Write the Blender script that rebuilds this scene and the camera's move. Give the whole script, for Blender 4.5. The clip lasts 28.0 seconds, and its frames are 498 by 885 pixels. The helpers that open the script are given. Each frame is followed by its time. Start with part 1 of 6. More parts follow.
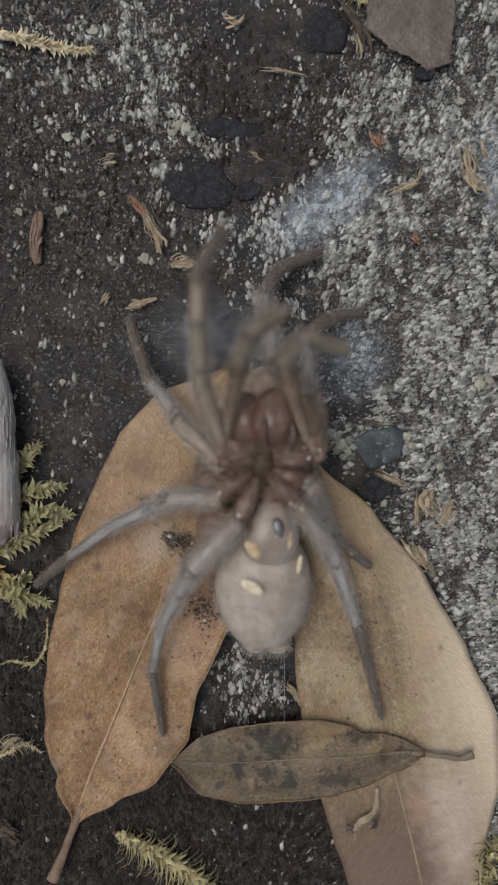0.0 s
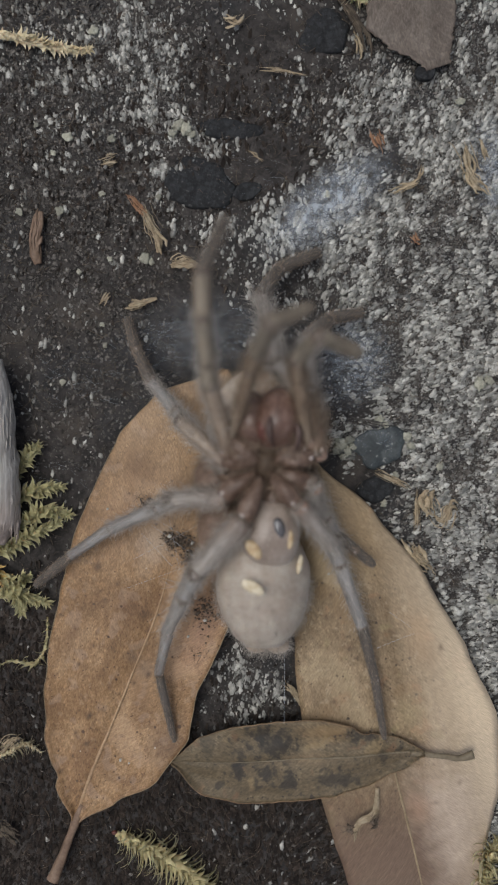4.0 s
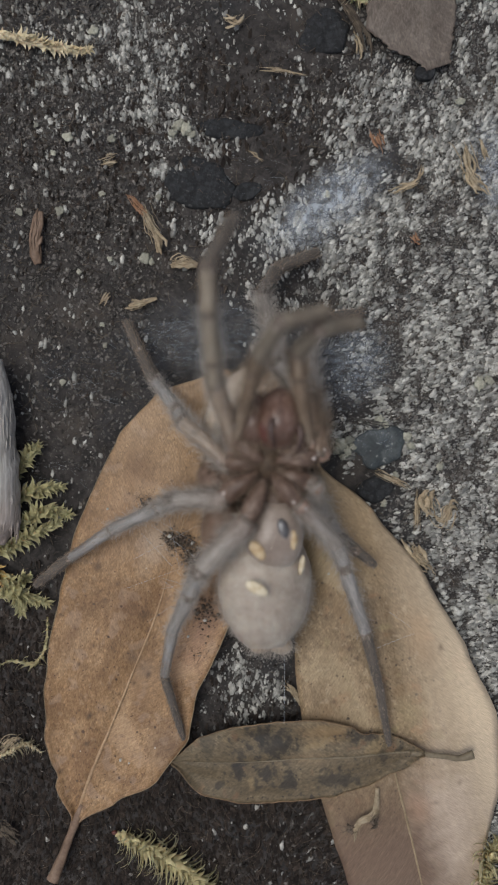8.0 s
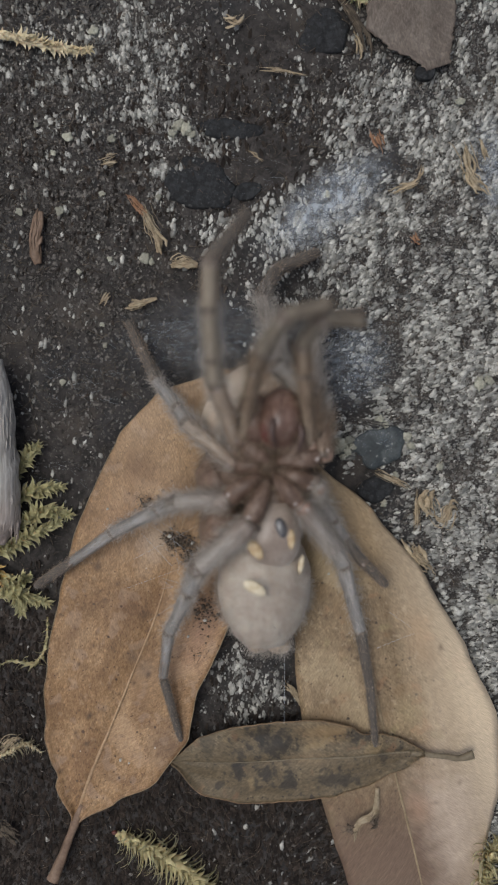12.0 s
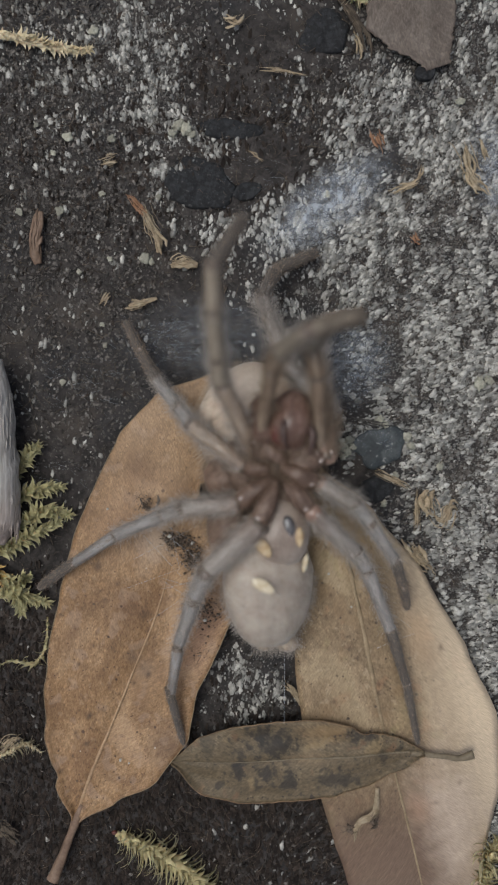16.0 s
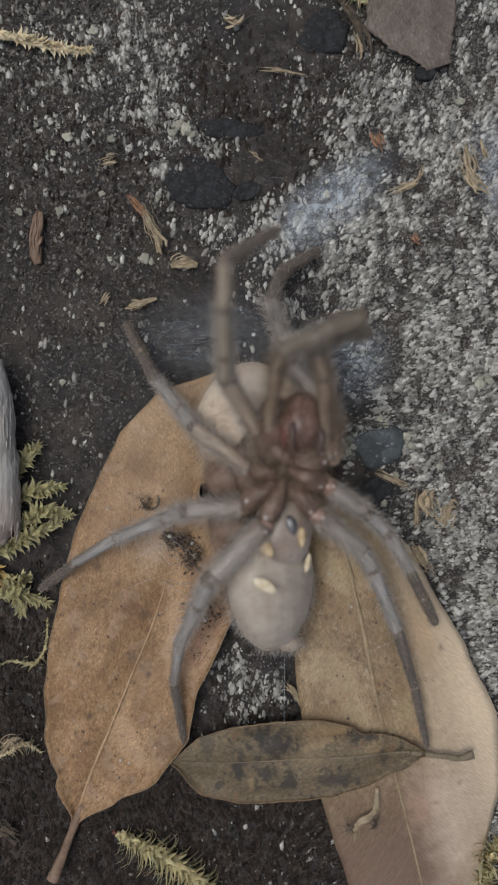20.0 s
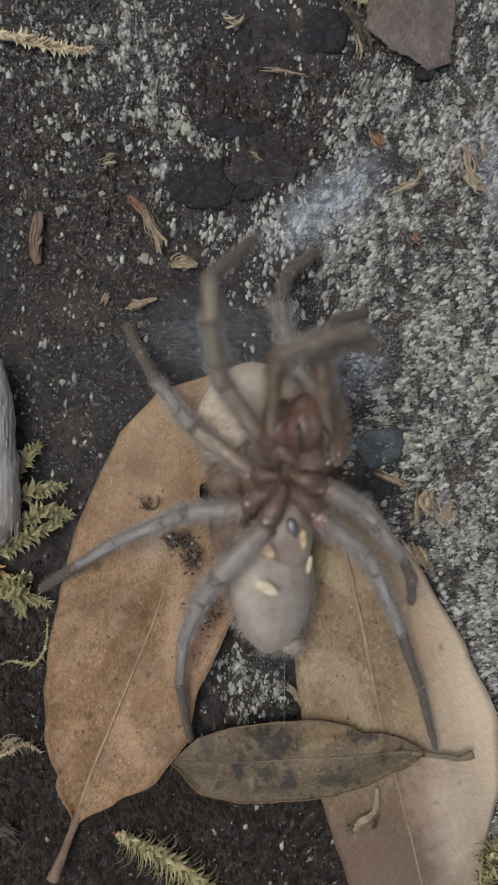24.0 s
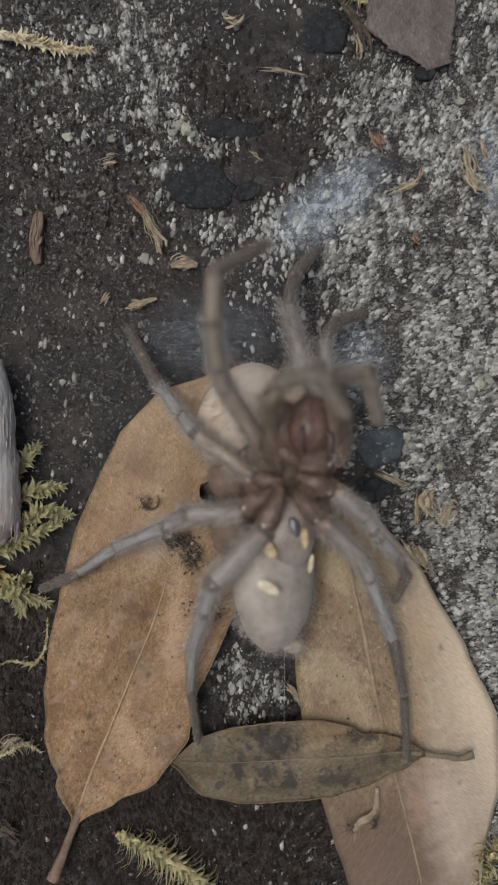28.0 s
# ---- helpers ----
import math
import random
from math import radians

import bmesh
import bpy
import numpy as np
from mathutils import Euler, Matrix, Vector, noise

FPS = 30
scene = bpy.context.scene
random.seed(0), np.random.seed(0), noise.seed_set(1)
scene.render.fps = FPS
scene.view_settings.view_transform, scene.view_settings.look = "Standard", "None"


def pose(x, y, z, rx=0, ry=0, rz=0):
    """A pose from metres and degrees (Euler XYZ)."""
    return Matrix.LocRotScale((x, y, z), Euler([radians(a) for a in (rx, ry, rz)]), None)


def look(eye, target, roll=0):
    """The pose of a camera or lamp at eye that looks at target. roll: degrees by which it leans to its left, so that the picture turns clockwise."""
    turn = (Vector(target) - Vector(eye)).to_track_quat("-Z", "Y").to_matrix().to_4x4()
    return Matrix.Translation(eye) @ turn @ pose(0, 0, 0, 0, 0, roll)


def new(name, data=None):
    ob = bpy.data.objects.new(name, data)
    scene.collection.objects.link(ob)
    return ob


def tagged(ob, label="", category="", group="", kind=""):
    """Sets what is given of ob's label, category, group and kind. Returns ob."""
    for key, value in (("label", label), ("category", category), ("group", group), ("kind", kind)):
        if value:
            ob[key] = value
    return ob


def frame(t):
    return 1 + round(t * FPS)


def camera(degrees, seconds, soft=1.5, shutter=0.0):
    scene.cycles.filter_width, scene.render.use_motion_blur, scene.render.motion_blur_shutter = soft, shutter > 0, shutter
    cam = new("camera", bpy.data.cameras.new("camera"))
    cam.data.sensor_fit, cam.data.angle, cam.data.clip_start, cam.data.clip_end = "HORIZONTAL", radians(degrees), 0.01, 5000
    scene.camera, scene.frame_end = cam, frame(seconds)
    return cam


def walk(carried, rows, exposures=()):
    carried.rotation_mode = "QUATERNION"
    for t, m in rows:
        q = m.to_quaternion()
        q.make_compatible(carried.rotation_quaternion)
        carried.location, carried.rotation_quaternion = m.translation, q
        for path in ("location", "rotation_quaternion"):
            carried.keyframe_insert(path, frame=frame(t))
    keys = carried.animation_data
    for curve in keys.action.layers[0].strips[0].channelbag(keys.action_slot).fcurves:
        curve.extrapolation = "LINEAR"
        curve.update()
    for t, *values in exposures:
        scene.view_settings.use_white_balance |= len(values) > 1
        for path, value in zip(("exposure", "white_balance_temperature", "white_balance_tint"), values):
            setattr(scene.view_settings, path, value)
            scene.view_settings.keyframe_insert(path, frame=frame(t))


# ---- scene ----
# The plan is in millimetres: x to the east, y to the north, z up; V() turns it into metres.
MM = 0.001


def V(p):
    return Vector(p) * MM


# ---- camera ----
cam = camera(35.56, 28.0, soft=2.2)
cam.data.dof.use_dof = True
cam.data.dof.focus_distance = 0.1080
cam.data.dof.aperture_fstop = 13.0
OVERHEAD = pose(0, 0, 0.110, 0, 0, 0)
walk(cam, [(0.0, OVERHEAD), (28.0, OVERHEAD)])

# ---- light: a soft overcast sky ----
world = bpy.data.worlds.new("overcast_sky")
scene.world = world
world.use_nodes = True
wn = world.node_tree.nodes
sky = wn.new("ShaderNodeTexSky")
sky.sky_type = "NISHITA"
sky.sun_disc = False
sky.sun_elevation = radians(72)
sky.sun_rotation = radians(283)
sky.air_density = 1.0
sky.dust_density = 4.0
grey = wn.new("ShaderNodeHueSaturation")
grey.inputs["Saturation"].default_value = 0.7
world.node_tree.links.new(sky.outputs[0], grey.inputs["Color"])
world.node_tree.links.new(grey.outputs[0], wn["Background"].inputs[0])
wn["Background"].inputs[1].default_value = 0.102
sun = new("sun", bpy.data.lights.new("sun", "SUN"))
sun.data.energy = 1.25
sun.data.angle = radians(36)
sun.data.color = (0.94, 0.99, 1.0)
sun.matrix_world = look((-0.30, 0.07, 0.93), (0, 0, 0))
scene.view_settings.exposure = 0.14


# ---- materials ----
def material(name, colours, scale=800.0, rough=0.7, bump=0.3, bump_scale=6000.0, stretch=(1, 1, 1),
             island=0.0, obj_var=0.0, specks=None, metal=0.0, sheen=0.0, spec=0.35, coords="Object", detail=6.0,
             sub=0.0, coat=0.0, bump_dist=0.0002, cells=None, fine_mix=0.32, dots=None, grad=None):
    """Procedural surface: two noises mixed over a ramp of colours, optional specks, grain bump."""
    m = bpy.data.materials.new(name)
    m.use_nodes = True
    nt = m.node_tree
    n, l = nt.nodes, nt.links
    p = n["Principled BSDF"]
    tc = n.new("ShaderNodeTexCoord")
    mp = n.new("ShaderNodeMapping")
    mp.inputs["Scale"].default_value = stretch
    l.new(tc.outputs[coords], mp.inputs[0])
    big = n.new("ShaderNodeTexNoise")
    big.inputs["Scale"].default_value = scale
    big.inputs["Detail"].default_value = detail
    big.inputs["Roughness"].default_value = 0.62
    l.new(mp.outputs[0], big.inputs["Vector"])
    fine = n.new("ShaderNodeTexNoise")
    fine.inputs["Scale"].default_value = bump_scale
    fine.inputs["Detail"].default_value = 4.0
    l.new(mp.outputs[0], fine.inputs["Vector"])
    mix = n.new("ShaderNodeMix")
    mix.inputs[0].default_value = fine_mix
    l.new(big.outputs[0], mix.inputs[2])
    l.new(fine.outputs[0], mix.inputs[3])
    ramp = n.new("ShaderNodeValToRGB")
    el = ramp.color_ramp.elements
    while len(el) < len(colours):
        el.new(0.5)
    for i, c in enumerate(colours):
        el[i].position = 0.30 + 0.40 * i / (len(colours) - 1)
        el[i].color = (*c, 1)
    l.new(mix.outputs[0], ramp.inputs[0])
    col = ramp.outputs[0]
    for amount, socket in ((island, "i"), (obj_var, "o")):
        if amount:
            src = n.new("ShaderNodeNewGeometry").outputs["Random Per Island"] if socket == "i" else n.new("ShaderNodeObjectInfo").outputs["Random"]
            mr = n.new("ShaderNodeMapRange")
            mr.inputs[3].default_value = 1.0 - amount
            mr.inputs[4].default_value = 1.0 + amount
            l.new(src, mr.inputs[0])
            hs = n.new("ShaderNodeHueSaturation")
            l.new(mr.outputs[0], hs.inputs["Value"])
            l.new(col, hs.inputs["Color"])
            col = hs.outputs[0]
    for cscale, lo, hi in (cells or ()):
        warp = n.new("ShaderNodeMix")
        warp.data_type = "VECTOR"
        warp.inputs[0].default_value = 0.0006 if coords == "Object" else 0.02
        l.new(mp.outputs[0], warp.inputs[4])
        l.new(fine.outputs["Color"], warp.inputs[5])
        vc = n.new("ShaderNodeTexVoronoi")
        vc.inputs["Scale"].default_value = cscale
        l.new(warp.outputs[1], vc.inputs["Vector"])
        sepc = n.new("ShaderNodeSeparateColor")
        l.new(vc.outputs["Color"], sepc.inputs[0])
        cr = n.new("ShaderNodeMapRange")
        cr.inputs[3].default_value = lo
        cr.inputs[4].default_value = hi
        l.new(sepc.outputs[0], cr.inputs[0])
        hv = n.new("ShaderNodeHueSaturation")
        l.new(cr.outputs[0], hv.inputs["Value"])
        l.new(col, hv.inputs["Color"])
        col = hv.outputs[0]
    for sp in (specks or ()):
        scol, sscale, cut, strength = sp
        vo = n.new("ShaderNodeTexNoise")
        vo.inputs["Scale"].default_value = sscale
        vo.inputs["Detail"].default_value = 2.5
        l.new(tc.outputs[coords], vo.inputs["Vector"])
        sr = n.new("ShaderNodeMapRange")
        sr.inputs[1].default_value = cut
        sr.inputs[2].default_value = cut + 0.05
        sr.inputs[4].default_value = strength
        l.new(vo.outputs[0], sr.inputs[0])
        mx = n.new("ShaderNodeMix")
        mx.data_type = "RGBA"
        l.new(sr.outputs[0], mx.inputs[0])
        l.new(col, mx.inputs[6])
        mx.inputs[7].default_value = (*scol, 1)
        col = mx.outputs[2]
    for dcol, dscale, radius, gate in (dots or ()):
        vd = n.new("ShaderNodeTexVoronoi")
        vd.inputs["Scale"].default_value = dscale
        l.new(tc.outputs[coords], vd.inputs["Vector"])
        near = n.new("ShaderNodeMapRange")
        near.inputs[1].default_value = radius
        near.inputs[2].default_value = radius * 0.55
        l.new(vd.outputs["Distance"], near.inputs[0])
        sc = n.new("ShaderNodeSeparateColor")
        l.new(vd.outputs["Color"], sc.inputs[0])
        on = n.new("ShaderNodeMath")
        on.operation = "GREATER_THAN"
        on.inputs[1].default_value = gate
        l.new(sc.outputs[1], on.inputs[0])
        both = n.new("ShaderNodeMath")
        both.operation = "MULTIPLY"
        l.new(near.outputs[0], both.inputs[0])
        l.new(on.outputs[0], both.inputs[1])
        md = n.new("ShaderNodeMix")
        md.data_type = "RGBA"
        l.new(both.outputs[0], md.inputs[0])
        l.new(col, md.inputs[6])
        md.inputs[7].default_value = (*dcol, 1)
        col = md.outputs[2]
    if grad:
        # pigment that changes along one axis of the thing: (axis, from, to, colour, amount)
        sx = n.new("ShaderNodeSeparateXYZ")
        l.new(tc.outputs["Object"], sx.inputs[0])
        wob = n.new("ShaderNodeMath")
        wob.operation = "MULTIPLY_ADD"
        wob.inputs[1].default_value = 0.004
        l.new(big.outputs[0], wob.inputs[0])
        l.new(sx.outputs[grad[0]], wob.inputs[2])
        gm = n.new("ShaderNodeMapRange")
        gm.interpolation_type = "SMOOTHSTEP"
        gm.inputs[1].default_value, gm.inputs[2].default_value = grad[1] + 0.002, grad[2] + 0.002
        gm.inputs[3].default_value, gm.inputs[4].default_value = grad[4], 0.0
        l.new(wob.outputs[0], gm.inputs[0])
        gx = n.new("ShaderNodeMix")
        gx.data_type = "RGBA"
        l.new(gm.outputs[0], gx.inputs[0])
        l.new(col, gx.inputs[6])
        gx.inputs[7].default_value = (*grad[3], 1)
        col = gx.outputs[2]
    l.new(col, p.inputs["Base Color"])
    rr = n.new("ShaderNodeMapRange")
    rr.inputs[3].default_value = max(0.05, rough - 0.12)
    rr.inputs[4].default_value = min(1.0, rough + 0.12)
    l.new(fine.outputs[0], rr.inputs[0])
    l.new(rr.outputs[0], p.inputs["Roughness"])
    p.inputs["Metallic"].default_value = metal
    p.inputs["Specular IOR Level"].default_value = spec
    p.inputs["Sheen Weight"].default_value = sheen
    p.inputs["Sheen Roughness"].default_value = 0.6
    p.inputs["Coat Weight"].default_value = coat
    p.inputs["Coat Roughness"].default_value = 0.15
    if sub:
        p.inputs["Subsurface Weight"].default_value = sub
        p.inputs["Subsurface Radius"].default_value = (0.0012, 0.0006, 0.0004)
        p.inputs["Subsurface Scale"].default_value = 1.0
    if bump:
        b = n.new("ShaderNodeBump")
        b.inputs["Strength"].default_value = bump
        b.inputs["Distance"].default_value = bump_dist
        l.new(mix.outputs[0], b.inputs["Height"])
        l.new(b.outputs[0], p.inputs["Normal"])
    return m


def leaf_material(name, colours, vein, specks, rough=0.55, grain=1.0, dots=None, fade=None, edge=None, veins=0.11, stains=()):
    """Dead leaf: UV runs in centimetres along (u) and across (v) the blade; fibres, side veins, stains and specks."""
    m = material(name, colours, scale=1.7, rough=rough, bump=0.55, bump_scale=42.0, coords="UV", specks=specks,
                 stretch=(0.55, 1.0, 1.0), spec=0.27, bump_dist=0.0001, fine_mix=0.38, cells=[(30.0, 0.84, 1.16), (75.0, 0.86, 1.14)], dots=dots)
    n, l = m.node_tree.nodes, m.node_tree.links
    p = n["Principled BSDF"]
    tc = n["Texture Coordinate"]
    sep = n.new("ShaderNodeSeparateXYZ")
    l.new(tc.outputs["UV"], sep.inputs[0])
    absv = n.new("ShaderNodeMath")
    absv.operation = "ABSOLUTE"
    l.new(sep.outputs[1], absv.inputs[0])
    lean = n.new("ShaderNodeMath")
    lean.operation = "MULTIPLY_ADD"
    lean.inputs[1].default_value = -1.15
    l.new(absv.outputs[0], lean.inputs[0])
    l.new(sep.outputs[0], lean.inputs[2])
    comb = n.new("ShaderNodeCombineXYZ")
    l.new(lean.outputs[0], comb.inputs[0])
    l.new(sep.outputs[1], comb.inputs[1])
    wave = n.new("ShaderNodeTexWave")
    wave.inputs["Scale"].default_value = 1.35
    wave.inputs["Distortion"].default_value = 2.2
    wave.inputs["Detail"].default_value = 2.0
    wave.inputs["Detail Scale"].default_value = 1.6
    l.new(comb.outputs[0], wave.inputs["Vector"])
    vr = n.new("ShaderNodeMapRange")
    vr.inputs[1].default_value = 0.86
    vr.inputs[2].default_value = 1.0
    vr.inputs[4].default_value = veins
    l.new(wave.outputs["Fac"], vr.inputs[0])
    # fine fibres that run obliquely through the blade
    mp = n.new("ShaderNodeMapping")
    mp.inputs["Scale"].default_value = (75.0, 12.0, 1.0)
    l.new(comb.outputs[0], mp.inputs[0])
    fib = n.new("ShaderNodeTexNoise")
    fib.inputs["Scale"].default_value = 1.0
    fib.inputs["Detail"].default_value = 3.0
    l.new(mp.outputs[0], fib.inputs["Vector"])
    base = p.inputs["Base Color"].links[0].from_socket
    for fade in (fade or ()):
        fm = n.new("ShaderNodeMapRange")
        fm.inputs[1].default_value, fm.inputs[2].default_value, fm.inputs[4].default_value = fade[0], fade[1], fade[3]
        l.new(sep.outputs[0], fm.inputs[0])
        ff = n.new("ShaderNodeMix")
        ff.data_type = "RGBA"
        l.new(fm.outputs[0], ff.inputs[0])
        l.new(base, ff.inputs[6])
        ff.inputs[7].default_value = (*fade[2], 1)
        base = ff.outputs[2]
    if edge:
        em = n.new("ShaderNodeMapRange")
        em.inputs[1].default_value, em.inputs[2].default_value, em.inputs[4].default_value = edge[0], edge[1], edge[3]
        l.new(sep.outputs[1], em.inputs[0])
        ee = n.new("ShaderNodeMix")
        ee.data_type = "RGBA"
        l.new(em.outputs[0], ee.inputs[0])
        l.new(base, ee.inputs[6])
        ee.inputs[7].default_value = (*edge[2], 1)
        base = ee.outputs[2]
    # stains: centre and reach in centimetres along and across the blade, colour, amount
    rough_edge = n.new("ShaderNodeTexNoise")
    rough_edge.inputs["Scale"].default_value = 3.2
    rough_edge.inputs["Detail"].default_value = 5.0
    l.new(tc.outputs["UV"], rough_edge.inputs["Vector"])
    torn_edge = n.new("ShaderNodeTexNoise")
    torn_edge.inputs["Scale"].default_value = 8.5
    torn_edge.inputs["Detail"].default_value = 6.0
    torn_edge.inputs["Roughness"].default_value = 0.7
    l.new(tc.outputs["UV"], torn_edge.inputs["Vector"])
    for su, sv, ru, rv, scol, amount in stains:
        small = ru < 0.43 and scol[0] < 0.05
        at = n.new("ShaderNodeMapping")
        at.inputs["Location"].default_value = (-su / ru, -sv / rv, 0)
        at.inputs["Scale"].default_value = (1 / ru, 1 / rv, 0)
        l.new(tc.outputs["UV"], at.inputs[0])
        away = n.new("ShaderNodeVectorMath")
        away.operation = "LENGTH"
        l.new(at.outputs[0], away.inputs[0])
        fray = n.new("ShaderNodeMath")
        fray.operation = "MULTIPLY_ADD"
        fray.inputs[1].default_value = 3.4 if small else 1.3
        l.new((torn_edge if small else rough_edge).outputs[0], fray.inputs[0])
        l.new(away.outputs["Value"], fray.inputs[2])
        sm = n.new("ShaderNodeMapRange")
        sm.interpolation_type = "SMOOTHSTEP"
        sm.inputs[1].default_value, sm.inputs[2].default_value = (2.75, 1.9) if small else (1.9, 0.55)
        sm.inputs[4].default_value = amount
        l.new(fray.outputs[0], sm.inputs[0])
        st = n.new("ShaderNodeMix")
        st.data_type = "RGBA"
        l.new(sm.outputs[0], st.inputs[0])
        l.new(base, st.inputs[6])
        st.inputs[7].default_value = (*scol, 1)
        base = st.outputs[2]
    mv = n.new("ShaderNodeMix")
    mv.data_type = "RGBA"
    l.new(vr.outputs[0], mv.inputs[0])
    l.new(base, mv.inputs[6])
    mv.inputs[7].default_value = (*vein, 1)
    fr = n.new("ShaderNodeMapRange")
    fr.inputs[1].default_value = 0.3
    fr.inputs[2].default_value = 0.7
    fr.inputs[3].default_value = 1.0 - 0.10 * grain
    fr.inputs[4].default_value = 1.0 + 0.11 * grain
    l.new(fib.outputs[0], fr.inputs[0])
    hs = n.new("ShaderNodeHueSaturation")
    l.new(fr.outputs[0], hs.inputs["Value"])
    l.new(mv.outputs[2], hs.inputs["Color"])
    l.new(hs.outputs[0], p.inputs["Base Color"])
    b2 = n.new("ShaderNodeBump")
    b2.inputs["Strength"].default_value = 0.4
    b2.inputs["Distance"].default_value = 0.00012
    l.new(fib.outputs[0], b2.inputs["Height"])
    old = p.inputs["Normal"].links[0].from_socket
    l.new(old, b2.inputs["Normal"])
    l.new(b2.outputs[0], p.inputs["Normal"])
    return m


M_SOIL = material("soil", [(0.0140, 0.0118, 0.0104), (0.0275, 0.0236, 0.0212), (0.054, 0.047, 0.042)], scale=420, rough=0.85, spec=0.3,
                  bump=1.0, bump_scale=2600, cells=[(1300, 0.65, 1.45), (3200, 0.75, 1.3)], specks=[((0.060, 0.050, 0.040), 2300, 0.64, 0.6), ((0.022, 0.023, 0.025), 60, 0.54, 0.35), ((0.062, 0.050, 0.040), 95, 0.60, 0.5), ((0.10, 0.085, 0.07), 1500, 0.72, 0.2)])
M_CRUMB = material("soil_crumb", [(0.044, 0.039, 0.034), (0.095, 0.085, 0.075), (0.175, 0.158, 0.140)], scale=900, rough=0.88, spec=0.35,
                   bump=0.6, bump_scale=5000, island=0.6)
M_GRIT = material("pale_grit", [(0.135, 0.130, 0.113), (0.270, 0.260, 0.230), (0.50, 0.488, 0.445)], scale=900, rough=0.40, bump=0.15,
                  bump_scale=7000, island=0.62, spec=0.5)
M_CHAR = material("charcoal", [(0.0105, 0.0102, 0.0105), (0.0185, 0.0185, 0.0192), (0.036, 0.0365, 0.038)], scale=1300, rough=0.75,
                  bump=1.0, bump_scale=2600, spec=0.16, specks=[((0.10, 0.098, 0.088), 2600, 0.66, 0.7), ((0.030, 0.032, 0.033), 1700, 0.54, 0.7)])
M_FIBRE = material("dry_fibre", [(0.17, 0.122, 0.072), (0.31, 0.240, 0.152), (0.46, 0.390, 0.28)], scale=900, rough=0.7, bump=0.5,
                   bump_scale=5000, obj_var=0.25)
M_RUST = material("rusty_fibre", [(0.16, 0.070, 0.034), (0.27, 0.140, 0.076), (0.37, 0.235, 0.145)], scale=900, rough=0.7, bump=0.5,
                  bump_scale=5000)
M_THREADS = material("soil_threads", [(0.035, 0.026, 0.018), (0.08, 0.060, 0.041), (0.20, 0.155, 0.108)], scale=700, rough=0.8, bump=0.0,
                     island=0.5)
M_MOSS = material("moss", [(0.215, 0.185, 0.085), (0.37, 0.33, 0.172), (0.55, 0.51, 0.325)], scale=700, rough=0.6, bump=0.3,
                  bump_scale=5000, obj_var=0.3, sub=0.15)
M_MOSS_DRY = material("dry_moss", [(0.44, 0.345, 0.20), (0.62, 0.52, 0.34), (0.76, 0.68, 0.51)], scale=700, rough=0.6, bump=0.3,
                      bump_scale=5000, obj_var=0.25, sub=0.15)
M_MOSS_STRAW = material("straw_moss", [(0.29, 0.235, 0.11), (0.46, 0.39, 0.21), (0.62, 0.56, 0.37)], scale=700, rough=0.6, bump=0.3,
                        bump_scale=5000, obj_var=0.25, sub=0.15)
M_MOSS_RUST = material("rusty_moss", [(0.26, 0.15, 0.04), (0.40, 0.26, 0.09), (0.50, 0.37, 0.17)], scale=700, rough=0.6, bump=0.3,
                       bump_scale=5000, obj_var=0.25, sub=0.15)
M_WOOD = material("weathered_wood", [(0.15, 0.135, 0.12), (0.35, 0.325, 0.295), (0.58, 0.55, 0.51)], scale=2200, rough=0.75, bump=1.0,
                  bump_scale=4500, stretch=(1, 0.05, 1), grad=("Y", -0.0135, -0.004, (0.26, 0.185, 0.15), 0.65))
M_SILK = material("silk", [(0.33, 0.37, 0.41), (0.50, 0.54, 0.58)], scale=900, rough=0.45, bump=0.0)
# single specks on the two large leaves, as stains
SPECK = (0.052, 0.032, 0.021)
TAN_SPECKS = [(1.46, 0.33, 0.0715, 0.055, SPECK, 0.8), (3.55, 0.96, 0.091, 0.07, SPECK, 0.75), (1.07, 0.22, 0.065, 0.05, SPECK, 0.7), (2.29, -0.21, 0.065, 0.05, SPECK, 0.7), (1.14, 0.42, 0.052, 0.04, SPECK, 0.7),
              (3.05, 0.14, 0.13, 0.1, SPECK, 0.45), (2.08, 0.74, 0.052, 0.04, SPECK, 0.6), (3.38, 0.64, 0.052, 0.04, SPECK, 0.6), (3.08, 0.73, 0.0585, 0.045, SPECK, 0.6),
              (0.43, 0.03, 0.065, 0.05, SPECK, 0.6), (0.61, -0.01, 0.0585, 0.045, SPECK, 0.7), (0.56, 0.41, 0.052, 0.04, SPECK, 0.7), (2.11, -0.07, 0.0455, 0.035, SPECK, 0.7),
              (0.82, 0.33, 0.0455, 0.035, SPECK, 0.6), (2.63, 1.22, 0.052, 0.04, SPECK, 0.6), (2.47, 0.09, 0.156, 0.13, (0.12, 0.10, 0.085), 0.35), (2.33, -0.13, 0.168, 0.14, (0.12, 0.10, 0.085), 0.35)]
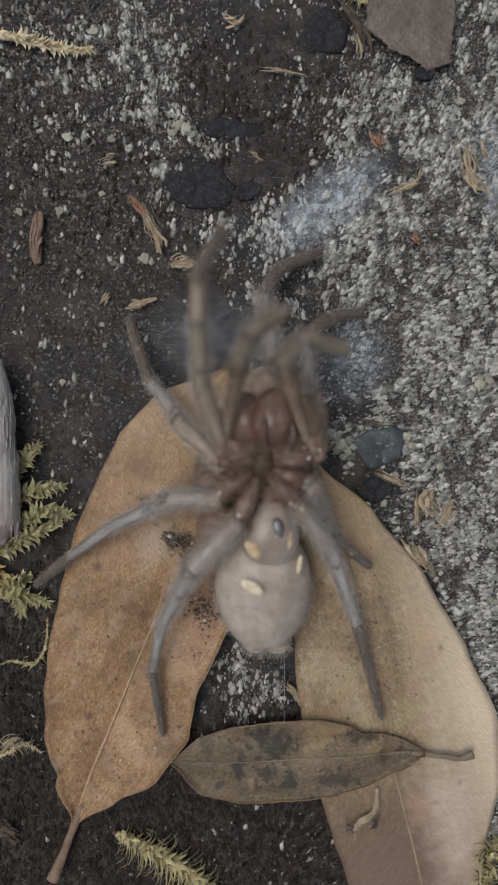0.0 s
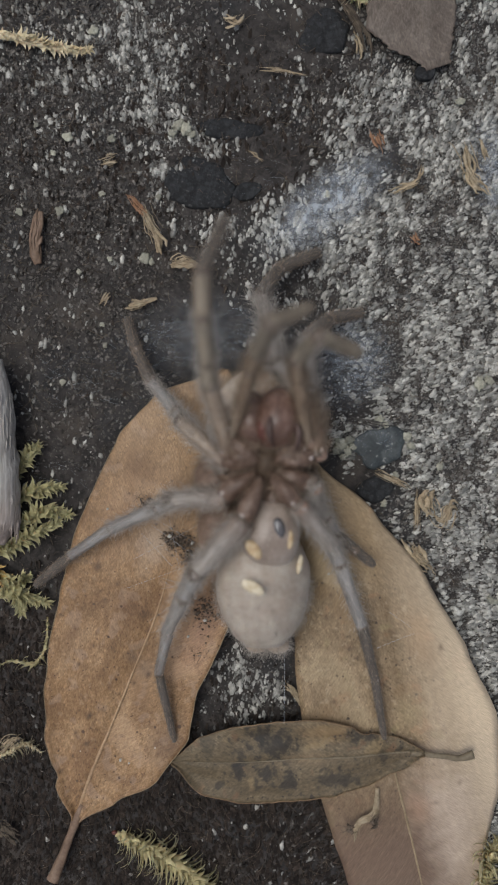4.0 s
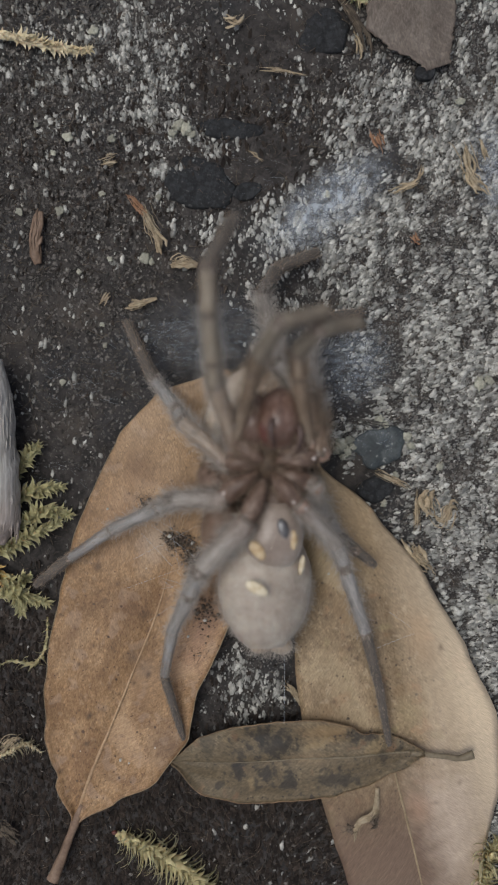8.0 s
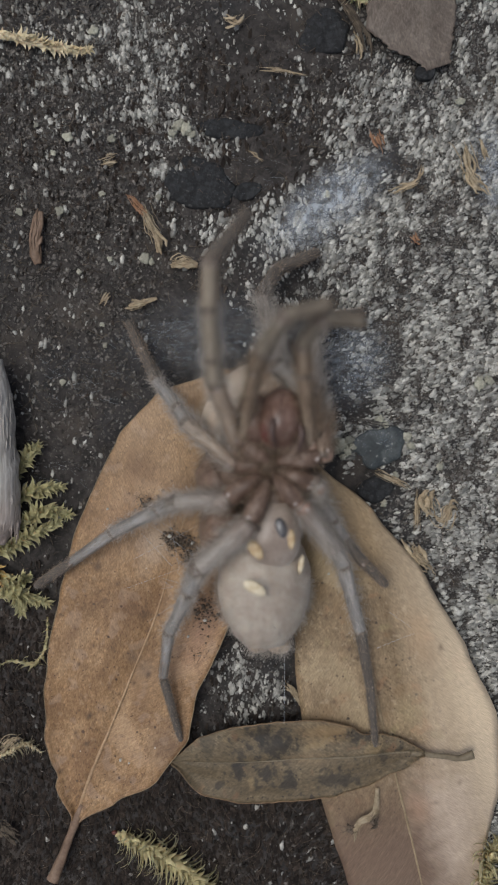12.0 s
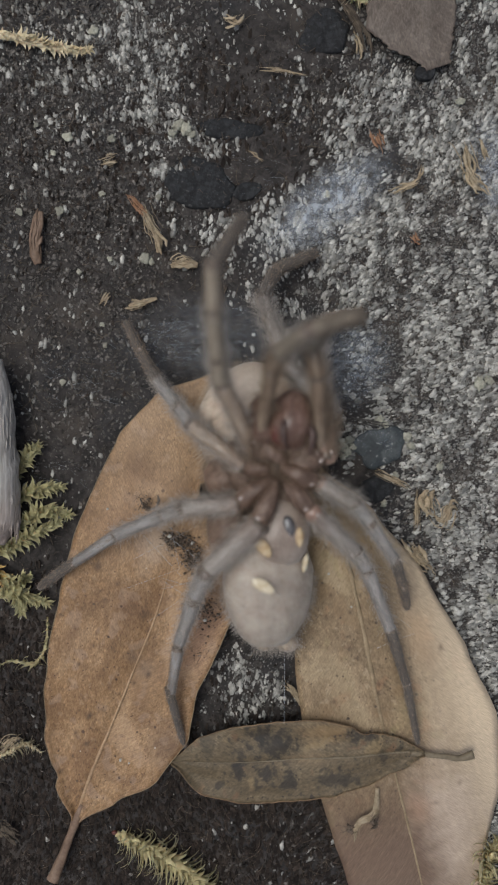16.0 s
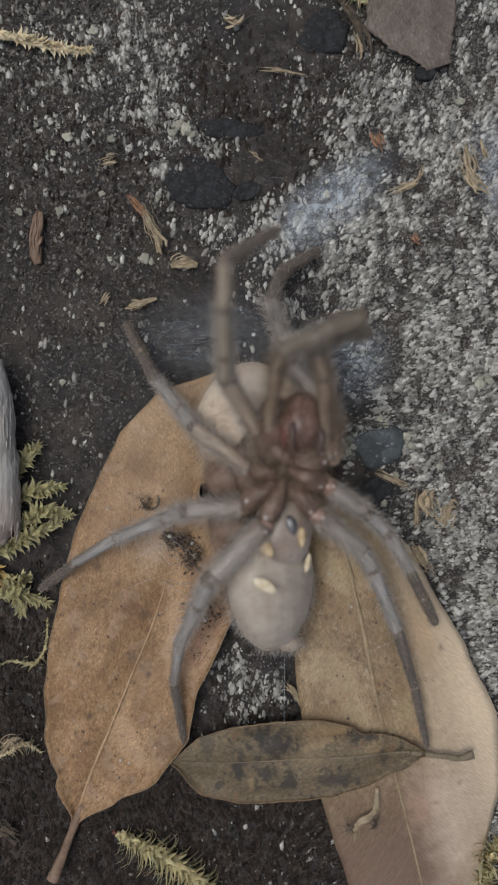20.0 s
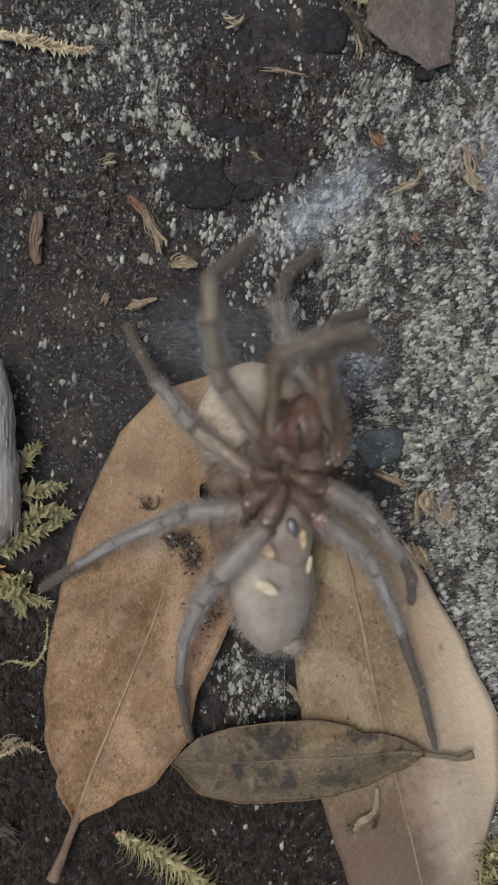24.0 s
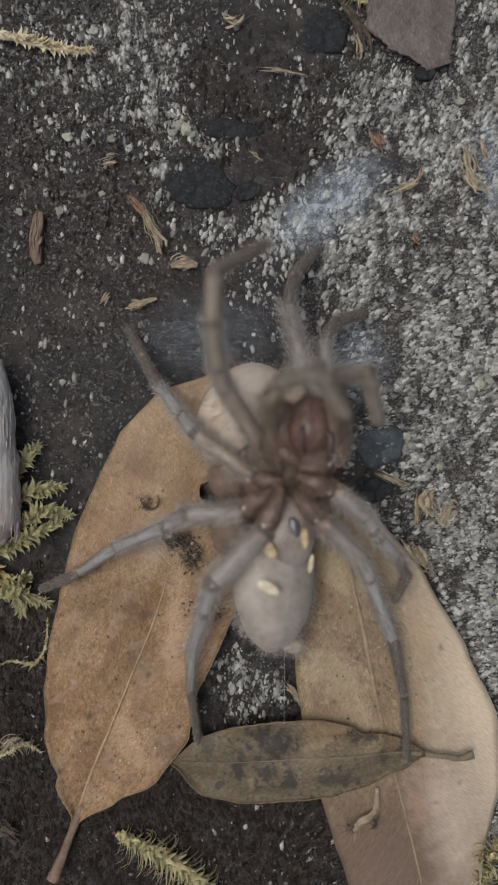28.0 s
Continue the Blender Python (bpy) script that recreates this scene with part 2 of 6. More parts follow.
PALE_SPECKS = [(2.57, -0.24, 0.065, 0.05, SPECK, 0.7), (2.80, 1.01, 0.078, 0.06, SPECK, 0.5), (4.75, 0.83, 0.05, 0.04, SPECK, 0.35), (4.91, 0.44, 0.04, 0.08, SPECK, 0.25),
              (3.12, 0.07, 0.052, 0.04, SPECK, 0.6), (3.14, 0.14, 0.0455, 0.035, SPECK, 0.6), (3.23, 0.04, 0.0455, 0.035, SPECK, 0.6), (3.24, -0.57, 0.0455, 0.035, SPECK, 0.6), (2.08, -0.12, 0.0455, 0.035, SPECK, 0.6),
              (2.10, -0.45, 0.052, 0.04, SPECK, 0.6), (1.80, -0.33, 0.0455, 0.035, SPECK, 0.6), (3.92, 0.19, 0.052, 0.04, SPECK, 0.5), (2.71, -0.16, 0.0455, 0.035, SPECK, 0.6)]
M_LEAF_TAN = leaf_material("leaf_tan", [(0.092, 0.047, 0.021), (0.232, 0.135, 0.065), (0.41, 0.270, 0.152)], (0.50, 0.33, 0.18),
                           [((0.07, 0.04, 0.025), 24.0, 0.70, 0.85), ((0.15, 0.082, 0.042), 1.7, 0.58, 0.35), ((0.40, 0.265, 0.16), 1.1, 0.60, 0.4), ((0.33, 0.228, 0.158), 3.2, 0.58, 0.4), ((0.13, 0.075, 0.045), 6.5, 0.62, 0.4), ((0.40, 0.27, 0.165), 9.0, 0.62, 0.3)], grain=2.4,
                           dots=[((0.07, 0.038, 0.022), 15.0, 0.17, 0.62), ((0.10, 0.055, 0.03), 26.0, 0.2, 0.6), ((0.06, 0.035, 0.022), 5.5, 0.13, 0.62), ((0.07, 0.04, 0.025), 2.4, 0.085, 0.45), ((0.09, 0.05, 0.03), 11.0, 0.16, 0.72), ((0.62, 0.55, 0.45), 3.1, 0.05, 0.75)], fade=[(3.8, 6.0, (0.37, 0.268, 0.175), 0.42)], veins=0.05,
                           # highlight at u 4.2 and silk haze at u 4.05 put into the colour
                           stains=[(3.1, 0.38, 0.50, 0.40, (0.115, 0.062, 0.034), 0.55), (1.55, -0.80, 0.40, 0.35, (0.10, 0.058, 0.036), 0.6), (4.2, 0.9, 0.7, 0.4, (0.33, 0.205, 0.125), 0.45),
                                   (4.05, 0.30, 0.45, 0.35, (0.46, 0.37, 0.28), 0.45), (3.1, -0.65, 0.8, 0.35, (0.31, 0.18, 0.12), 0.55), (2.4, 0.95, 0.5, 0.25, (0.13, 0.072, 0.04), 0.4),
                                   (0.9, 0.15, 0.45, 0.3, (0.16, 0.085, 0.045), 0.35), (2.2, -0.2, 0.5, 0.3, (0.34, 0.215, 0.125), 0.4), (5.0, 0.75, 0.25, 0.5, (0.17, 0.10, 0.06), 0.35)] + TAN_SPECKS)
M_LEAF_PALE = leaf_material("leaf_pale", [(0.102, 0.069, 0.037), (0.206, 0.144, 0.083), (0.35, 0.260, 0.160)], (0.42, 0.32, 0.20),
                            [((0.11, 0.07, 0.045), 24.0, 0.70, 0.8), ((0.22, 0.14, 0.072), 1.6, 0.58, 0.4), ((0.36, 0.28, 0.17), 1.0, 0.58, 0.4), ((0.15, 0.095, 0.05), 4.2, 0.60, 0.35), ((0.29, 0.155, 0.08), 2.7, 0.62, 0.4), ((0.27, 0.225, 0.11), 2.2, 0.62, 0.35), ((0.17, 0.115, 0.066), 9.0, 0.60, 0.35), ((0.42, 0.33, 0.22), 7.0, 0.62, 0.35)], grain=2.2,
                            dots=[((0.09, 0.06, 0.035), 14.0, 0.17, 0.68), ((0.12, 0.08, 0.05), 25.0, 0.2, 0.66), ((0.07, 0.05, 0.035), 5.0, 0.13, 0.5), ((0.06, 0.042, 0.03), 8.5, 0.15, 0.6), ((0.11, 0.07, 0.045), 2.2, 0.07, 0.5), ((0.13, 0.085, 0.05), 12.0, 0.15, 0.76), ((0.68, 0.60, 0.50), 2.9, 0.04, 0.8)], edge=(0.35, 1.3, (0.66, 0.525, 0.37), 0.78), fade=[(3.9, 5.4, (0.135, 0.088, 0.062), 0.92), (2.0, 0.3, (0.355, 0.252, 0.145), 0.55)], veins=0.05,
                            stains=[(5.3, 0.62, 1.5, 0.55, (0.53, 0.42, 0.325), 0.7), (4.95, 0.2, 0.3, 0.2, (0.34, 0.19, 0.12), 0.4), (2.6, 0.75, 0.5, 0.3, (0.36, 0.22, 0.12), 0.35),
                                    (1.3, 0.2, 0.6, 0.35, (0.40, 0.27, 0.14), 0.4), (3.2, -0.5, 0.7, 0.35, (0.17, 0.115, 0.06), 0.35), (3.6, 0.4, 0.35, 0.25, (0.30, 0.235, 0.12), 0.35)] + PALE_SPECKS)
BLOT = (0.020, 0.017, 0.014)
M_LEAF_SPOT = leaf_material("leaf_spotted", [(0.056, 0.040, 0.022), (0.107, 0.078, 0.044), (0.175, 0.135, 0.084)], (0.34, 0.27, 0.17),
                            [(BLOT, 4.5, 0.62, 0.6), (BLOT, 9.0, 0.63, 0.5), ((0.035, 0.027, 0.020), 14.0, 0.62, 0.55), ((0.27, 0.19, 0.095), 2.2, 0.62, 0.4), ((0.15, 0.075, 0.04), 3.4, 0.64, 0.4)],
                            # the fade puts the shade at the left tip into the colour
                            grain=3.0, veins=0.015, dots=[((0.03, 0.022, 0.016), 14.0, 0.2, 0.72)], fade=[(2.6, 4.2, (0.085, 0.072, 0.046), 0.4)],
                            stains=[(1.3, -0.35, 0.45, 0.2, (0.23, 0.145, 0.07), 0.6), (1.6, 0.0, 0.4, 0.12, (0.22, 0.15, 0.085), 0.5), (1.98, -0.22, 0.42, 0.30, BLOT, 0.85), (1.85, 0.29, 0.17, 0.19, BLOT, 0.85),
                                    (2.14, 0.15, 0.19, 0.17, BLOT, 0.85), (2.55, 0.11, 0.14, 0.18, BLOT, 0.85), (1.22, 0.29, 0.38, 0.20, BLOT, 0.75), (2.5, -0.06, 0.15, 0.15, BLOT, 0.7), (2.97, -0.3, 0.16, 0.34, BLOT, 0.5),
                                    (2.19, -0.38, 0.26, 0.17, BLOT, 0.7), (0.9, -0.29, 0.13, 0.13, BLOT, 0.85), (0.7, -0.25, 0.18, 0.10, BLOT, 0.8), (0.55, 0.05, 0.1, 0.1, BLOT, 0.6)])
M_LEAF_GREY = leaf_material("leaf_grey", [(0.060, 0.046, 0.036), (0.104, 0.082, 0.066), (0.165, 0.134, 0.110)], (0.25, 0.21, 0.17),
                            [((0.05, 0.04, 0.03), 18.0, 0.72, 0.6)], grain=0.6)
M_RIB = material("leaf_rib", [(0.21, 0.128, 0.066), (0.33, 0.216, 0.120), (0.44, 0.305, 0.185)], scale=500, rough=0.6, bump=0.4, bump_scale=4000)
M_RIB_DULL = material("dull_leaf_rib", [(0.16, 0.115, 0.065), (0.27, 0.20, 0.12), (0.36, 0.275, 0.175)], scale=500, rough=0.6, bump=0.4, bump_scale=4000)
M_MARGIN_RUST = material("rusty_leaf_margin", [(0.09, 0.055, 0.03), (0.21, 0.13, 0.07), (0.34, 0.21, 0.125)], scale=350, rough=0.6, bump=0.3)
M_STALK = material("leaf_stalk", [(0.085, 0.050, 0.031), (0.165, 0.106, 0.070), (0.27, 0.190, 0.136)], scale=400, rough=0.6, bump=0.5, bump_scale=3000)
M_STALK_DARK = material("dark_leaf_stalk", [(0.08, 0.062, 0.039), (0.15, 0.118, 0.076), (0.22, 0.18, 0.122)], scale=400, rough=0.6, bump=0.5, bump_scale=3000)
M_LEG = material("spider_leg", [(0.110, 0.097, 0.086), (0.225, 0.209, 0.194), (0.360, 0.338, 0.317)], scale=1300, rough=0.40, bump=0.5,
                 bump_scale=4200, stretch=(1, 1, 0.16), sheen=0.0, spec=0.45, sub=0.1)
M_LEG_PALE = material("spider_leg_pale", [(0.140, 0.111, 0.088), (0.270, 0.232, 0.196), (0.400, 0.355, 0.314)], scale=1100, rough=0.42, bump=0.5,
                      bump_scale=4200, stretch=(1, 1, 0.18), spec=0.45, sub=0.1)
M_FEMUR_CREAM = material("spider_femur_cream", [(0.195, 0.140, 0.100), (0.30, 0.230, 0.172), (0.41, 0.335, 0.26)], scale=1100, rough=0.45, bump=0.5,
                         bump_scale=4200, stretch=(1, 1, 0.18), spec=0.4, grad=("Z", -0.001, 0.007, (0.13, 0.078, 0.052), 0.8))
M_FEMUR_BROWN = material("spider_femur_brown", [(0.110, 0.066, 0.043), (0.205, 0.135, 0.093), (0.33, 0.24, 0.178)], scale=900, rough=0.45, bump=0.5,
                         bump_scale=4200, stretch=(1, 1, 0.2), spec=0.4)
M_FEMUR = material("spider_femur", [(0.150, 0.122, 0.099), (0.275, 0.239, 0.207), (0.390, 0.350, 0.314)], scale=1100, rough=0.42, bump=0.5,
                   bump_scale=4200, stretch=(1, 1, 0.18), spec=0.45, grad=("Z", -0.001, 0.006, (0.14, 0.085, 0.058), 0.75))
M_LEG_BROWN = material("spider_leg_brown", [(0.125, 0.098, 0.070), (0.245, 0.203, 0.153), (0.37, 0.318, 0.25)], scale=500, rough=0.5, bump=0.5,
                       bump_scale=4200, stretch=(1, 1, 0.3), sheen=0.05)
M_TARSUS = material("spider_foot", [(0.046, 0.037, 0.029), (0.082, 0.067, 0.054), (0.13, 0.109, 0.090)], scale=700, rough=0.75, bump=0.6,
                    bump_scale=5200, stretch=(1, 1, 0.4), sheen=0.12)
M_COXA = material("spider_coxa", [(0.046, 0.026, 0.017), (0.108, 0.067, 0.047), (0.225, 0.158, 0.120)], scale=600, rough=0.50, bump=0.8,
                  bump_scale=3000, spec=0.4)
M_MEMBRANE = material("spider_joint_skin", [(0.14, 0.078, 0.054), (0.25, 0.155, 0.113), (0.36, 0.26, 0.20)], scale=700, rough=0.32, bump=0.4,
                      bump_scale=3000, spec=0.5, coat=0.2)
M_SHELL = material("spider_shell", [(0.38, 0.295, 0.215), (0.53, 0.43, 0.33), (0.66, 0.57, 0.46)], scale=220, rough=0.5, bump=0.3,
                   bump_scale=4200, sheen=0.2, sub=0.15, grad=("Y", -0.006, 0.003, (0.17, 0.112, 0.076), 0.85))
# brown underside, with the shade of the gaps between coxae in its colour
M_UNDER = material("spider_underside", [(0.040, 0.024, 0.016), (0.092, 0.058, 0.040), (0.21, 0.146, 0.108)], scale=420, rough=0.6, bump=0.5, bump_scale=4200)
M_STERNUM = material("spider_sternum", [(0.038, 0.026, 0.017), (0.082, 0.056, 0.037), (0.15, 0.108, 0.074)], scale=500, rough=0.6, bump=0.6,
                     bump_scale=4200, spec=0.25)
# the palest tone, drawn out along y, paints the jaw's highlights
M_CHELICERA = material("spider_jaw", [(0.045, 0.022, 0.015), (0.118, 0.066, 0.048), (0.27, 0.18, 0.145)], scale=420, rough=0.34, bump=0.6,
                       bump_scale=3000, spec=0.45, stretch=(1, 0.35, 1))
M_FANG = material("spider_fang", [(0.036, 0.022, 0.018), (0.105, 0.064, 0.052)], scale=400, rough=0.45, bump=0.2, spec=0.4)
M_MOUTH = material("spider_mouth", [(0.055, 0.020, 0.014), (0.15, 0.042, 0.028)], scale=900, rough=0.55, bump=0.3, spec=0.4, coat=0.1, sub=0.2)
M_ABDOMEN = material("spider_abdomen", [(0.205, 0.158, 0.123), (0.34, 0.284, 0.23), (0.46, 0.40, 0.332)], scale=420, rough=0.45, bump=0.3,
                     bump_scale=5200, sheen=0.1, sub=0.2)
M_PLATE = material("spider_plate", [(0.135, 0.092, 0.066), (0.235, 0.18, 0.142), (0.34, 0.28, 0.232)], scale=300, rough=0.4, bump=0.4,
                   bump_scale=4200, sheen=0.2, spec=0.5)
M_FLANK = material("spider_flank", [(0.10, 0.062, 0.044), (0.20, 0.132, 0.096), (0.30, 0.215, 0.165)], scale=420, rough=0.5, bump=0.5, bump_scale=4200, sub=0.1)
M_LUNG_FRONT = material("front_book_lung", [(0.27, 0.165, 0.075), (0.42, 0.30, 0.165), (0.55, 0.45, 0.31)], scale=900, rough=0.4, bump=0.3, bump_scale=4000)
M_LUNG = material("book_lung", [(0.35, 0.25, 0.14), (0.52, 0.43, 0.29), (0.66, 0.60, 0.47)], scale=900, rough=0.4, bump=0.2, bump_scale=4000)
M_GLOSS = material("wet_membrane", [(0.03, 0.026, 0.025), (0.10, 0.094, 0.094)], scale=1500, rough=0.2, bump=0.9, bump_scale=3500, spec=0.7, coat=0.5)
# joint skin; its pale base colour also carries the joint highlights
M_JOINT = material("joint_membrane_and_glint", [(0.28, 0.225, 0.195), (0.44, 0.375, 0.335)], scale=700, rough=0.22, bump=0.2, spec=0.7, coat=0.5)
M_HAIR_DARK = material("spider_hair_dark", [(0.055, 0.034, 0.023), (0.14, 0.093, 0.064)], scale=800, rough=0.6, bump=0.0, island=0.5)
M_HAIR_BROWN = material("spider_hair_brown", [(0.15, 0.105, 0.072), (0.32, 0.245, 0.18)], scale=800, rough=0.6, bump=0.0, island=0.5)
M_HAIR_CREAM = material("spider_hair_cream", [(0.36, 0.275, 0.195), (0.54, 0.44, 0.335)], scale=800, rough=0.6, bump=0.0, island=0.25)
M_RING = material("joint_ring", [(0.075, 0.055, 0.04), (0.13, 0.10, 0.078), (0.2, 0.16, 0.13)], scale=700, rough=0.4, bump=0.3)
M_PALP = material("spider_palp", [(0.100, 0.066, 0.043), (0.195, 0.142, 0.100), (0.30, 0.24, 0.18)], scale=900, rough=0.55, bump=0.5, bump_scale=4200, stretch=(1, 1, 0.25))
M_PALP_TIP = material("spider_palp_tip", [(0.095, 0.076, 0.055), (0.165, 0.136, 0.103), (0.25, 0.21, 0.165)], scale=700, rough=0.7, bump=0.6, bump_scale=4200)
M_HEAD_DARK = material("spider_maxilla", [(0.045, 0.027, 0.018), (0.10, 0.064, 0.045), (0.21, 0.148, 0.11)], scale=500, rough=0.5, bump=0.6, bump_scale=4200)
M_HEAD = material("spider_head_shell", [(0.20, 0.130, 0.088), (0.41, 0.30, 0.215), (0.62, 0.51, 0.39)], scale=420, rough=0.6, bump=0.5, bump_scale=4200)
M_HAIR = material("spider_hair", [(0.27, 0.235, 0.20), (0.47, 0.42, 0.37)], scale=800, rough=0.55, bump=0.0, island=0.4)


# ---- mesh helpers ----
def part(name, bm, mats, parent=None, label="", smooth=True):
    """Links a bmesh as one mesh object, under a thing or a part when parent is given."""
    me = bpy.data.meshes.new(name)
    bm.to_mesh(me)
    bm.free()
    for m in (mats if isinstance(mats, (list, tuple)) else (mats,)):
        me.materials.append(m)
    if smooth:
        me.polygons.foreach_set("use_smooth", [True] * len(me.polygons))
    ob = new(name, me)
    if parent:
        ob.parent = parent
    if label:
        tagged(ob, label=label)
    return ob


def stuff_mesh(name, verts, faces, mats, parent=None, smooth=False):
    me = bpy.data.meshes.new(name)
    me.from_pydata(verts, [], faces)
    for m in (mats if isinstance(mats, (list, tuple)) else (mats,)):
        me.materials.append(m)
    if smooth:
        me.polygons.foreach_set("use_smooth", [True] * len(me.polygons))
    ob = new(name, me)
    if parent:
        ob.parent = parent
    return ob


def smooth_path(pts, steps):
    """Catmull-Rom through the points, in metres."""
    p = [Vector(q) for q in pts]
    p = [p[0] * 2 - p[1]] + p + [p[-1] * 2 - p[-2]]
    out = []
    n = len(p) - 3
    for k in range(steps + 1):
        x = k / steps * n
        i = min(int(x), n - 1)
        t = x - i
        a, b, c, d = p[i:i + 4]
        out.append(0.5 * ((2 * b) + (c - a) * t + (2 * a - 5 * b + 4 * c - d) * t * t + (3 * b - a - 3 * c + d) * t ** 3))
    return out


def lerp_list(vals, u):
    x = max(0.0, min(1.0, u)) * (len(vals) - 1)
    i = min(int(x), len(vals) - 2)
    t = x - i
    t = t * t * (3 - 2 * t) * 0.5 + t * 0.5
    return vals[i] * (1 - t) + vals[i + 1] * t


def tube(bm, path, radii, sides=10, flat=1.0, wob=0.0, mat=0, seed=0.0):
    """A tapered sweep along path (metres), radii in metres spread over its length; flat squeezes it in z."""
    rings = []
    ref = Vector((0.13, 0.21, 1.0))
    n = len(path)
    for i, c in enumerate(path):
        d = (path[min(i + 1, n - 1)] - path[max(i - 1, 0)]).normalized()
        side = ref.cross(d)
        if side.length < 1e-4:
            side = Vector((1, 0, 0))
        side.normalize()
        up = d.cross(side)
        r = lerp_list(radii, i / (n - 1))
        ring = []
        for k in range(sides):
            a = math.tau * k / sides
            w = 1.0
            if wob:
                w += wob * noise.noise((c * 700) + Vector((math.cos(a) * 1.7, math.sin(a) * 1.7, seed)))
            ring.append(bm.verts.new(c + (side * math.cos(a) + up * math.sin(a) * flat) * r * w))
        rings.append(ring)
    for a, b in zip(rings, rings[1:]):
        for k in range(sides):
            f = bm.faces.new((a[k], a[(k + 1) % sides], b[(k + 1) % sides], b[k]))
            f.material_index = mat
    for ring in (rings[0][::-1], rings[-1]):
        f = bm.faces.new(ring)
        f.material_index = mat


def blob(bm, c, r, rot=None, wob=0.0, sub=3, mat=0, freq=400.0):
    """A rounded lump with half-axes r about c (metres), turned by rot and roughened by wob."""
    res = bmesh.ops.create_icosphere(bm, subdivisions=sub, radius=1.0)
    m = (rot or Matrix.Identity(3)).to_3x3()
    for v in res["verts"]:
        p = Vector((v.co.x * r[0], v.co.y * r[1], v.co.z * r[2]))
        if wob:
            p *= 1 + wob * noise.noise((p + Vector(c)) * freq)
        v.co = Vector(c) + m @ p
    for f in {f for v in res["verts"] for f in v.link_faces}:
        f.material_index = mat


def hair(bm, root, way, length, r, mat=1, bend=0.0):
    """One stiff hair: a three-sided spike with one bend."""
    way = way.normalized()
    s = way.orthogonal().normalized()
    t = way.cross(s)
    mid = root + way * length * 0.55
    tip = root + way * length + Vector((bend, bend * 0.6, -abs(bend))) * length
    a = [bm.verts.new(root + (s * math.cos(k) + t * math.sin(k)) * r) for k in (0, 2.09, 4.19)]
    b = [bm.verts.new(mid + (s * math.cos(k) + t * math.sin(k)) * r * 0.7) for k in (0, 2.09, 4.19)]
    e = bm.verts.new(tip)
    for k in range(3):
        bm.faces.new((a[k], a[(k + 1) % 3], b[(k + 1) % 3], b[k])).material_index = mat
        bm.faces.new((b[k], b[(k + 1) % 3], e)).material_index = mat


rnd = random.Random(7)


def lumps(x, y):
    """Height of the soil, metres, at a place in millimetres."""
    p = Vector((x, y, 0.0))
    far = max(0.0, 1.0 - max(abs(x) - 60, abs(y) - 90, 0.0) / 60)
    h = 0.55 * noise.noise(p * 0.09) + 0.40 * noise.noise(p * 0.32) + 0.22 * noise.noise(p * 0.9) + 0.10 * noise.noise(p * 2.3)
    return (h * far - 0.35) * MM


# ---- ground: one sheet, fine in the middle ----
def spread(half, step, reach):
    near = list(np.arange(-half, half + step / 2, step))
    out, d, x = [], step, half
    while x < reach:
        d *= 1.5
        x += d
        out.append(x)
    return [-v for v in reversed(out)] + near + out


def make_ground():
    xs, ys = spread(42, 0.42, 4000), spread(72, 0.42, 4000)
    verts = [(x * MM, y * MM, lumps(x, y)) for y in ys for x in xs]
    w = len(xs)
    faces = [(j * w + i, j * w + i + 1, (j + 1) * w + i + 1, (j + 1) * w + i) for j in range(len(ys) - 1) for i in range(w - 1)]
    tagged(stuff_mesh("ground", verts, faces, M_SOIL, smooth=True), "dark damp soil with fine crumbs and fibres", "soil", kind="structure")


make_ground()

# places where pale grit lies thick: centre, reach in x and y (mm), weight
GRIT_EDGE = [(27.92, 46.72, 11, 14, 1.0), (27.92, 14.72, 9, 14, 1.0), (31.12, -5.28, 7, 16, 1.5), (33.52, -17.28, 4, 8, 1.5), (32.72, 57.92, 6, 8, 1.6), (34.32, 38.72, 5, 12, 0.8),
    # the first two here also whiten the ground for the glare along the edge
    (34.2, 43, 3.5, 8, 2.2), (35, 54, 3.5, 10, 2.0), (34.0, 17.0, 3, 4, 1.4), (34.5, 60, 4, 6, 1.5), (34.32, -27.68, 4, 8, 1.6), (34.32, -53.28, 3, 6, 0.8),
    (34.48, 5.12, 5, 13, 1.4), (35.12, 29.12, 4, 14, 1.2), (32.72, 21.12, 5, 10, 0.9), (32.72, 45.12, 4, 6, 0.9)]
GRIT_FIELD = [(20.72, 29.12, 13, 11, 1.0), (9.52, 31.52, 6.5, 4.5, 1.0), (16.72, 47.12, 5, 4, 0.5), (19.92, 8.32, 7, 6, 0.9), (13.52, 21.12, 6, 6, 0.7), (13.9, 0.16, 2.2, 2.6, 1.6),
    (20, 1, 5, 3.5, 0.8), (23.12, -9.28, 5, 7, 0.45)]
GRIT_TOP = [(-13.68, 52.32, 4, 5, 0.8), (-12.48, 44.32, 2, 6, 0.9), (-8.88, 44.72, 3.2, 2.2, 1.0), (-20.88, 56.32, 4, 5, 0.6), (-28.08, 49.92, 9, 9, 0.16), (-7.0, 61.0, 6, 2, 0.12),
    (6.32, 59.52, 6, 5, 0.15), (-17.5, 57.0, 4, 5, 0.8), (-15.3, 52.3, 2.2, 3, 0.9), (-30.48, 57.92, 8, 9, 0.12), (4.5, 52.32, 7, 8, 0.16), (1.5, 60.5, 3, 3, 0.3),
    (6.5, 45.92, 7, 6, 0.28), (-33, 55, 6, 8, 0.10), (-22, 48, 5, 5, 0.12)]
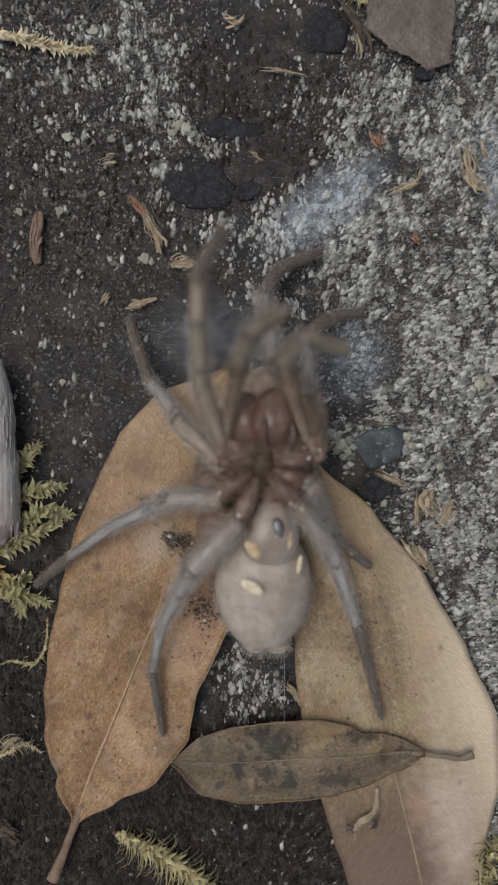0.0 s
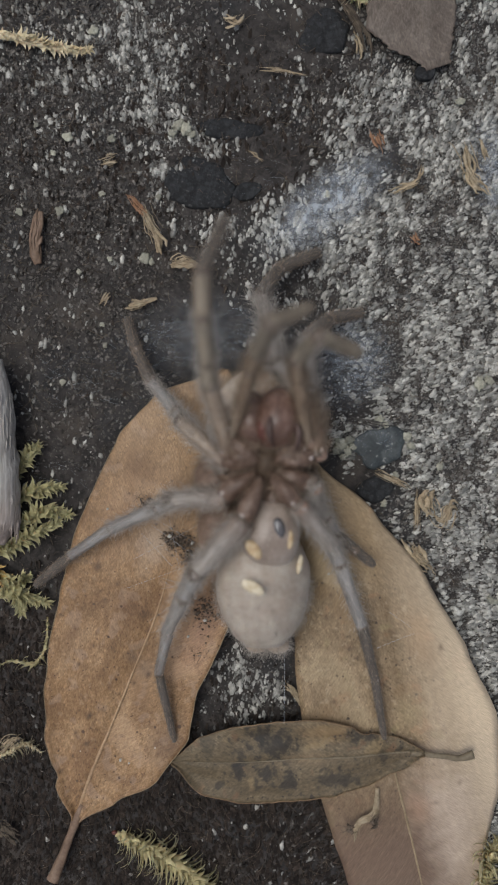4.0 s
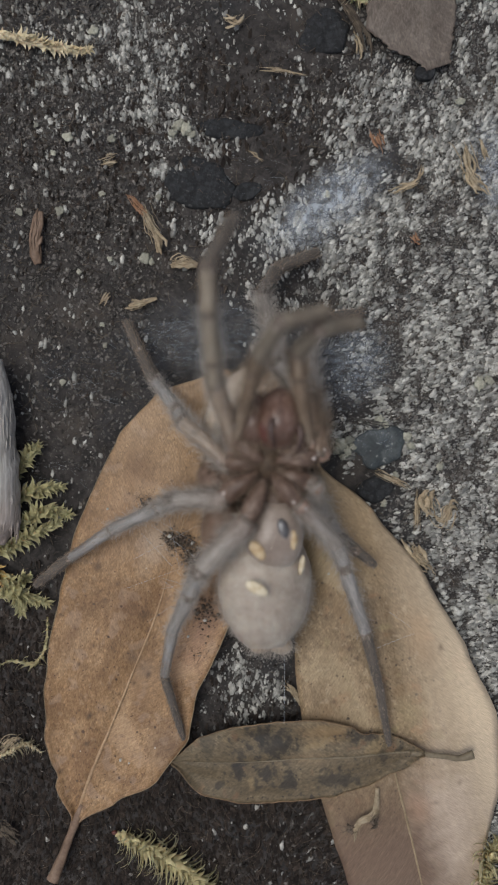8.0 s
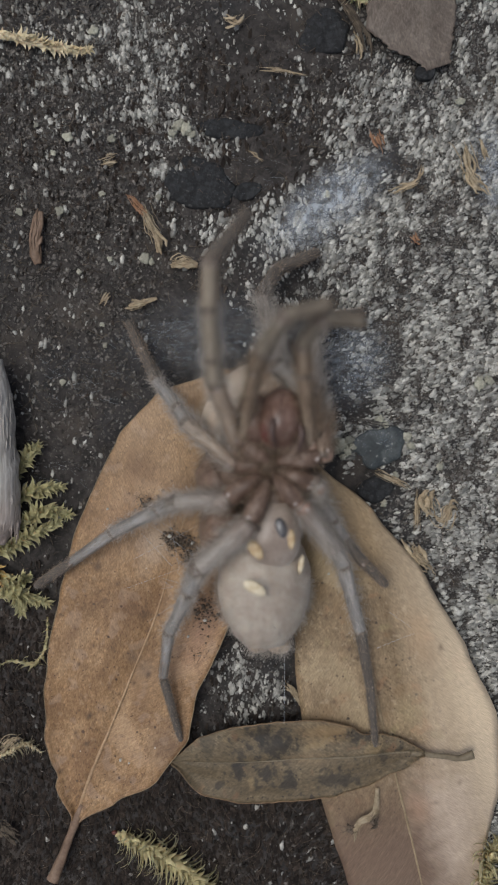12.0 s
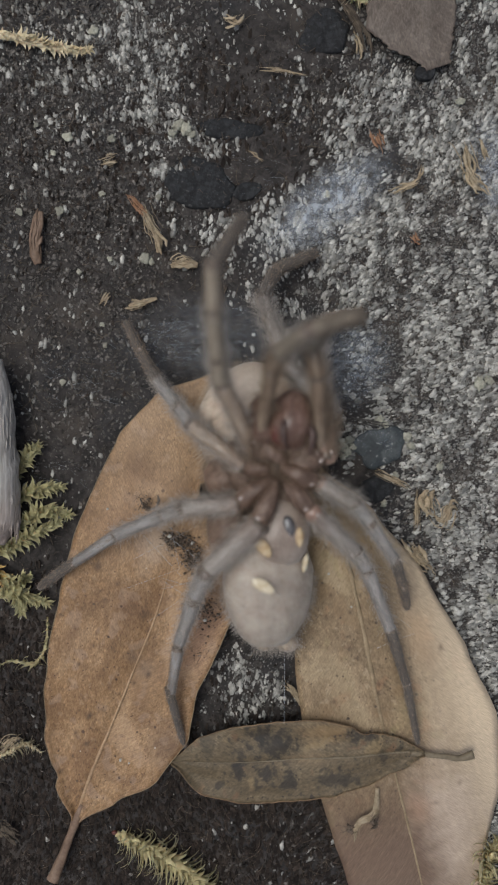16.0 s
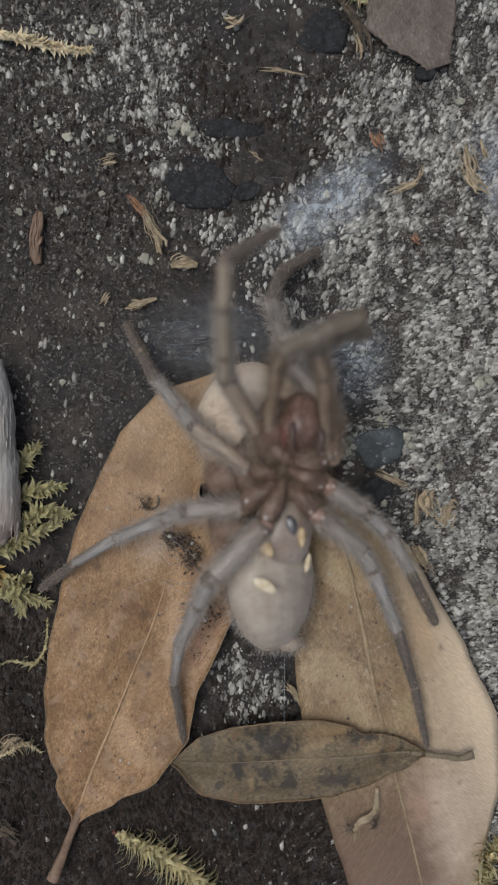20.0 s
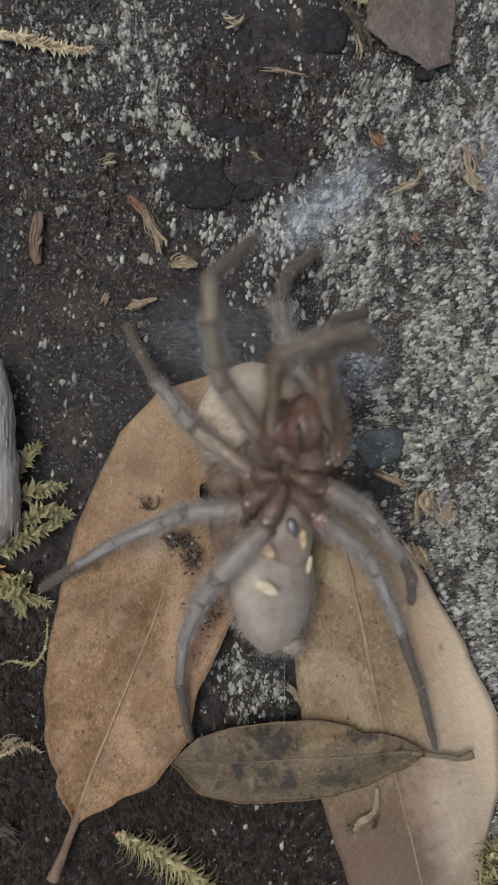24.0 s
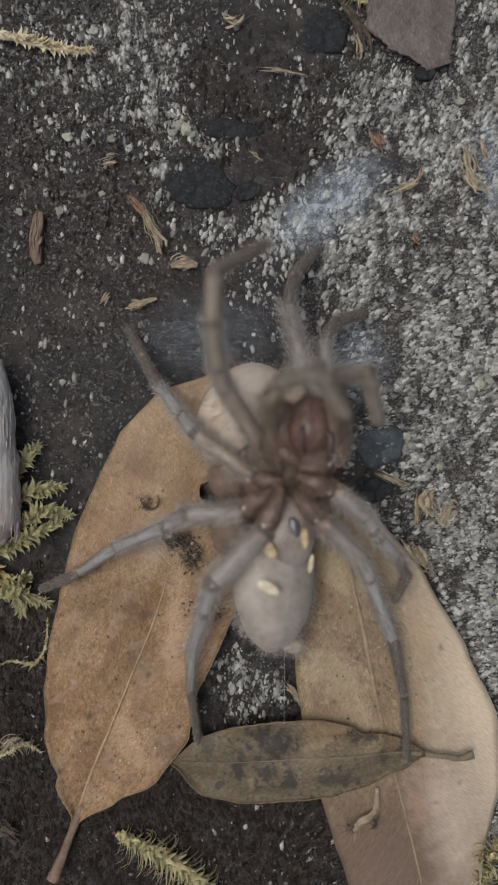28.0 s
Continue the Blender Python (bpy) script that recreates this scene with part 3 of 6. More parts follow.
GRIT_LOW = [(-3.28, 41.52, 4, 2.0, 0.7), (-4.88, 30.72, 4, 1.8, 0.8), (-0.08, -34.48, 4.5, 4.0, 0.9), (-12.88, 37.12, 1.6, 3.2, 0.9), (-0.88, 22.72, 4, 4, 0.35), (-19.28, 38.72, 14, 16, 0.05),
    (-25.68, 6.72, 9, 16, 0.05), (6, -58, 7, 5, 0.03)]
GRIT = GRIT_EDGE + GRIT_FIELD + GRIT_TOP + GRIT_LOW
# places kept clear: smooth dark soil
EARTHY = [(-26.48, 36.32, 16, 20, 0.9), (-27.28, 56.32, 14, 10, 1.3), (-19.28, 17.92, 12, 10, 0.45), (25.52, 38.72, 16, 26, 0.8), (28.72, -1.28, 10, 24, 0.8),
          (-24.88, 2.72, 8, 7, 0.4), (-11.28, 57.92, 12, 8, 0.28), (3.12, -57.28, 14, 7, 0.05), (-28.08, -55.68, 12, 9, 0.04), (3.92, 47.52, 9, 11, 0.28)]
BARE = [(2.32, 49.12, 9, 11, 0.55), (-32.88, -30.88, 4, 9, 1.0),(-7.5, 37.0, 3.9, 2.5, 1.0), (-3.2, 44.4, 4.5, 1.3, 0.8), (10.72, 57.52, 4.0, 3.4, 1.0), (2.32, 39.52, 6, 4, 1.0), (-4.88, 17.92, 8, 6, 1.0),
        (19.92, 39.52, 3.5, 2.5, 1.0), (12.72, 11.52, 3, 4, 1.0), (1.52, 57.92, 4, 6, 1.0), (17.5, -5.6, 4.0, 2.8, 1.0), (15.9, 5.3, 3.6, 2.4, 0.8)]


def thickness(x, y, spots):
    return sum(w * math.exp(-((x - cx) / rx) ** 2 - ((y - cy) / ry) ** 2) for cx, cy, rx, ry, w in spots)


def scatter(name, count, field, size, mat, label, category, stretch=1.6, flat=0.6, sink=0.25, seed=3, smooth=False, tilt=0.25, spin=False, dome=False):
    """Small angular crumbs strewn over the soil, one joined mesh."""
    r = random.Random(seed)
    verts, faces, made = [], [], 0
    while made < count:
        x, y = r.uniform(-41, 41), r.uniform(-70, 70)
        if r.random() > field(x, y):
            continue
        made += 1
        s = size[0] + (size[1] - size[0]) * r.random() ** 3.0
        lean = 90 + 25 * noise.noise(Vector((x * 0.05, y * 0.05, 4))) + r.gauss(0, 14)
        lean -= max(0.0, min(1.0, (x - 4) / 12)) * max(28.0, min(82.0, 60 - (y - 20) * 0.9))
        a = r.uniform(0, math.pi) if spin else radians(lean)
        ca, sa = math.cos(a), math.sin(a)
        lx, ly, lz = s * r.uniform(0.9, stretch), s * r.uniform(0.6, 1.0), s * flat * r.uniform(0.6, 1.2)
        z = lumps(x, y) / MM + lz * (1 - 2 * sink)
        o = len(verts)
        k = r.choice((4, 5, 5, 6))
        tx, ty = r.gauss(0, tilt), r.gauss(0, tilt)
        for up in (1, -1):
            for i in range(k):
                q = math.tau * (i + r.uniform(-0.28, 0.28)) / k
                w = r.uniform(0.75, 1.15) * (1.0 if up > 0 else 1.15)
                px, py = math.cos(q) * lx * w, math.sin(q) * ly * w
                verts.append(((x + px * ca - py * sa) * MM, (y + px * sa + py * ca) * MM, (z + up * lz + tx * px + ty * py) * MM))
        if dome:
            verts.append((x * MM, y * MM, (z + 1.12 * lz) * MM))
            faces += [(o + i, o + (i + 1) % k, o + 2 * k) for i in range(k)]
        else:
            faces.append(tuple(range(o, o + k)))
        faces += [(o + i, o + k + i, o + k + (i + 1) % k, o + (i + 1) % k) for i in range(k)]
    return tagged(stuff_mesh(name, verts, faces, mat, smooth=smooth), label, category, kind="stuff")


scatter("pale_grit", 18500, lambda x, y: min(1.0, min(1.35, thickness(x, y, GRIT)) * (0.36 + 1.5 * noise.noise(Vector((x * 0.6, y * 0.4, 9))) + 0.9 * noise.noise(Vector((x * 0.17, y * 0.13, 5))) + 0.5 * noise.noise(Vector((x * 1.5, y * 1.1, 2))))) * max(0.0, 1 - 1.1 * thickness(x, y, BARE)) + 0.003,
        (0.14, 0.47), M_GRIT, "pale grey mineral grit strewn over dark soil", "grit", stretch=2.0, flat=0.34, seed=3, smooth=True, dome=True)
scatter("soil_crumbs", 46000, lambda x, y: max(0.03, min(0.9, thickness(x, y, EARTHY)) - 0.6 * thickness(x, y, BARE)), (0.04, 0.27), M_CRUMB,
        "dark brown soil crumbs and bark dust", "soil crumbs", stretch=2.0, flat=0.45, seed=5, tilt=0.6, spin=True)
M_HUMUS = material("humus", [(0.0105, 0.0076, 0.0060), (0.0215, 0.0158, 0.0124), (0.050, 0.037, 0.029)], scale=700, rough=0.9, spec=0.2, bump=0.5, bump_scale=4000, island=0.5)
HUMUS = [(-30, -52, 12, 16, 1.2), (-10, -56, 16, 12, 1.2), (6, -56, 10, 14, 1.0), (-34, -33, 7, 10, 1.0), (3, 47, 10, 11, 0.35), (-22, 42, 16, 16, 0.25)]
scatter("humus", 20000, lambda x, y: min(1.0, thickness(x, y, HUMUS)) * max(0.0, 1 - thickness(x, y, BARE[2:])), (0.08, 0.42), M_HUMUS,
        "dark brown rotted humus flakes in the soil", "humus", stretch=2.6, flat=0.25, sink=0.3, seed=15, tilt=0.3)


M_DUST = material("grey_dust", [(0.09, 0.087, 0.079), (0.165, 0.161, 0.148), (0.26, 0.256, 0.236)], scale=1500, rough=0.8, bump=0.0, island=0.4)
scatter("grey_dust", 34000, lambda x, y: min(0.9, 0.8 * thickness(x, y, GRIT)) * max(0.0, 1 - thickness(x, y, BARE)), (0.06, 0.20), M_DUST,
        "fine grey mineral dust between the grit", "dust", stretch=1.6, flat=0.5, seed=8)


def make_threads(name, count, mat, label, seed, rad, length, field):
    r = random.Random(seed)
    verts, faces = [], []
    made = 0
    while made < count:
        x, y = r.uniform(-40, 40), r.uniform(-68, 68)
        if r.random() > field(x, y):
            continue
        made += 1
        a, bend, ln, rr = r.gauss(-0.15, 0.35) if rad < 0.02 else r.uniform(0, math.tau), r.gauss(0, 0.15 if rad < 0.02 else 0.8), r.uniform(*length), rad * r.uniform(0.6, 1.5)
        o = len(verts)
        steps = 5
        z0 = r.uniform(0.1, 0.5)
        for k in range(steps + 1):
            t = k / steps
            ang = a + bend * t
            cx, cy = x + math.cos(a + bend * t * 0.5) * ln * t, y + math.sin(a + bend * t * 0.5) * ln * t
            cz = lumps(cx, cy) / MM + z0 * math.sin(t * 3.1) + 0.12
            w = rr * (1 - 0.5 * t)
            nx, ny = -math.sin(ang) * w, math.cos(ang) * w
            verts += [((cx + nx) * MM, (cy + ny) * MM, cz * MM), ((cx - nx) * MM, (cy - ny) * MM, cz * MM), (cx * MM, cy * MM, (cz + w * 1.2) * MM)]
        for k in range(steps):
            p, q = o + 3 * k, o + 3 * k + 3
            faces += [(p, p + 1, q + 1, q), (p + 1, p + 2, q + 2, q + 1), (p + 2, p, q, q + 2)]
    return tagged(stuff_mesh(name, verts, faces, mat), label, "fibres", kind="stuff")


make_threads("soil_fibres", 4200, M_THREADS, "thin brown plant fibres lying in the soil", 11, 0.030, (0.5, 2.6),
             lambda x, y: 0.2 + 0.8 * min(1.0, thickness(x, y, [(8, 46, 8, 7, 0.9), (-30, 40, 8, 25, 0.6), (-15, 15, 15, 9, 0.5), (5, -58, 20, 8, 0.4), (24, 37, 6, 4, 0.8)])))
SILKY = [(10.72, 31.92, 5, 4, 1.0), (13.52, 12.32, 4, 4.5, 1.0), (-8.08, 13.92, 7, 3.5, 0.9), (-23.28, 9.12, 7, 3, 0.5), (15.92, 37.12, 5, 4, 0.5),
         (1.5, 36.32, 4, 4, 0.2), (-27.28, -4.08, 5, 2, 0.3)]
make_threads("silk_threads", 800, M_SILK, "fine bluish white spider silk threads over soil", 13, 0.006, (0.6, 2.6), lambda x, y: thickness(x, y, SILKY))


def film_material(name, colour, amount, along):
    m = bpy.data.materials.new(name)
    m.use_nodes = True
    n, l = m.node_tree.nodes, m.node_tree.links
    p = n["Principled BSDF"]
    p.inputs["Base Color"].default_value = (*colour, 1)
    p.inputs["Roughness"].default_value = 0.5
    tc = n.new("ShaderNodeTexCoord")
    ln = n.new("ShaderNodeVectorMath")
    ln.operation = "LENGTH"
    l.new(tc.outputs["UV"], ln.inputs[0])
    fall = n.new("ShaderNodeMapRange")
    fall.interpolation_type = "SMOOTHSTEP"
    fall.inputs[1].default_value = 1.0
    fall.inputs[2].default_value = 0.1
    l.new(ln.outputs["Value"], fall.inputs[0])
    mp = n.new("ShaderNodeMapping")
    mp.inputs["Scale"].default_value = along
    l.new(tc.outputs["UV"], mp.inputs[0])
    no = n.new("ShaderNodeTexNoise")
    no.inputs["Scale"].default_value = 1.0
    no.inputs["Detail"].default_value = 5.0
    l.new(mp.outputs[0], no.inputs["Vector"])
    nr = n.new("ShaderNodeMapRange")
    nr.inputs[1].default_value = 0.32
    nr.inputs[2].default_value = 0.72
    nr.inputs[4].default_value = amount
    l.new(no.outputs[0], nr.inputs[0])
    mu = n.new("ShaderNodeMath")
    mu.operation = "MULTIPLY"
    l.new(fall.outputs[0], mu.inputs[0])
    l.new(nr.outputs[0], mu.inputs[1])
    l.new(mu.outputs[0], p.inputs["Alpha"])
    return m


def silk_film(label, place, rx, ry, turn, mat, height=0.55):
    """A thin web sheet draped over the soil."""
    bm = bmesh.new()
    uv = bm.loops.layers.uv.new("UVMap")
    n, rows, at = 26, [], {}
    ca, sa = math.cos(radians(turn)), math.sin(radians(turn))
    for j in range(n + 1):
        row = []
        for i in range(n + 1):
            u, v = 2 * i / n - 1, 2 * j / n - 1
            x, y = place[0] + u * rx * ca - v * ry * sa, place[1] + u * rx * sa + v * ry * ca
            q = bm.verts.new((x * MM, y * MM, lumps(x, y) * 0.6 + height * MM))
            at[q] = (u, v)
            row.append(q)
        rows.append(row)
    for a, b in zip(rows, rows[1:]):
        for i in range(n):
            f = bm.faces.new((a[i], a[i + 1], b[i + 1], b[i]))
            for lp in f.loops:
                lp[uv].uv = at[lp.vert]
    return tagged(part("silk_sheet", bm, mat), label, "spider silk", "silk sheets")


M_FILM = film_material("silk_film", (0.62, 0.67, 0.72), 0.55, (9.0, 4.0, 1.0))
M_FILM_THIN = film_material("thin_silk_film", (0.38, 0.43, 0.48), 0.20, (4.0, 14.0, 1.0))
silk_film("bluish white spider silk sheet over grit", (10.9, 33.7, 0), 14.0, 5.4, 38, M_FILM)
M_FILM_MID = film_material("hazy_silk_film", (0.49, 0.53, 0.57), 0.46, (4.0, 14.0, 1.0))
silk_film("hazy blue-grey silk sheet on dark soil", (14.2, 11.6, 0), 7.5, 8.5, 10, M_FILM_MID)
silk_film("thin blue-grey silk sheet on dark soil", (-5.0, 15.2, 0), 17.0, 8.0, 4, M_FILM_THIN)
silk_film("thin blue-grey silk sheet on dark soil", (17.52, -0.08, 0), 4.8, 3.8, 12, M_FILM_THIN, 0.95)

# pale sheet added to imitate the glare along the right edge
silk_film("pale glossy sheet over grit in place of right-edge glare", (34.6, 38.5, 0), 4.6, 10.0, 6, M_FILM_MID, 0.7)


def strand():
    bm = bmesh.new()
    tube(bm, smooth_path([V((4.69, -26.93, 6)), V((4.88, -32.25, 3.4)), V((4.75, -38.17, 4.6))], 12), [0.018 * MM, 0.018 * MM], 5)
    tagged(part("silk_thread", bm, M_SILK), "single taut pale silk thread", "spider silk")


strand()


# ---- dead leaves ----
def leaf(name, label, axis, left, right, mat, petiole, cup=0.0, notch=(), wave=0.3, rib=0.35, nu=90, nv=26, rag=0.15, seed=1.0, end=0.0):
    """A dead leaf: axis points (mm), half widths to each side at even steps, petiole points; cup bends the blade up at its edges."""
    thing = new(name)
    path = smooth_path([V(p) for p in axis], nu)
    bm = bmesh.new()
    uv = bm.loops.layers.uv.new("UVMap")
    grid, coord = [], {}
    run = 0.0
    for i, c in enumerate(path):
        if i:
            run += (c - path[i - 1]).length
        u = i / nu
        d = path[min(i + 1, nu)] - path[max(i - 1, 0)]
        d.z = 0
        d.normalize()
        side = Vector((-d.y, d.x, 0))
        wl, wr = lerp_list(left, u), lerp_list(right, u)
        wl += rag * noise.noise(Vector((u * 26, seed, 0))) * min(1, wl)
        wr += rag * noise.noise(Vector((u * 26, seed, 5))) * min(1, wr)
        for at, deep, wide, which in notch:
            bite = deep * math.exp(-((u - at) / wide) ** 4)
            wl, wr = (wl - bite, wr) if which == "left" else (wl, wr - bite)
        row = []
        for j in range(nv + 1):
            v = 2 * j / nv - 1
            w = (wl if v > 0 else wr) * MM
            off = side * v * w
            z = cup * MM * (abs(v) ** 2.2) * min(1.0, (wl + wr) / 14)
            z += wave * MM * noise.noise(Vector((u * 5, v * 1.6, seed))) + 0.11 * MM * noise.noise(Vector((u * 40, v * 14, seed)))
            z -= 0.16 * MM * math.exp(-(v * 14) ** 2)
            vert = bm.verts.new(c + off + Vector((0, 0, z)))
            coord[vert] = (run * 100, v * w * 100)
            row.append(vert)
        grid.append(row)
    for i in range(nu):
        for j in range(nv):
            f = bm.faces.new((grid[i][j], grid[i + 1][j], grid[i + 1][j + 1], grid[i][j + 1]))
            f.normal_update()
            for lp in f.loops:
                lp[uv].uv = coord[lp.vert]
    rims = {j: [row[j].co.copy() for row in grid] for j in (0, nv)}
    bmesh.ops.recalc_face_normals(bm, faces=bm.faces[:])
    bm.normal_update()
    if bm.faces[:][len(bm.faces) // 2].normal.z < 0:
        bmesh.ops.reverse_faces(bm, faces=bm.faces[:])
    blade = part("blade", bm, mat, thing)
    sol = blade.modifiers.new("thickness", "SOLIDIFY")
    sol.thickness, sol.offset = 0.22 * MM, -1
    edge_mat = {M_LEAF_TAN: M_RIB_DULL, M_LEAF_SPOT: M_MARGIN_RUST}.get(mat)
    if edge_mat:
        for j in (0, nv):
            bm = bmesh.new()
            tube(bm, [q + Vector((0, 0, 0.02 * MM)) for q in rims[j]], [0.03 * MM, 0.05 * MM, 0.055 * MM, 0.03 * MM], 6, 1.0, 0.5)
            part("margin", bm, edge_mat, thing, "thin pale leaf margin")
    bm = bmesh.new()
    ribs = [p + Vector((0, 0, 0.05 * MM + wave * MM * noise.noise(Vector((i / nu * 5, 0, seed))) - 0.12 * MM)) for i, p in enumerate(path)]
    tube(bm, ribs[:int(nu * (0.97 - end))], [rib * MM, rib * 0.9 * MM, rib * 0.55 * MM, rib * 0.2 * MM], 8, 0.28, 0.8)
    part("midrib", bm, M_STALK_DARK if mat in (M_LEAF_SPOT, M_LEAF_GREY) else M_RIB if mat is M_LEAF_TAN else M_RIB_DULL, thing, "raised pale midrib")
    if petiole:
        bm = bmesh.new()
        pp = smooth_path([V(p) for p in petiole[0]], 18)
        tube(bm, pp, [q * MM for q in petiole[1]], 10, 0.8, 0.18)
        part("petiole", bm, M_STALK_DARK if mat is M_LEAF_SPOT else M_STALK, thing)
    return tagged(thing, label, "leaf", "dead leaves")


leaf("dead_leaf", "tan brown dead leaf with dark specks lying on soil",
     [(-24.2, -52.76, 1.4), (-22.5, -47.38, 1.6), (-19.5, -40.17, 1.9), (-16.4, -32.64, 2.1), (-12.78, -23.60, 2.2), (-10.44, -15.38, 2.1), (-7.55, -5.97, 1.9), (-5.20, 2.68, 1.7), (-3.08, 10.19, 1.4)],
     [0.5, 4.3, 8.3, 10.7, 12.4, 13.6, 14.0, 13.3, 12.1, 8.6, 0.6],
     [0.5, 4.4, 8.9, 10.6, 9.3, 9.9, 11.0, 10.5, 9.4, 6.6, 0.4], M_LEAF_TAN,
     ([(-23.4, -50.6, 1.5), (-24.6, -53.9, 1.45), (-26.0, -57.6, 1.3), (-27.45, -61.2, 1.4)], [0.22, 0.62, 0.54, 0.60, 0.72, 0.95]),
     cup=0.7, notch=((0.745, 9.2, 0.034, "right"), (0.116, 0.55, 0.016, "left")), wave=1.2, rib=0.22, seed=2.3, end=0.25)
leaf("dead_leaf", "large pale tan dead leaf with a smooth curved surface",
     [(9.35, -2.98, 2), (12.61, -12.85, 3.6), (15.27, -24.25, 4.5), (17.57, -35.75, 4.5), (20.35, -46.72, 4), (23.08, -57.38, 2.8), (25.17, -67.11, 2.2), (26.52, -75.23, 1.8)],
     [0.3, 5.7, 10.5, 13.9, 15.9, 14.5, 10.2, 6.8, 0.6],
     [0.3, 6.2, 8.8, 10.3, 10.9, 10.6, 10.0, 8.0, 0.6], M_LEAF_PALE,
     ([(26.52, -75.23, 1.8), (27.51, -79.31, 1.6), (28.35, -84.19, 1.4)], [0.8, 0.6, 0.9]),
     cup=-2.3, wave=0.8, rib=0.28, seed=5.1)
leaf("dead_leaf", "olive brown spotted dead leaf with a torn edge",
     [(23.55, -41.56, 5.9), (19.67, -41.84, 5.6), (15.15, -42.18, 5.3), (9.88, -42.81, 4.7), (4.56, -43.48, 3.8), (-0.86, -43.97, 3), (-6.34, -44.33, 2.3), (-10.77, -44.34, 1.9)],
     [0.4, 2.5, 4.2, 5.3, 5.6, 5.7, 4.6, 0.3],
     [0.3, 2.2, 3.9, 5.2, 5.5, 5.0, 3.7, 0.3], M_LEAF_SPOT,
     ([(21.76, -41.70, 5.75), (26.55, -42.30, 5.4), (28.28, -42.61, 5.2), (30.32, -42.23, 5)], [0.38, 0.36, 0.4, 0.62]),
     cup=0.5, notch=((0.27, 0.9, 0.03, "right"), (0.22, 0.35, 0.02, "right")), wave=0.7, rib=0.12, seed=8.7, nu=110, rag=0.14)
leaf("dead_leaf", "grey brown broken leaf piece with a ragged edge",
     [(23.54, 70.61, 1.4), (23.75, 65.02, 1.5), (24.05, 59.44, 1.6), (24.88, 55.21, 1.4), (25.74, 52.43, 1.1)],
     [0.4, 3.6, 5.2, 5.0, 4.2, 3.4, 2.6], [0.4, 5.5, 7.2, 7.6, 5.0, 2.2, 0.8], M_LEAF_GREY, None,
     cup=-0.4, wave=0.7, rib=0.02, seed=3.9, rag=0.6, nu=60, end=0.05)


# ---- charcoal and bark chips ----
M_BLUE = material("blue_grey_stone", [(0.016, 0.019, 0.020), (0.034, 0.040, 0.041), (0.075, 0.083, 0.082)], scale=500, rough=0.6, bump=0.8, bump_scale=2400,
                  specks=[((0.24, 0.24, 0.215), 1900, 0.64, 0.7)])


def chip(label, place, size, turn, seed, mat=M_CHAR, wild=0.45):
    bm = bmesh.new()
    blob(bm, (0, 0, 0), [q * MM for q in size], wob=0.0, sub=4)
    for v in bm.verts:
        p = v.co / MM
        k = 1 + wild * noise.noise(p * 0.35 + Vector((seed, 0, 0))) + 0.10 * noise.noise(p * 1.1 + Vector((0, seed, 0)))
        v.co = v.co * k
        v.co.z = min(v.co.z, size[2] * 0.55 * MM + 0.22 * MM * noise.noise(p * 0.8) + 0.14 * MM * noise.noise(p * 2.6))
    ob = part("charcoal_chip", bm, mat)
    ob.matrix_world = Matrix.Translation(V((place[0], place[1], place[2]))) @ pose(0, 0, 0, 0, 0, turn)
    return tagged(ob, label, "charcoal", "charcoal chips")


chip("blue-grey stone with grit beside the leaf", (18.5, -0.9, 0.15), (3.4, 2.6, 0.8), 14, 6.0, M_BLUE, wild=0.6)
chip("flat blue-grey charcoal slab on soil", (-7.3, 36.7, -0.45), (5.3, 3.7, 0.9), -8, 21.0, wild=0.25)
chip("small charcoal chip beside the slab", (-0.5, 35.7, -0.25), (2.2, 1.3, 0.7), 8, 52.0)
chip("long streaked charcoal sliver on soil", (-3.2, 44.5, -0.32), (4.6, 1.4, 0.6), -2, 63.0, wild=0.3)
chip("dark charcoal lump sprinkled with grit", (10.49, 58.13, -0.35), (3.4, 3.0, 1.0), 20, 33.0)
# low lump that darkens the ground beside the leaf
chip("low dark lump beside the leaf", (17.84, -6.72, -0.5), (2.6, 2.0, 0.9), 15, 41.0)
chip("small round dark pebble under the leaf piece", (25.03, 52.29, 0.4), (1.4, 1.3, 1.0), 30, 12.0)


# ---- weathered stick at the edge ----
def stick():
    thing = new("weathered_stick")
    bm = bmesh.new()
    path = smooth_path([V((-35.5, 11.4, 3)), V((-35.3, 5.5, 3.4)), V((-34.8, -1.24, 3.6)), V((-34.3, -8.99, 3.4)), V((-34.69, -13.88, 2.8))], 40)
    tube(bm, path, [1.5 * MM, 2.6 * MM, 2.9 * MM, 3.0 * MM, 2.9 * MM, 1.2 * MM], 22, 1.0, 0.14)
    part("core", bm, M_WOOD, thing)
    bm = bmesh.new()
    r = random.Random(4)
    for k in range(300):
        i = r.randrange(8, 34)
        a = r.uniform(-0.4, math.pi + 0.4)
        rad = 2.7 * MM
        p = path[i] + Vector((math.cos(a) * rad, 0, math.sin(a) * rad))
        q = path[min(i + r.randrange(3, 9), 40)] + Vector((math.cos(a + 0.1) * rad * 1.02, 0, math.sin(a + 0.1) * rad * 1.02))
        tube(bm, [p, (p + q) / 2 + Vector((r.gauss(0, 0.1) * MM, 0, r.gauss(0, 0.12) * MM)), q], [0.05 * MM, 0.13 * MM, 0.04 * MM], 5)
    part("splinter", bm, M_WOOD, thing, "loose grey wood splinters")
    tagged(thing, "weathered grey fibrous wood stick lying on soil", "stick")


stick()


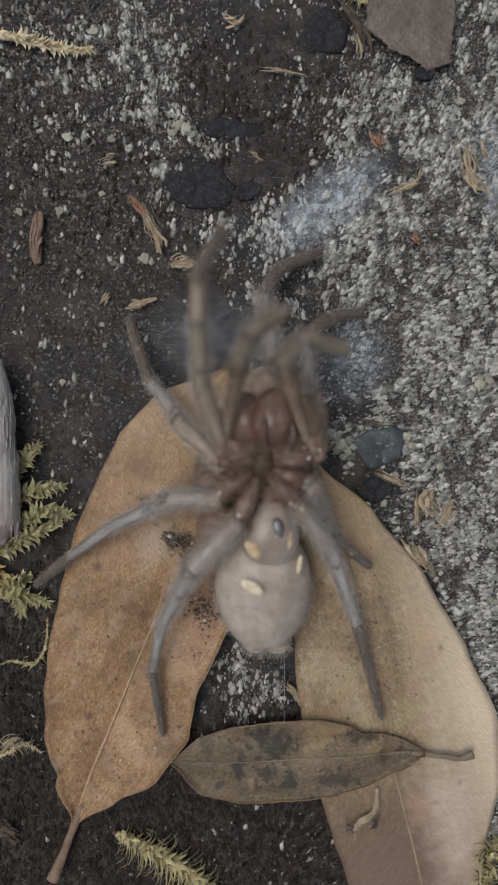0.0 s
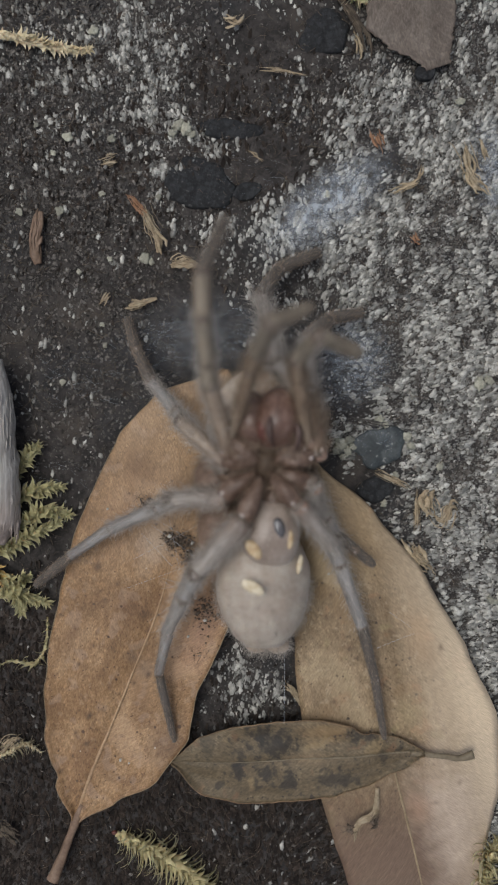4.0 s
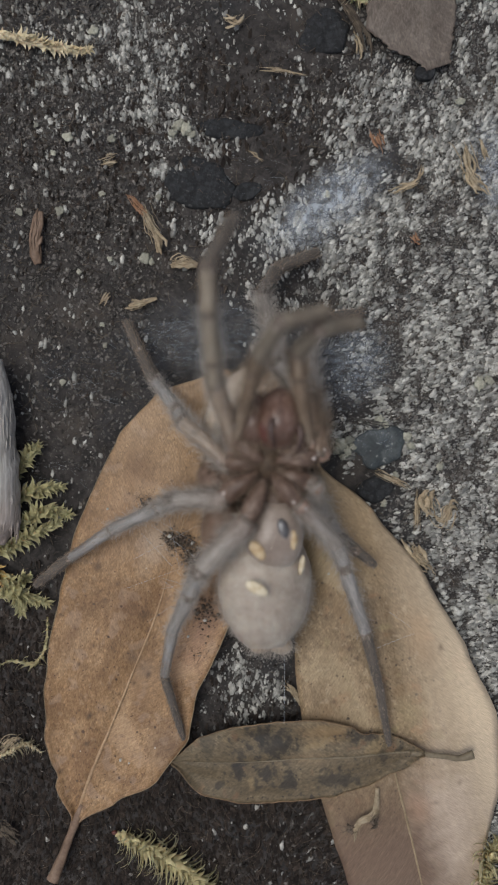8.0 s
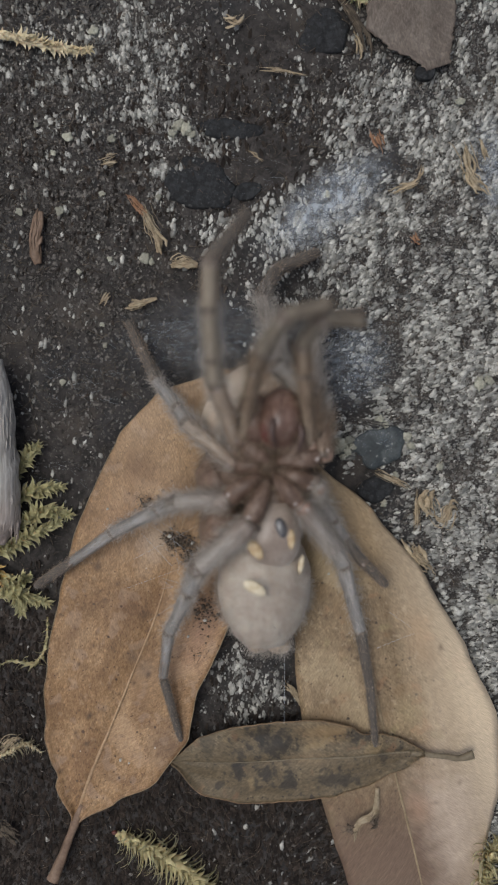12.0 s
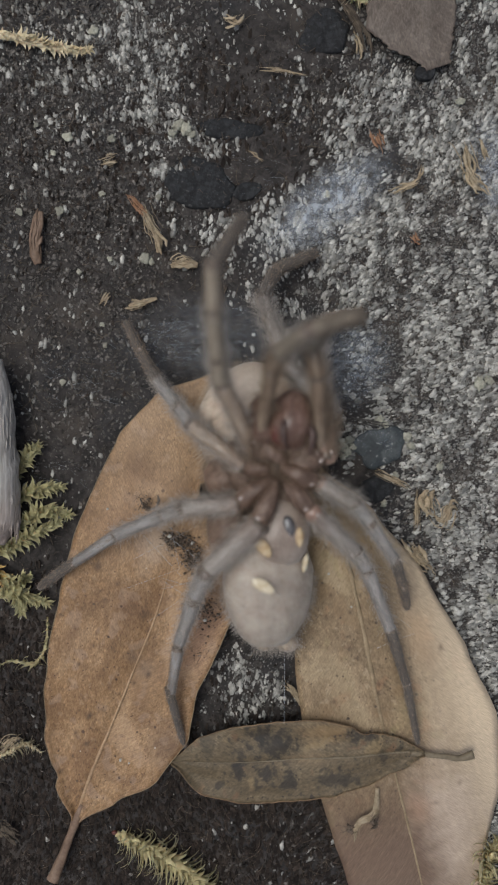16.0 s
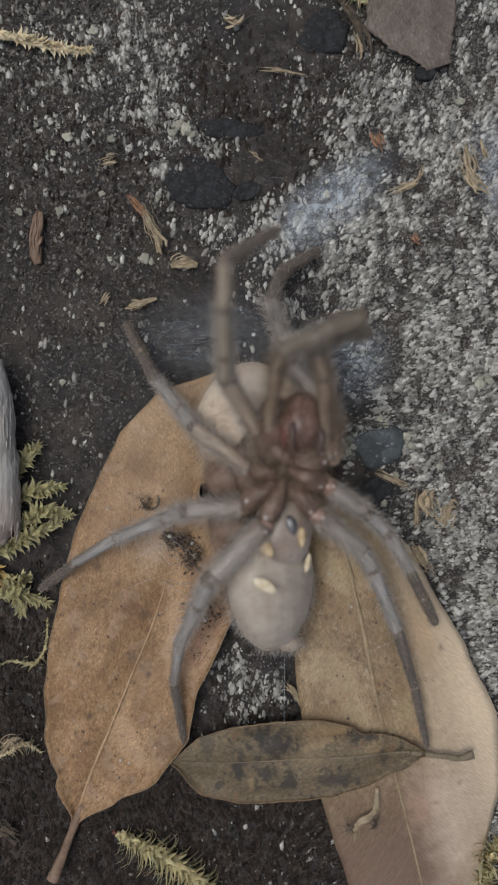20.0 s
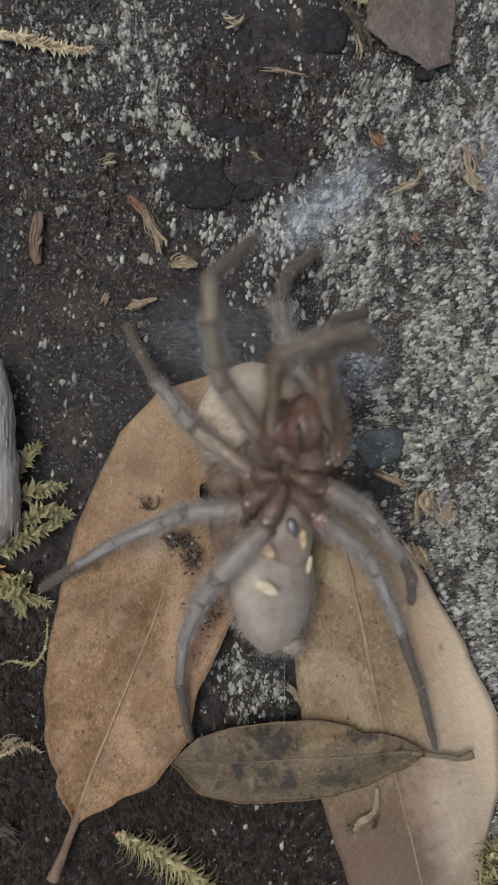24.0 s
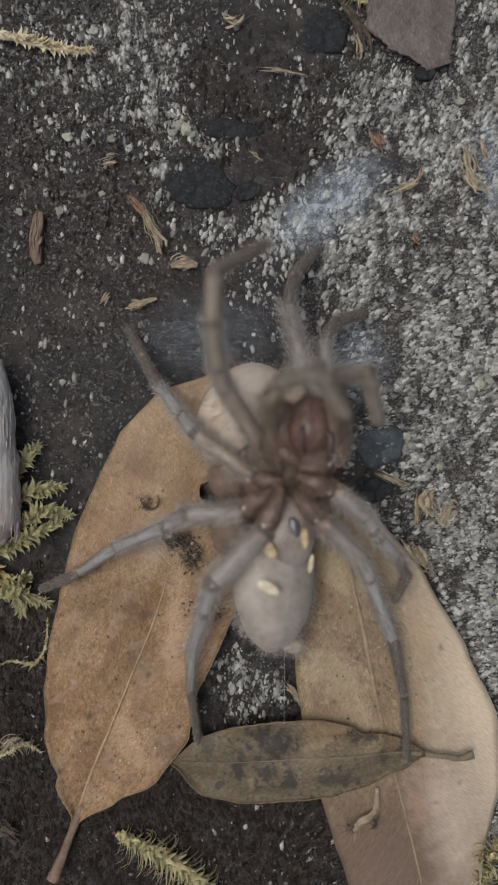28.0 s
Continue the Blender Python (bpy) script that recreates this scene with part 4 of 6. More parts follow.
# ---- moss sprigs ----
def leaflet_mesh(name, length, width, mat, curl, hook):
    """One moss leaflet: a broad hollow base that runs out into a thin tip; a hooked one clasps the stem and bends away from it."""
    bm = bmesh.new()
    rows, x, y, z = [], 0.0, 0.0, 0.0
    for i in range(10):
        t = i / 9
        if hook:
            w = width * ((1 - 0.78 * (t / 0.45) ** 1.3 if t < 0.45 else 0.22 * ((1 - t) / 0.55) ** 0.7) + 0.06)
            turn = curl * t ** 1.4
            y, z = y + length / 9 * math.cos(turn), z + length / 9 * math.sin(turn)
            x = 0.12 * length * curl * t ** 3
            row = [(sx * w + x, y, z - 0.6 * abs(sx) * w) for sx in (-1, 0, 1)]
        else:
            w = width * ((1 - t) ** 0.8 * (0.55 + 1.5 * t * (1 - t)) + 0.04)
            turn = curl * 1.9 * t * t
            y, x, z = length * t * (1 - 0.18 * abs(turn)), length * 0.30 * turn * t, length * (0.10 * t + 0.22 * abs(turn) * t)
            row = [(sx * w * math.cos(turn) + x, y - sx * w * math.sin(turn) * 0.5, z + 0.5 * abs(sx) * w) for sx in (-1, 0, 1)]
        rows.append([bm.verts.new((p[0] * MM, p[1] * MM, p[2] * MM)) for p in row])
    for a, b in zip(rows, rows[1:]):
        for k in (0, 1):
            bm.faces.new((a[k], a[k + 1], b[k + 1], b[k]))
    me = bpy.data.meshes.new(name)
    bm.to_mesh(me)
    bm.free()
    me.polygons.foreach_set("use_smooth", [True] * len(me.polygons))
    me.materials.append(mat)
    return me


LEAFLETS = {}
for key_name, mt in (("green", M_MOSS), ("rust", M_MOSS_RUST)):
    LEAFLETS[key_name] = [leaflet_mesh("leaflet", 1.0, 0.19, mt, cv, False) for cv in (0.5, 0.3, -0.45)]
for key_name, mt in (("dry", M_MOSS_DRY), ("straw", M_MOSS_STRAW)):
    LEAFLETS[key_name] = [leaflet_mesh("leaflet", 1.7, 0.30, mt, cv, True) for cv in (1.0, 1.5, 2.1)]


LEAFLETS["cream"] = [leaflet_mesh("leaflet", 1.0, 0.21, M_MOSS_DRY, cv, False) for cv in (0.6, 0.4, -0.5)]


def sprig(label, pts, kind_of, long, count, seed, lift=0.35):
    """A moss shoot: a stem with pointed leaflets set spirally round it."""
    thing = new("moss_sprig")
    path = smooth_path([V(p) for p in pts], 30)
    bm = bmesh.new()
    hooked = kind_of in ("dry", "straw")
    thick = 1.7 if kind_of == "cream" or long > 1.8 and hooked else 1.0 if long > 1.8 else 0.5
    tube(bm, path, [0.25 * thick * MM, 0.36 * thick * MM, 0.34 * thick * MM, 0.12 * thick * MM], 8, 0.8, 0.35)
    part("stem", bm, LEAFLETS[kind_of][0].materials[0], thing)
    r = random.Random(seed)
    count = int(count * (2.5 if kind_of in ("green", "rust") else 2.3))
    for k in range(count):
        u = (k + r.random()) / count
        i = min(int(u * 30), 29)
        c = path[i].lerp(path[i + 1], u * 30 - i)
        d = (path[i + 1] - path[i]).normalized()
        a = k * 2.4 + r.gauss(0, 0.3)
        side = d.cross(Vector((0, 0, 1))).normalized()
        up = side.cross(d)
        out = side * math.cos(a) + up * (0.75 * math.sin(a) + 0.15)
        way = (d * (r.uniform(1.2, 2.4) if hooked else r.uniform(0.7, 1.4) * (1.4 if kind_of == "cream" else 1.0)) + out + Vector((r.gauss(0, 0.2), r.gauss(0, 0.2), 0))).normalized()
        s = long * r.uniform(0.75, 1.2) * (0.55 + 0.45 * math.sin(math.pi * min(1, u * 1.1 + 0.08)))
        ob = new("leaflet", LEAFLETS[kind_of][r.randrange(3)])
        if hooked:
            cross = way.cross(out).normalized()
            rot = Matrix((cross, way, cross.cross(way))).transposed().to_4x4()
        else:
            rot = way.to_track_quat("Y", "Z").to_matrix().to_4x4() @ pose(0, 0, 0, 0, r.uniform(-40, 40), 0)
        ob.parent = thing
        ob.matrix_local = Matrix.Translation(c) @ rot @ Matrix.Diagonal((s * 1.15, s, s, 1))
    return tagged(thing, label, "moss", "moss sprigs")


sprig("pale straw coloured dry moss shoot on soil", [(-37.37, 57.29, 0.9), (-32.58, 56.76, 1), (-27.82, 55.65, 1), (-24.30, 55.12, 0.8), (-22.50, 55.33, 0.7)], "cream", 1.9, 90, 1)
shoot = sprig("pale yellow dry moss shoot with a reddish end on soil", [(-18.65, -54.91, 0.9), (-15.13, -56.55, 1.1), (-11.17, -58.69, 1.1), (-7.61, -61.12, 1), (-3.26, -64.01, 0.8)], "straw", 2.6, 90, 2)
bud = bmesh.new()
blob(bud, V((-18.8, -54.7, 1.1)), (0.42 * MM, 0.30 * MM, 0.30 * MM), wob=0.4, sub=2, freq=2000)
part("bud", bud, M_MOUTH, shoot, "reddish broken end")
sprig("thin pale moss thread along the leaf edge", [(-28.4, -24.6, 0.5), (-28.5, -28.0, 0.7), (-29.4, -30.4, 0.7), (-30.9, -31.2, 0.5), (-33.5, -30.8, 0.5), (-35.2, -31.4, 0.5)], "straw", 1.0, 20, 14)
sprig("yellow-green moss shoot beside the stick", [(-32.92, -5.22, 1.2), (-31.61, -3.23, 1.6), (-30.49, -1.26, 1.4), (-29.57, -0.48, 1)], "green", 2.0, 34, 3)
sprig("yellow-green moss shoot beside the stick", [(-33.25, -9.16, 1.4), (-31.16, -7.16, 1.8), (-28.46, -6.46, 1.6), (-26.03, -6.17, 1.2)], "green", 2.2, 46, 4)
sprig("yellow-green moss shoot beside the stick", [(-32.80, -12.30, 1.6), (-29.93, -10.29, 2), (-27.65, -9.53, 1.7), (-25.24, -10.13, 1.2)], "green", 2.4, 46, 5)
sprig("bright yellow-green moss shoot beside the stick", [(-36.41, -15.88, 1.4), (-33.13, -14.48, 1.8), (-29.98, -12.67, 1.8), (-26.59, -11.16, 1.2)], "green", 2.4, 50, 6)
sprig("yellow-green moss shoot near the leaf", [(-36.58, -17.93, 0.9), (-33.74, -19.48, 1.1), (-32.58, -21.48, 1), (-32.03, -23.93, 0.7)], "green", 2.4, 40, 7)
sprig("yellow-green moss shoot near the leaf", [(-35.78, -21.50, 0.9), (-32.92, -21.05, 1.2), (-30.60, -21.88, 1), (-28.30, -22.58, 0.7)], "green", 2.2, 36, 8)
sprig("star shaped green moss tip near the leaf", [(-32.18, -19.90, 1), (-31.46, -19.24, 1.6), (-30.87, -18.69, 2)], "green", 2.2, 16, 9)
sprig("rusty yellow moss shoot on dark soil", [(-36.61, -15.96, 0.8), (-34.56, -18.71, 1), (-33.44, -20.33, 0.8)], "rust", 1.8, 24, 10)
sprig("dry yellow moss shoot under the leaf edge", [(32.11, -64.86, 0.7), (33.09, -61.57, 0.9), (33.88, -58.40, 0.9), (34.90, -56.12, 0.7)], "straw", 2.4, 50, 11)
sprig("thin pale moss thread on dark soil", [(-36.71, -45.07, 0.5), (-33.47, -43.40, 0.7), (-31.48, -42.45, 0.7), (-29.39, -43.64, 0.5)], "dry", 1.1, 26, 12)
sprig("pale green moss tip at the top edge", [(12.65, 64.37, 0.6), (14.61, 62.90, 0.8), (16.60, 61.79, 0.8)], "dry", 1.5, 22, 13)


# ---- dry plant shreds ----
def shred(label, pts, width, strands, seed, mat=M_FIBRE, name="dry_fibre", core=0.0):
    """A bundle of dry, flat plant strips following pts; each strip is a part."""
    r = random.Random(seed)
    thing = new(name)
    base = [V(p) for p in pts]
    if core:
        bm = bmesh.new()
        tube(bm, smooth_path(base, 22), [core * 0.5 * MM, core * MM, core * 0.75 * MM, core * 1.1 * MM, core * 0.7 * MM], 9, 0.4, 0.35, seed=seed)
        part("husk", bm, mat, thing)
    for k in range(int(strands * 1.8)):
        o = Vector((r.gauss(0, width * 0.34), r.gauss(0, width * 0.34), abs(r.gauss(0, width * 0.2)))) * MM
        fray = [Vector((r.gauss(0, width * 0.26), r.gauss(0, width * 0.26), r.uniform(0, 0.15))) * MM for _ in base]
        path = smooth_path([b + o + f for b, f in zip(base, fray)], 14)
        a, b = sorted((r.uniform(0, 0.45), r.uniform(0.55, 1.0)))
        path = path[int(a * 14):max(int(b * 14), int(a * 14) + 4) + 1]
        path = [q + Vector((r.gauss(0, 0.05), r.gauss(0, 0.05), abs(r.gauss(0, 0.05)))) * width * MM for q in path]
        w = width * (r.uniform(0.14, 0.30) if k < 5 else r.uniform(0.025, 0.10)) * MM
        bm = bmesh.new()
        tube(bm, path, [w * 0.3, w, w * 0.8, w * 0.9, w * 0.15], 6, 0.35, 0.45, seed=k)
        part("strand", bm, mat, thing)
    return tagged(thing, label, "plant fibre", "dry plant shreds")


shred("rusty brown dry plant shred on soil", [(-17.07, 34.63, 0.8), (-15.55, 33.01, 0.9), (-14.22, 31.69, 0.8)], 0.7, 7, 1, M_RUST)
shred("straw coloured dry plant shred on soil", [(-14.55, 32.75, 0.7), (-13.71, 30.44, 1), (-12.77, 28.49, 0.9), (-12.65, 26.73, 0.6)], 1.1, 10, 2, core=0.5)
shred("brown dry husk strip on soil", [(-29.36, 32.54, 0.6), (-29.75, 29.68, 0.9), (-30.10, 26.92, 0.8), (-29.70, 25.17, 0.5)], 1.0, 8, 3, M_STALK, core=0.75)
shred("pale frayed plant scrap on soil", [(-10.98, 24.82, 0.6), (-9.20, 25.31, 0.9), (-7.24, 24.98, 0.6)], 1.2, 11, 4, core=0.6)
shred("brown dry twig scrap on soil", [(-16.96, 19.27, 0.5), (-15.17, 19.70, 0.8), (-12.97, 20.29, 0.6)], 0.8, 8, 5, core=0.35)
shred("small tan plant scrap on soil", [(-20.79, 39.34, 0.5), (-19.55, 39.67, 0.7), (-18.24, 40.14, 0.5)], 0.9, 8, 6)
shred("thin pale straw on dark soil", [(-20.96, 19.45, 0.4), (-19.97, 20.53, 0.6), (-19.03, 21.50, 0.5)], 0.5, 5, 7)
shred("braided straw coloured root by the leaf", [(17.74, -4.14, 0.6), (19.76, -5.08, 0.9), (21.74, -6.03, 0.9), (23.39, -7.32, 0.6)], 0.5, 14, 8)
shred("straw coloured root tip by the leaf", [(23.47, -7.16, 0.6), (23.51, -9.61, 0.8), (23.65, -13.22, 0.5)], 0.5, 10, 9)
shred("frayed straw tuft on grit", [(25.54, -6.68, 0.6), (25.13, -8.40, 1), (26.18, -10.42, 0.6)], 1.5, 12, 10)
shred("curled straw shred on grit", [(25.86, -10.18, 0.6), (27.32, -11.20, 0.8), (28.04, -9.19, 1.1), (29.76, -9.87, 0.6)], 1.0, 11, 11)
shred("broken straw bundle at the leaf edge", [(22.32, -14.14, 0.8), (23.28, -15.92, 1.1), (24.68, -17.38, 0.9), (25.99, -18.76, 0.7)], 1.5, 16, 12)
shred("tan branching root on grit", [(19.81, 34.93, 0.6), (21.50, 35.63, 0.9), (23.33, 36.42, 0.9), (24.59, 37.71, 0.6)], 0.7, 8, 13)
shred("thin tan root fork on grit", [(23.63, 36.52, 0.6), (24.09, 37.84, 0.7), (24.45, 39.18, 0.5)], 0.5, 5, 14)
shred("loose tan fibre tuft on grit", [(30.00, 42.09, 0.6), (30.47, 39.20, 0.9), (31.66, 36.42, 0.9), (34.13, 34.53, 0.6)], 1.6, 12, 15)
shred("loose tan fibre tuft on grit", [(32.54, 42.88, 0.6), (32.88, 40.82, 0.8), (33.50, 39.70, 0.6)], 0.8, 7, 16)
shred("orange brown dry scrap on grit", [(17.60, 43.96, 0.5), (18.35, 42.41, 0.8), (18.87, 41.25, 0.5)], 0.9, 8, 17, M_RUST)
shred("small rusty scrap on grit", [(22.86, 29.62, 0.5), (23.45, 28.62, 0.7), (23.97, 28.19, 0.5)], 0.7, 6, 18, M_RUST)
shred("dry grass blades under the spotted leaf", [(4.69, -33.50, 0.6), (6.26, -34.93, 1.1), (7.99, -37.35, 1.2)], 0.8, 8, 19)
shred("pale curled plant shred on the leaf", [(14.5, -54.2, 3.9), (14.6, -52.4, 4.2), (15.4, -51.2, 4.5), (16.6, -50.6, 4.7), (17.3, -49.4, 4.6), (17.4, -46.9, 4.5)], 0.5, 8, 20, core=0.40)
shred("straw scrap in dark soil", [(-3.27, 59.65, 0.5), (-2.06, 58.93, 0.8), (-0.72, 60.05, 0.5)], 1.0, 8, 21)
shred("thin grass stalk on dark soil", [(-0.08, 40.93, 0.5), (1.11, 40.22, 0.7), (2.15, 39.34, 0.5)], 0.5, 4, 22)
shred("tan fibre across dark soil", [(1.11, 52.72, 0.5), (4.69, 52.31, 0.7), (9.48, 51.45, 0.5)], 0.5, 5, 23)
shred("thin dark twig on soil", [(14.24, 3.34, 0.6), (17.30, 2.84, 1.4), (20.97, 2.54, 0.8)], 0.45, 4, 24, M_CRUMB)
shred("dry stem lying on soil", [(14.89, 57.66, 0.5), (15.80, 55.51, 0.8), (15.53, 53.83, 0.5)], 0.8, 6, 25)
shred("brown root running under the leaf piece", [(12.2, 63.5, 0.6), (14.4, 60.2, 0.9), (16.4, 56.6, 0.9), (17.0, 52.8, 0.5)], 1.1, 9, 29, M_THREADS)
shred("brown frayed root tuft on dark soil", [(-35.6, -53.6, 0.5), (-33.8, -54.6, 0.8), (-31.6, -56.6, 0.5)], 1.7, 12, 31, M_THREADS)
shred("frayed fibre tuft on dark soil", [(-35.12, -43.48, 0.5), (-33.47, -41.97, 0.7), (-32.09, -41.09, 0.5)], 0.9, 9, 26)
shred("curled dark insect scrap on the leaf", [(-12.89, -6.87, 2.6), (-12.46, -7.87, 2.9), (-12.97, -9.06, 2.6), (-14.93, -9.46, 2.5)], 0.25, 5, 27, M_CRUMB)
shred("dark curled scrap on the leaf", [(-15.10, -7.67, 2.4), (-14.61, -8.67, 2.6), (-13.53, -9.23, 2.5)], 0.25, 4, 28, M_CRUMB)


# ---- debris heaps on the leaf ----
M_DEBRIS = material("leaf_debris", [(0.035, 0.024, 0.017), (0.09, 0.066, 0.048), (0.20, 0.155, 0.115)], scale=900, rough=0.9, bump=0.4, bump_scale=5000, island=0.7)


def debris(label, place, reach, count, seed):
    r = random.Random(seed)
    bm = bmesh.new()
    for k in range(count):
        c = V((place[0] + r.gauss(0, reach[0]), place[1] + r.gauss(0, reach[1]), place[2] + abs(r.gauss(0, 0.25))))
        s = r.uniform(0.05, 0.22) * MM * (1.6 if r.random() < 0.1 else 1)
        if r.random() < 0.3:
            a = r.uniform(0, math.tau)
            q = c + Vector((math.cos(a), math.sin(a), r.uniform(-0.1, 0.3))) * r.uniform(0.6, 1.8) * MM
            tube(bm, [c, (c + q) / 2, q], [s * 0.12, s * 0.16, s * 0.06], 4)
        else:
            blob(bm, c, (s, s * r.uniform(0.5, 1), s * 0.6), wob=0.3, sub=1, freq=3000)
    return tagged(part("debris", bm, M_DEBRIS), label, "debris", "debris on the leaves", "stuff")


debris("dark crumbly debris heap on the leaf", (-9.91, -13.42, 2.7), (0.9, 0.55), 380, 31)
debris("dark crumbly debris heap on the leaf", (-7.88, -15.61, 2.7), (0.75, 0.9), 380, 35)
debris("small dark debris patch on the leaf", (-5.86, -23.28, 2.6), (1.2, 1.2), 200, 32)
debris("small dark debris patch at the leaf edge", (-6.50, -29.27, 2.4), (0.6, 0.7), 70, 33)
debris("dark curled bits on the leaf", (-14.3, -8.4, 2.5), (0.45, 0.5), 70, 36)
# the next two heaps imitate the shred's shadow spots with dark grains
debris("dark grains standing in for shade beside the curled shred", (13.7, -52.6, 4.2), (0.16, 0.32), 60, 37)
debris("dark grains standing in for shade beside the curled shred", (16.9, -51.5, 4.8), (0.22, 0.36), 70, 38)
debris("scattered dark crumbs on the spotted leaf", (15.15, -39.29, 5.3), (2.2, 0.7), 26, 34)


def grain(place, size, turn):
    bm = bmesh.new()
    blob(bm, (0, 0, 0), (size * MM, size * 0.75 * MM, size * 0.6 * MM), wob=0.35, sub=2, freq=2600)
    ob = part("grit_grain", bm, M_GRIT)
    ob.matrix_world = Matrix.Translation(V(place)) @ pose(0, 0, 0, 0, 0, turn)
    tagged(ob, "tiny white grit grain on the leaf", "grit", "grit grains on the leaves")


for place, size, turn in (((-6.08, -24.54, 2.9), 0.32, 20), ((-17.84, -44.06, 2.4), 0.24, 80), ((-16.67, -44.45, 2.4), 0.18, 10), ((-8.43, -26.84, 2.7), 0.22, 50),
                          ((-18.43, -30.77, 2.6), 0.2, 0), ((-19.61, -9.22, 2.6), 0.2, 30), ((-22.57, -17.11, 2.6), 0.2, 100), ((16.31, -45.43, 5.2), 0.3, 60),
                          ((13.87, -22.31, 4.6), 0.18, 0), ((10.85, -17.93, 4.2), 0.2, 70), ((-10.94, -12.88, 3.3), 0.34, 20), ((-7.83, -13.88, 3.4), 0.26, 70), ((-7.47, -21.48, 3), 0.2, 0)):
    grain(place, size, turn)


# ---- rounded pale stones on the soil ----
def stone(place, size, turn, seed):
    bm = bmesh.new()
    blob(bm, (0, 0, 0), (size * MM, size * 0.8 * MM, size * 0.42 * MM), wob=0.75, sub=3, freq=1500 + seed * 110)
    ob = part("pale_stone", bm, M_STONE)
    ob.matrix_world = Matrix.Translation(V(place)) @ pose(0, 0, 0, 0, 0, turn)
    tagged(ob, "small rounded greyish white stone on dark soil", "stone", "pale stones on the soil")


M_STONE = material("pale_stone", [(0.17, 0.160, 0.118), (0.28, 0.270, 0.212), (0.40, 0.388, 0.315)], scale=900, rough=0.75, bump=0.5, bump_scale=5000, obj_var=0.3)
# place and half length, mm
STONES_IN_SOIL = [(-25.63, 43.20, 0.2, 0.75), (-21.96, 58.29, 0.2, 0.75), (-26.75, 32.82, 0.2, 0.7), (-32.50, 32.66, 0.2, 0.6), (-20.76, 35.22, 0.2, 0.5), (-14.85, 25.95, 0.2, 0.8), (-13.81, 25.55, 0.2, 0.5),
    (-27.71, 40.97, 0.2, 0.45), (-19.32, 42.96, 0.2, 0.6), (-30.11, 44.88, 0.2, 0.4), (-12.78, 34.82, 0.2, 0.45), (-20.76, 16.69, 0.2, 0.4), (-26.43, 8.54, 0.2, 0.5), (-20.36, 13.73, 0.2, 0.4),
    (-24.04, 24.12, 0.2, 0.4), (-19.64, 25.95, 0.2, 0.4)]
STONES_IN_GRIT = [(-9.98, 44.88, 0.2, 0.8), (-8.86, 44.32, 0.2, 0.9), (-10.86, 43.76, 0.2, 0.6), (-8.07, 43.60, 0.2, 0.55), (10.93, 35.02, 0.3, 0.55), (32.63, 8.30, 0.3, 0.9), (33.91, 8.78, 0.3, 0.7),
    (29.84, 48.19, 0.3, 0.6), (18.35, 3.10, 0.8, 0.7), (19.22, 2.54, 0.8, 0.5), (13.0, -0.3, 0.5, 0.95), (14.1, 0.35, 0.5, 0.7), (12.4, -1.0, 0.4, 0.7), (13.9, -1.2, 0.5, 0.65),
    (14.6, -0.6, 0.6, 0.5), (13.3, -2.0, 0.4, 0.5), (19.07, -8.62, 0.3, 0.5), (20.74, -4.63, 0.3, 0.5), (22.90, -0.48, 0.3, 0.6), (22.34, 0.80, 0.3, 0.7), (26.97, -3.35, 0.3, 0.6),
    (34.07, -22.18, 0.3, 0.5), (34.71, -22.50, 0.3, 0.5)]
for k, (x, y, z, size) in enumerate(STONES_IN_SOIL + STONES_IN_GRIT):
    stone((x, y, z), size, k * 47, k)


# ---- fine silk over the leaves ----
def silk_line(a, b, sag):
    bm = bmesh.new()
    p, q = V(a), V(b)
    tube(bm, smooth_path([p, (p + q) / 2 + Vector((0, 0, -sag * MM)), q], 8), [0.011 * MM, 0.011 * MM], 4)
    tagged(part("silk_thread", bm, M_SILK), "very fine pale silk thread over a leaf", "spider silk", "silk threads on the leaves")


for a, b in (((-14.65, -9.38, 3.4), (-7.43, -13.77, 3.6)), ((-13.41, -11.32, 3.4), (-7.04, -15.94, 3.6)), ((-15.77, -16.00, 3.2), (-6.89, -11.30, 3.6)), ((-12.09, -14.03, 3.4), (-8.23, -17.54, 3.3)),
             ((-10.92, -10.53, 3.5), (-9.54, -17.54, 3.3)), ((18.80, -22.72, 6.2), (21.79, -24.90, 5.6)), ((17.14, -27.48, 6.2), (22.75, -25.56, 5.4)), ((-14.82, -12.49, 3.3), (-9.39, -18.31, 3.3)),
             ((-12.3, -18.6, 2.9), (-6.6, -20.4, 3.0)), ((-12.0, -20.2, 2.9), (-6.9, -19.0, 3.0)), ((-11.7, -19.2, 2.9), (-7.6, -22.0, 2.9)), ((-20.5, -21.5, 2.9), (-9.5, -17.4, 3.0)), ((-13.6, -24.6, 2.8), (-8.3, -20.9, 2.9))):
    silk_line(a, b, 0.2)


# ---- the spider: lying on its back ----
JOINTS = {}


def bend(limb, t, *joints):
    """The places of a limb's joints at a time, from body to tip, in millimetres."""
    JOINTS.setdefault(limb, []).append((t, [V(j) for j in joints]))


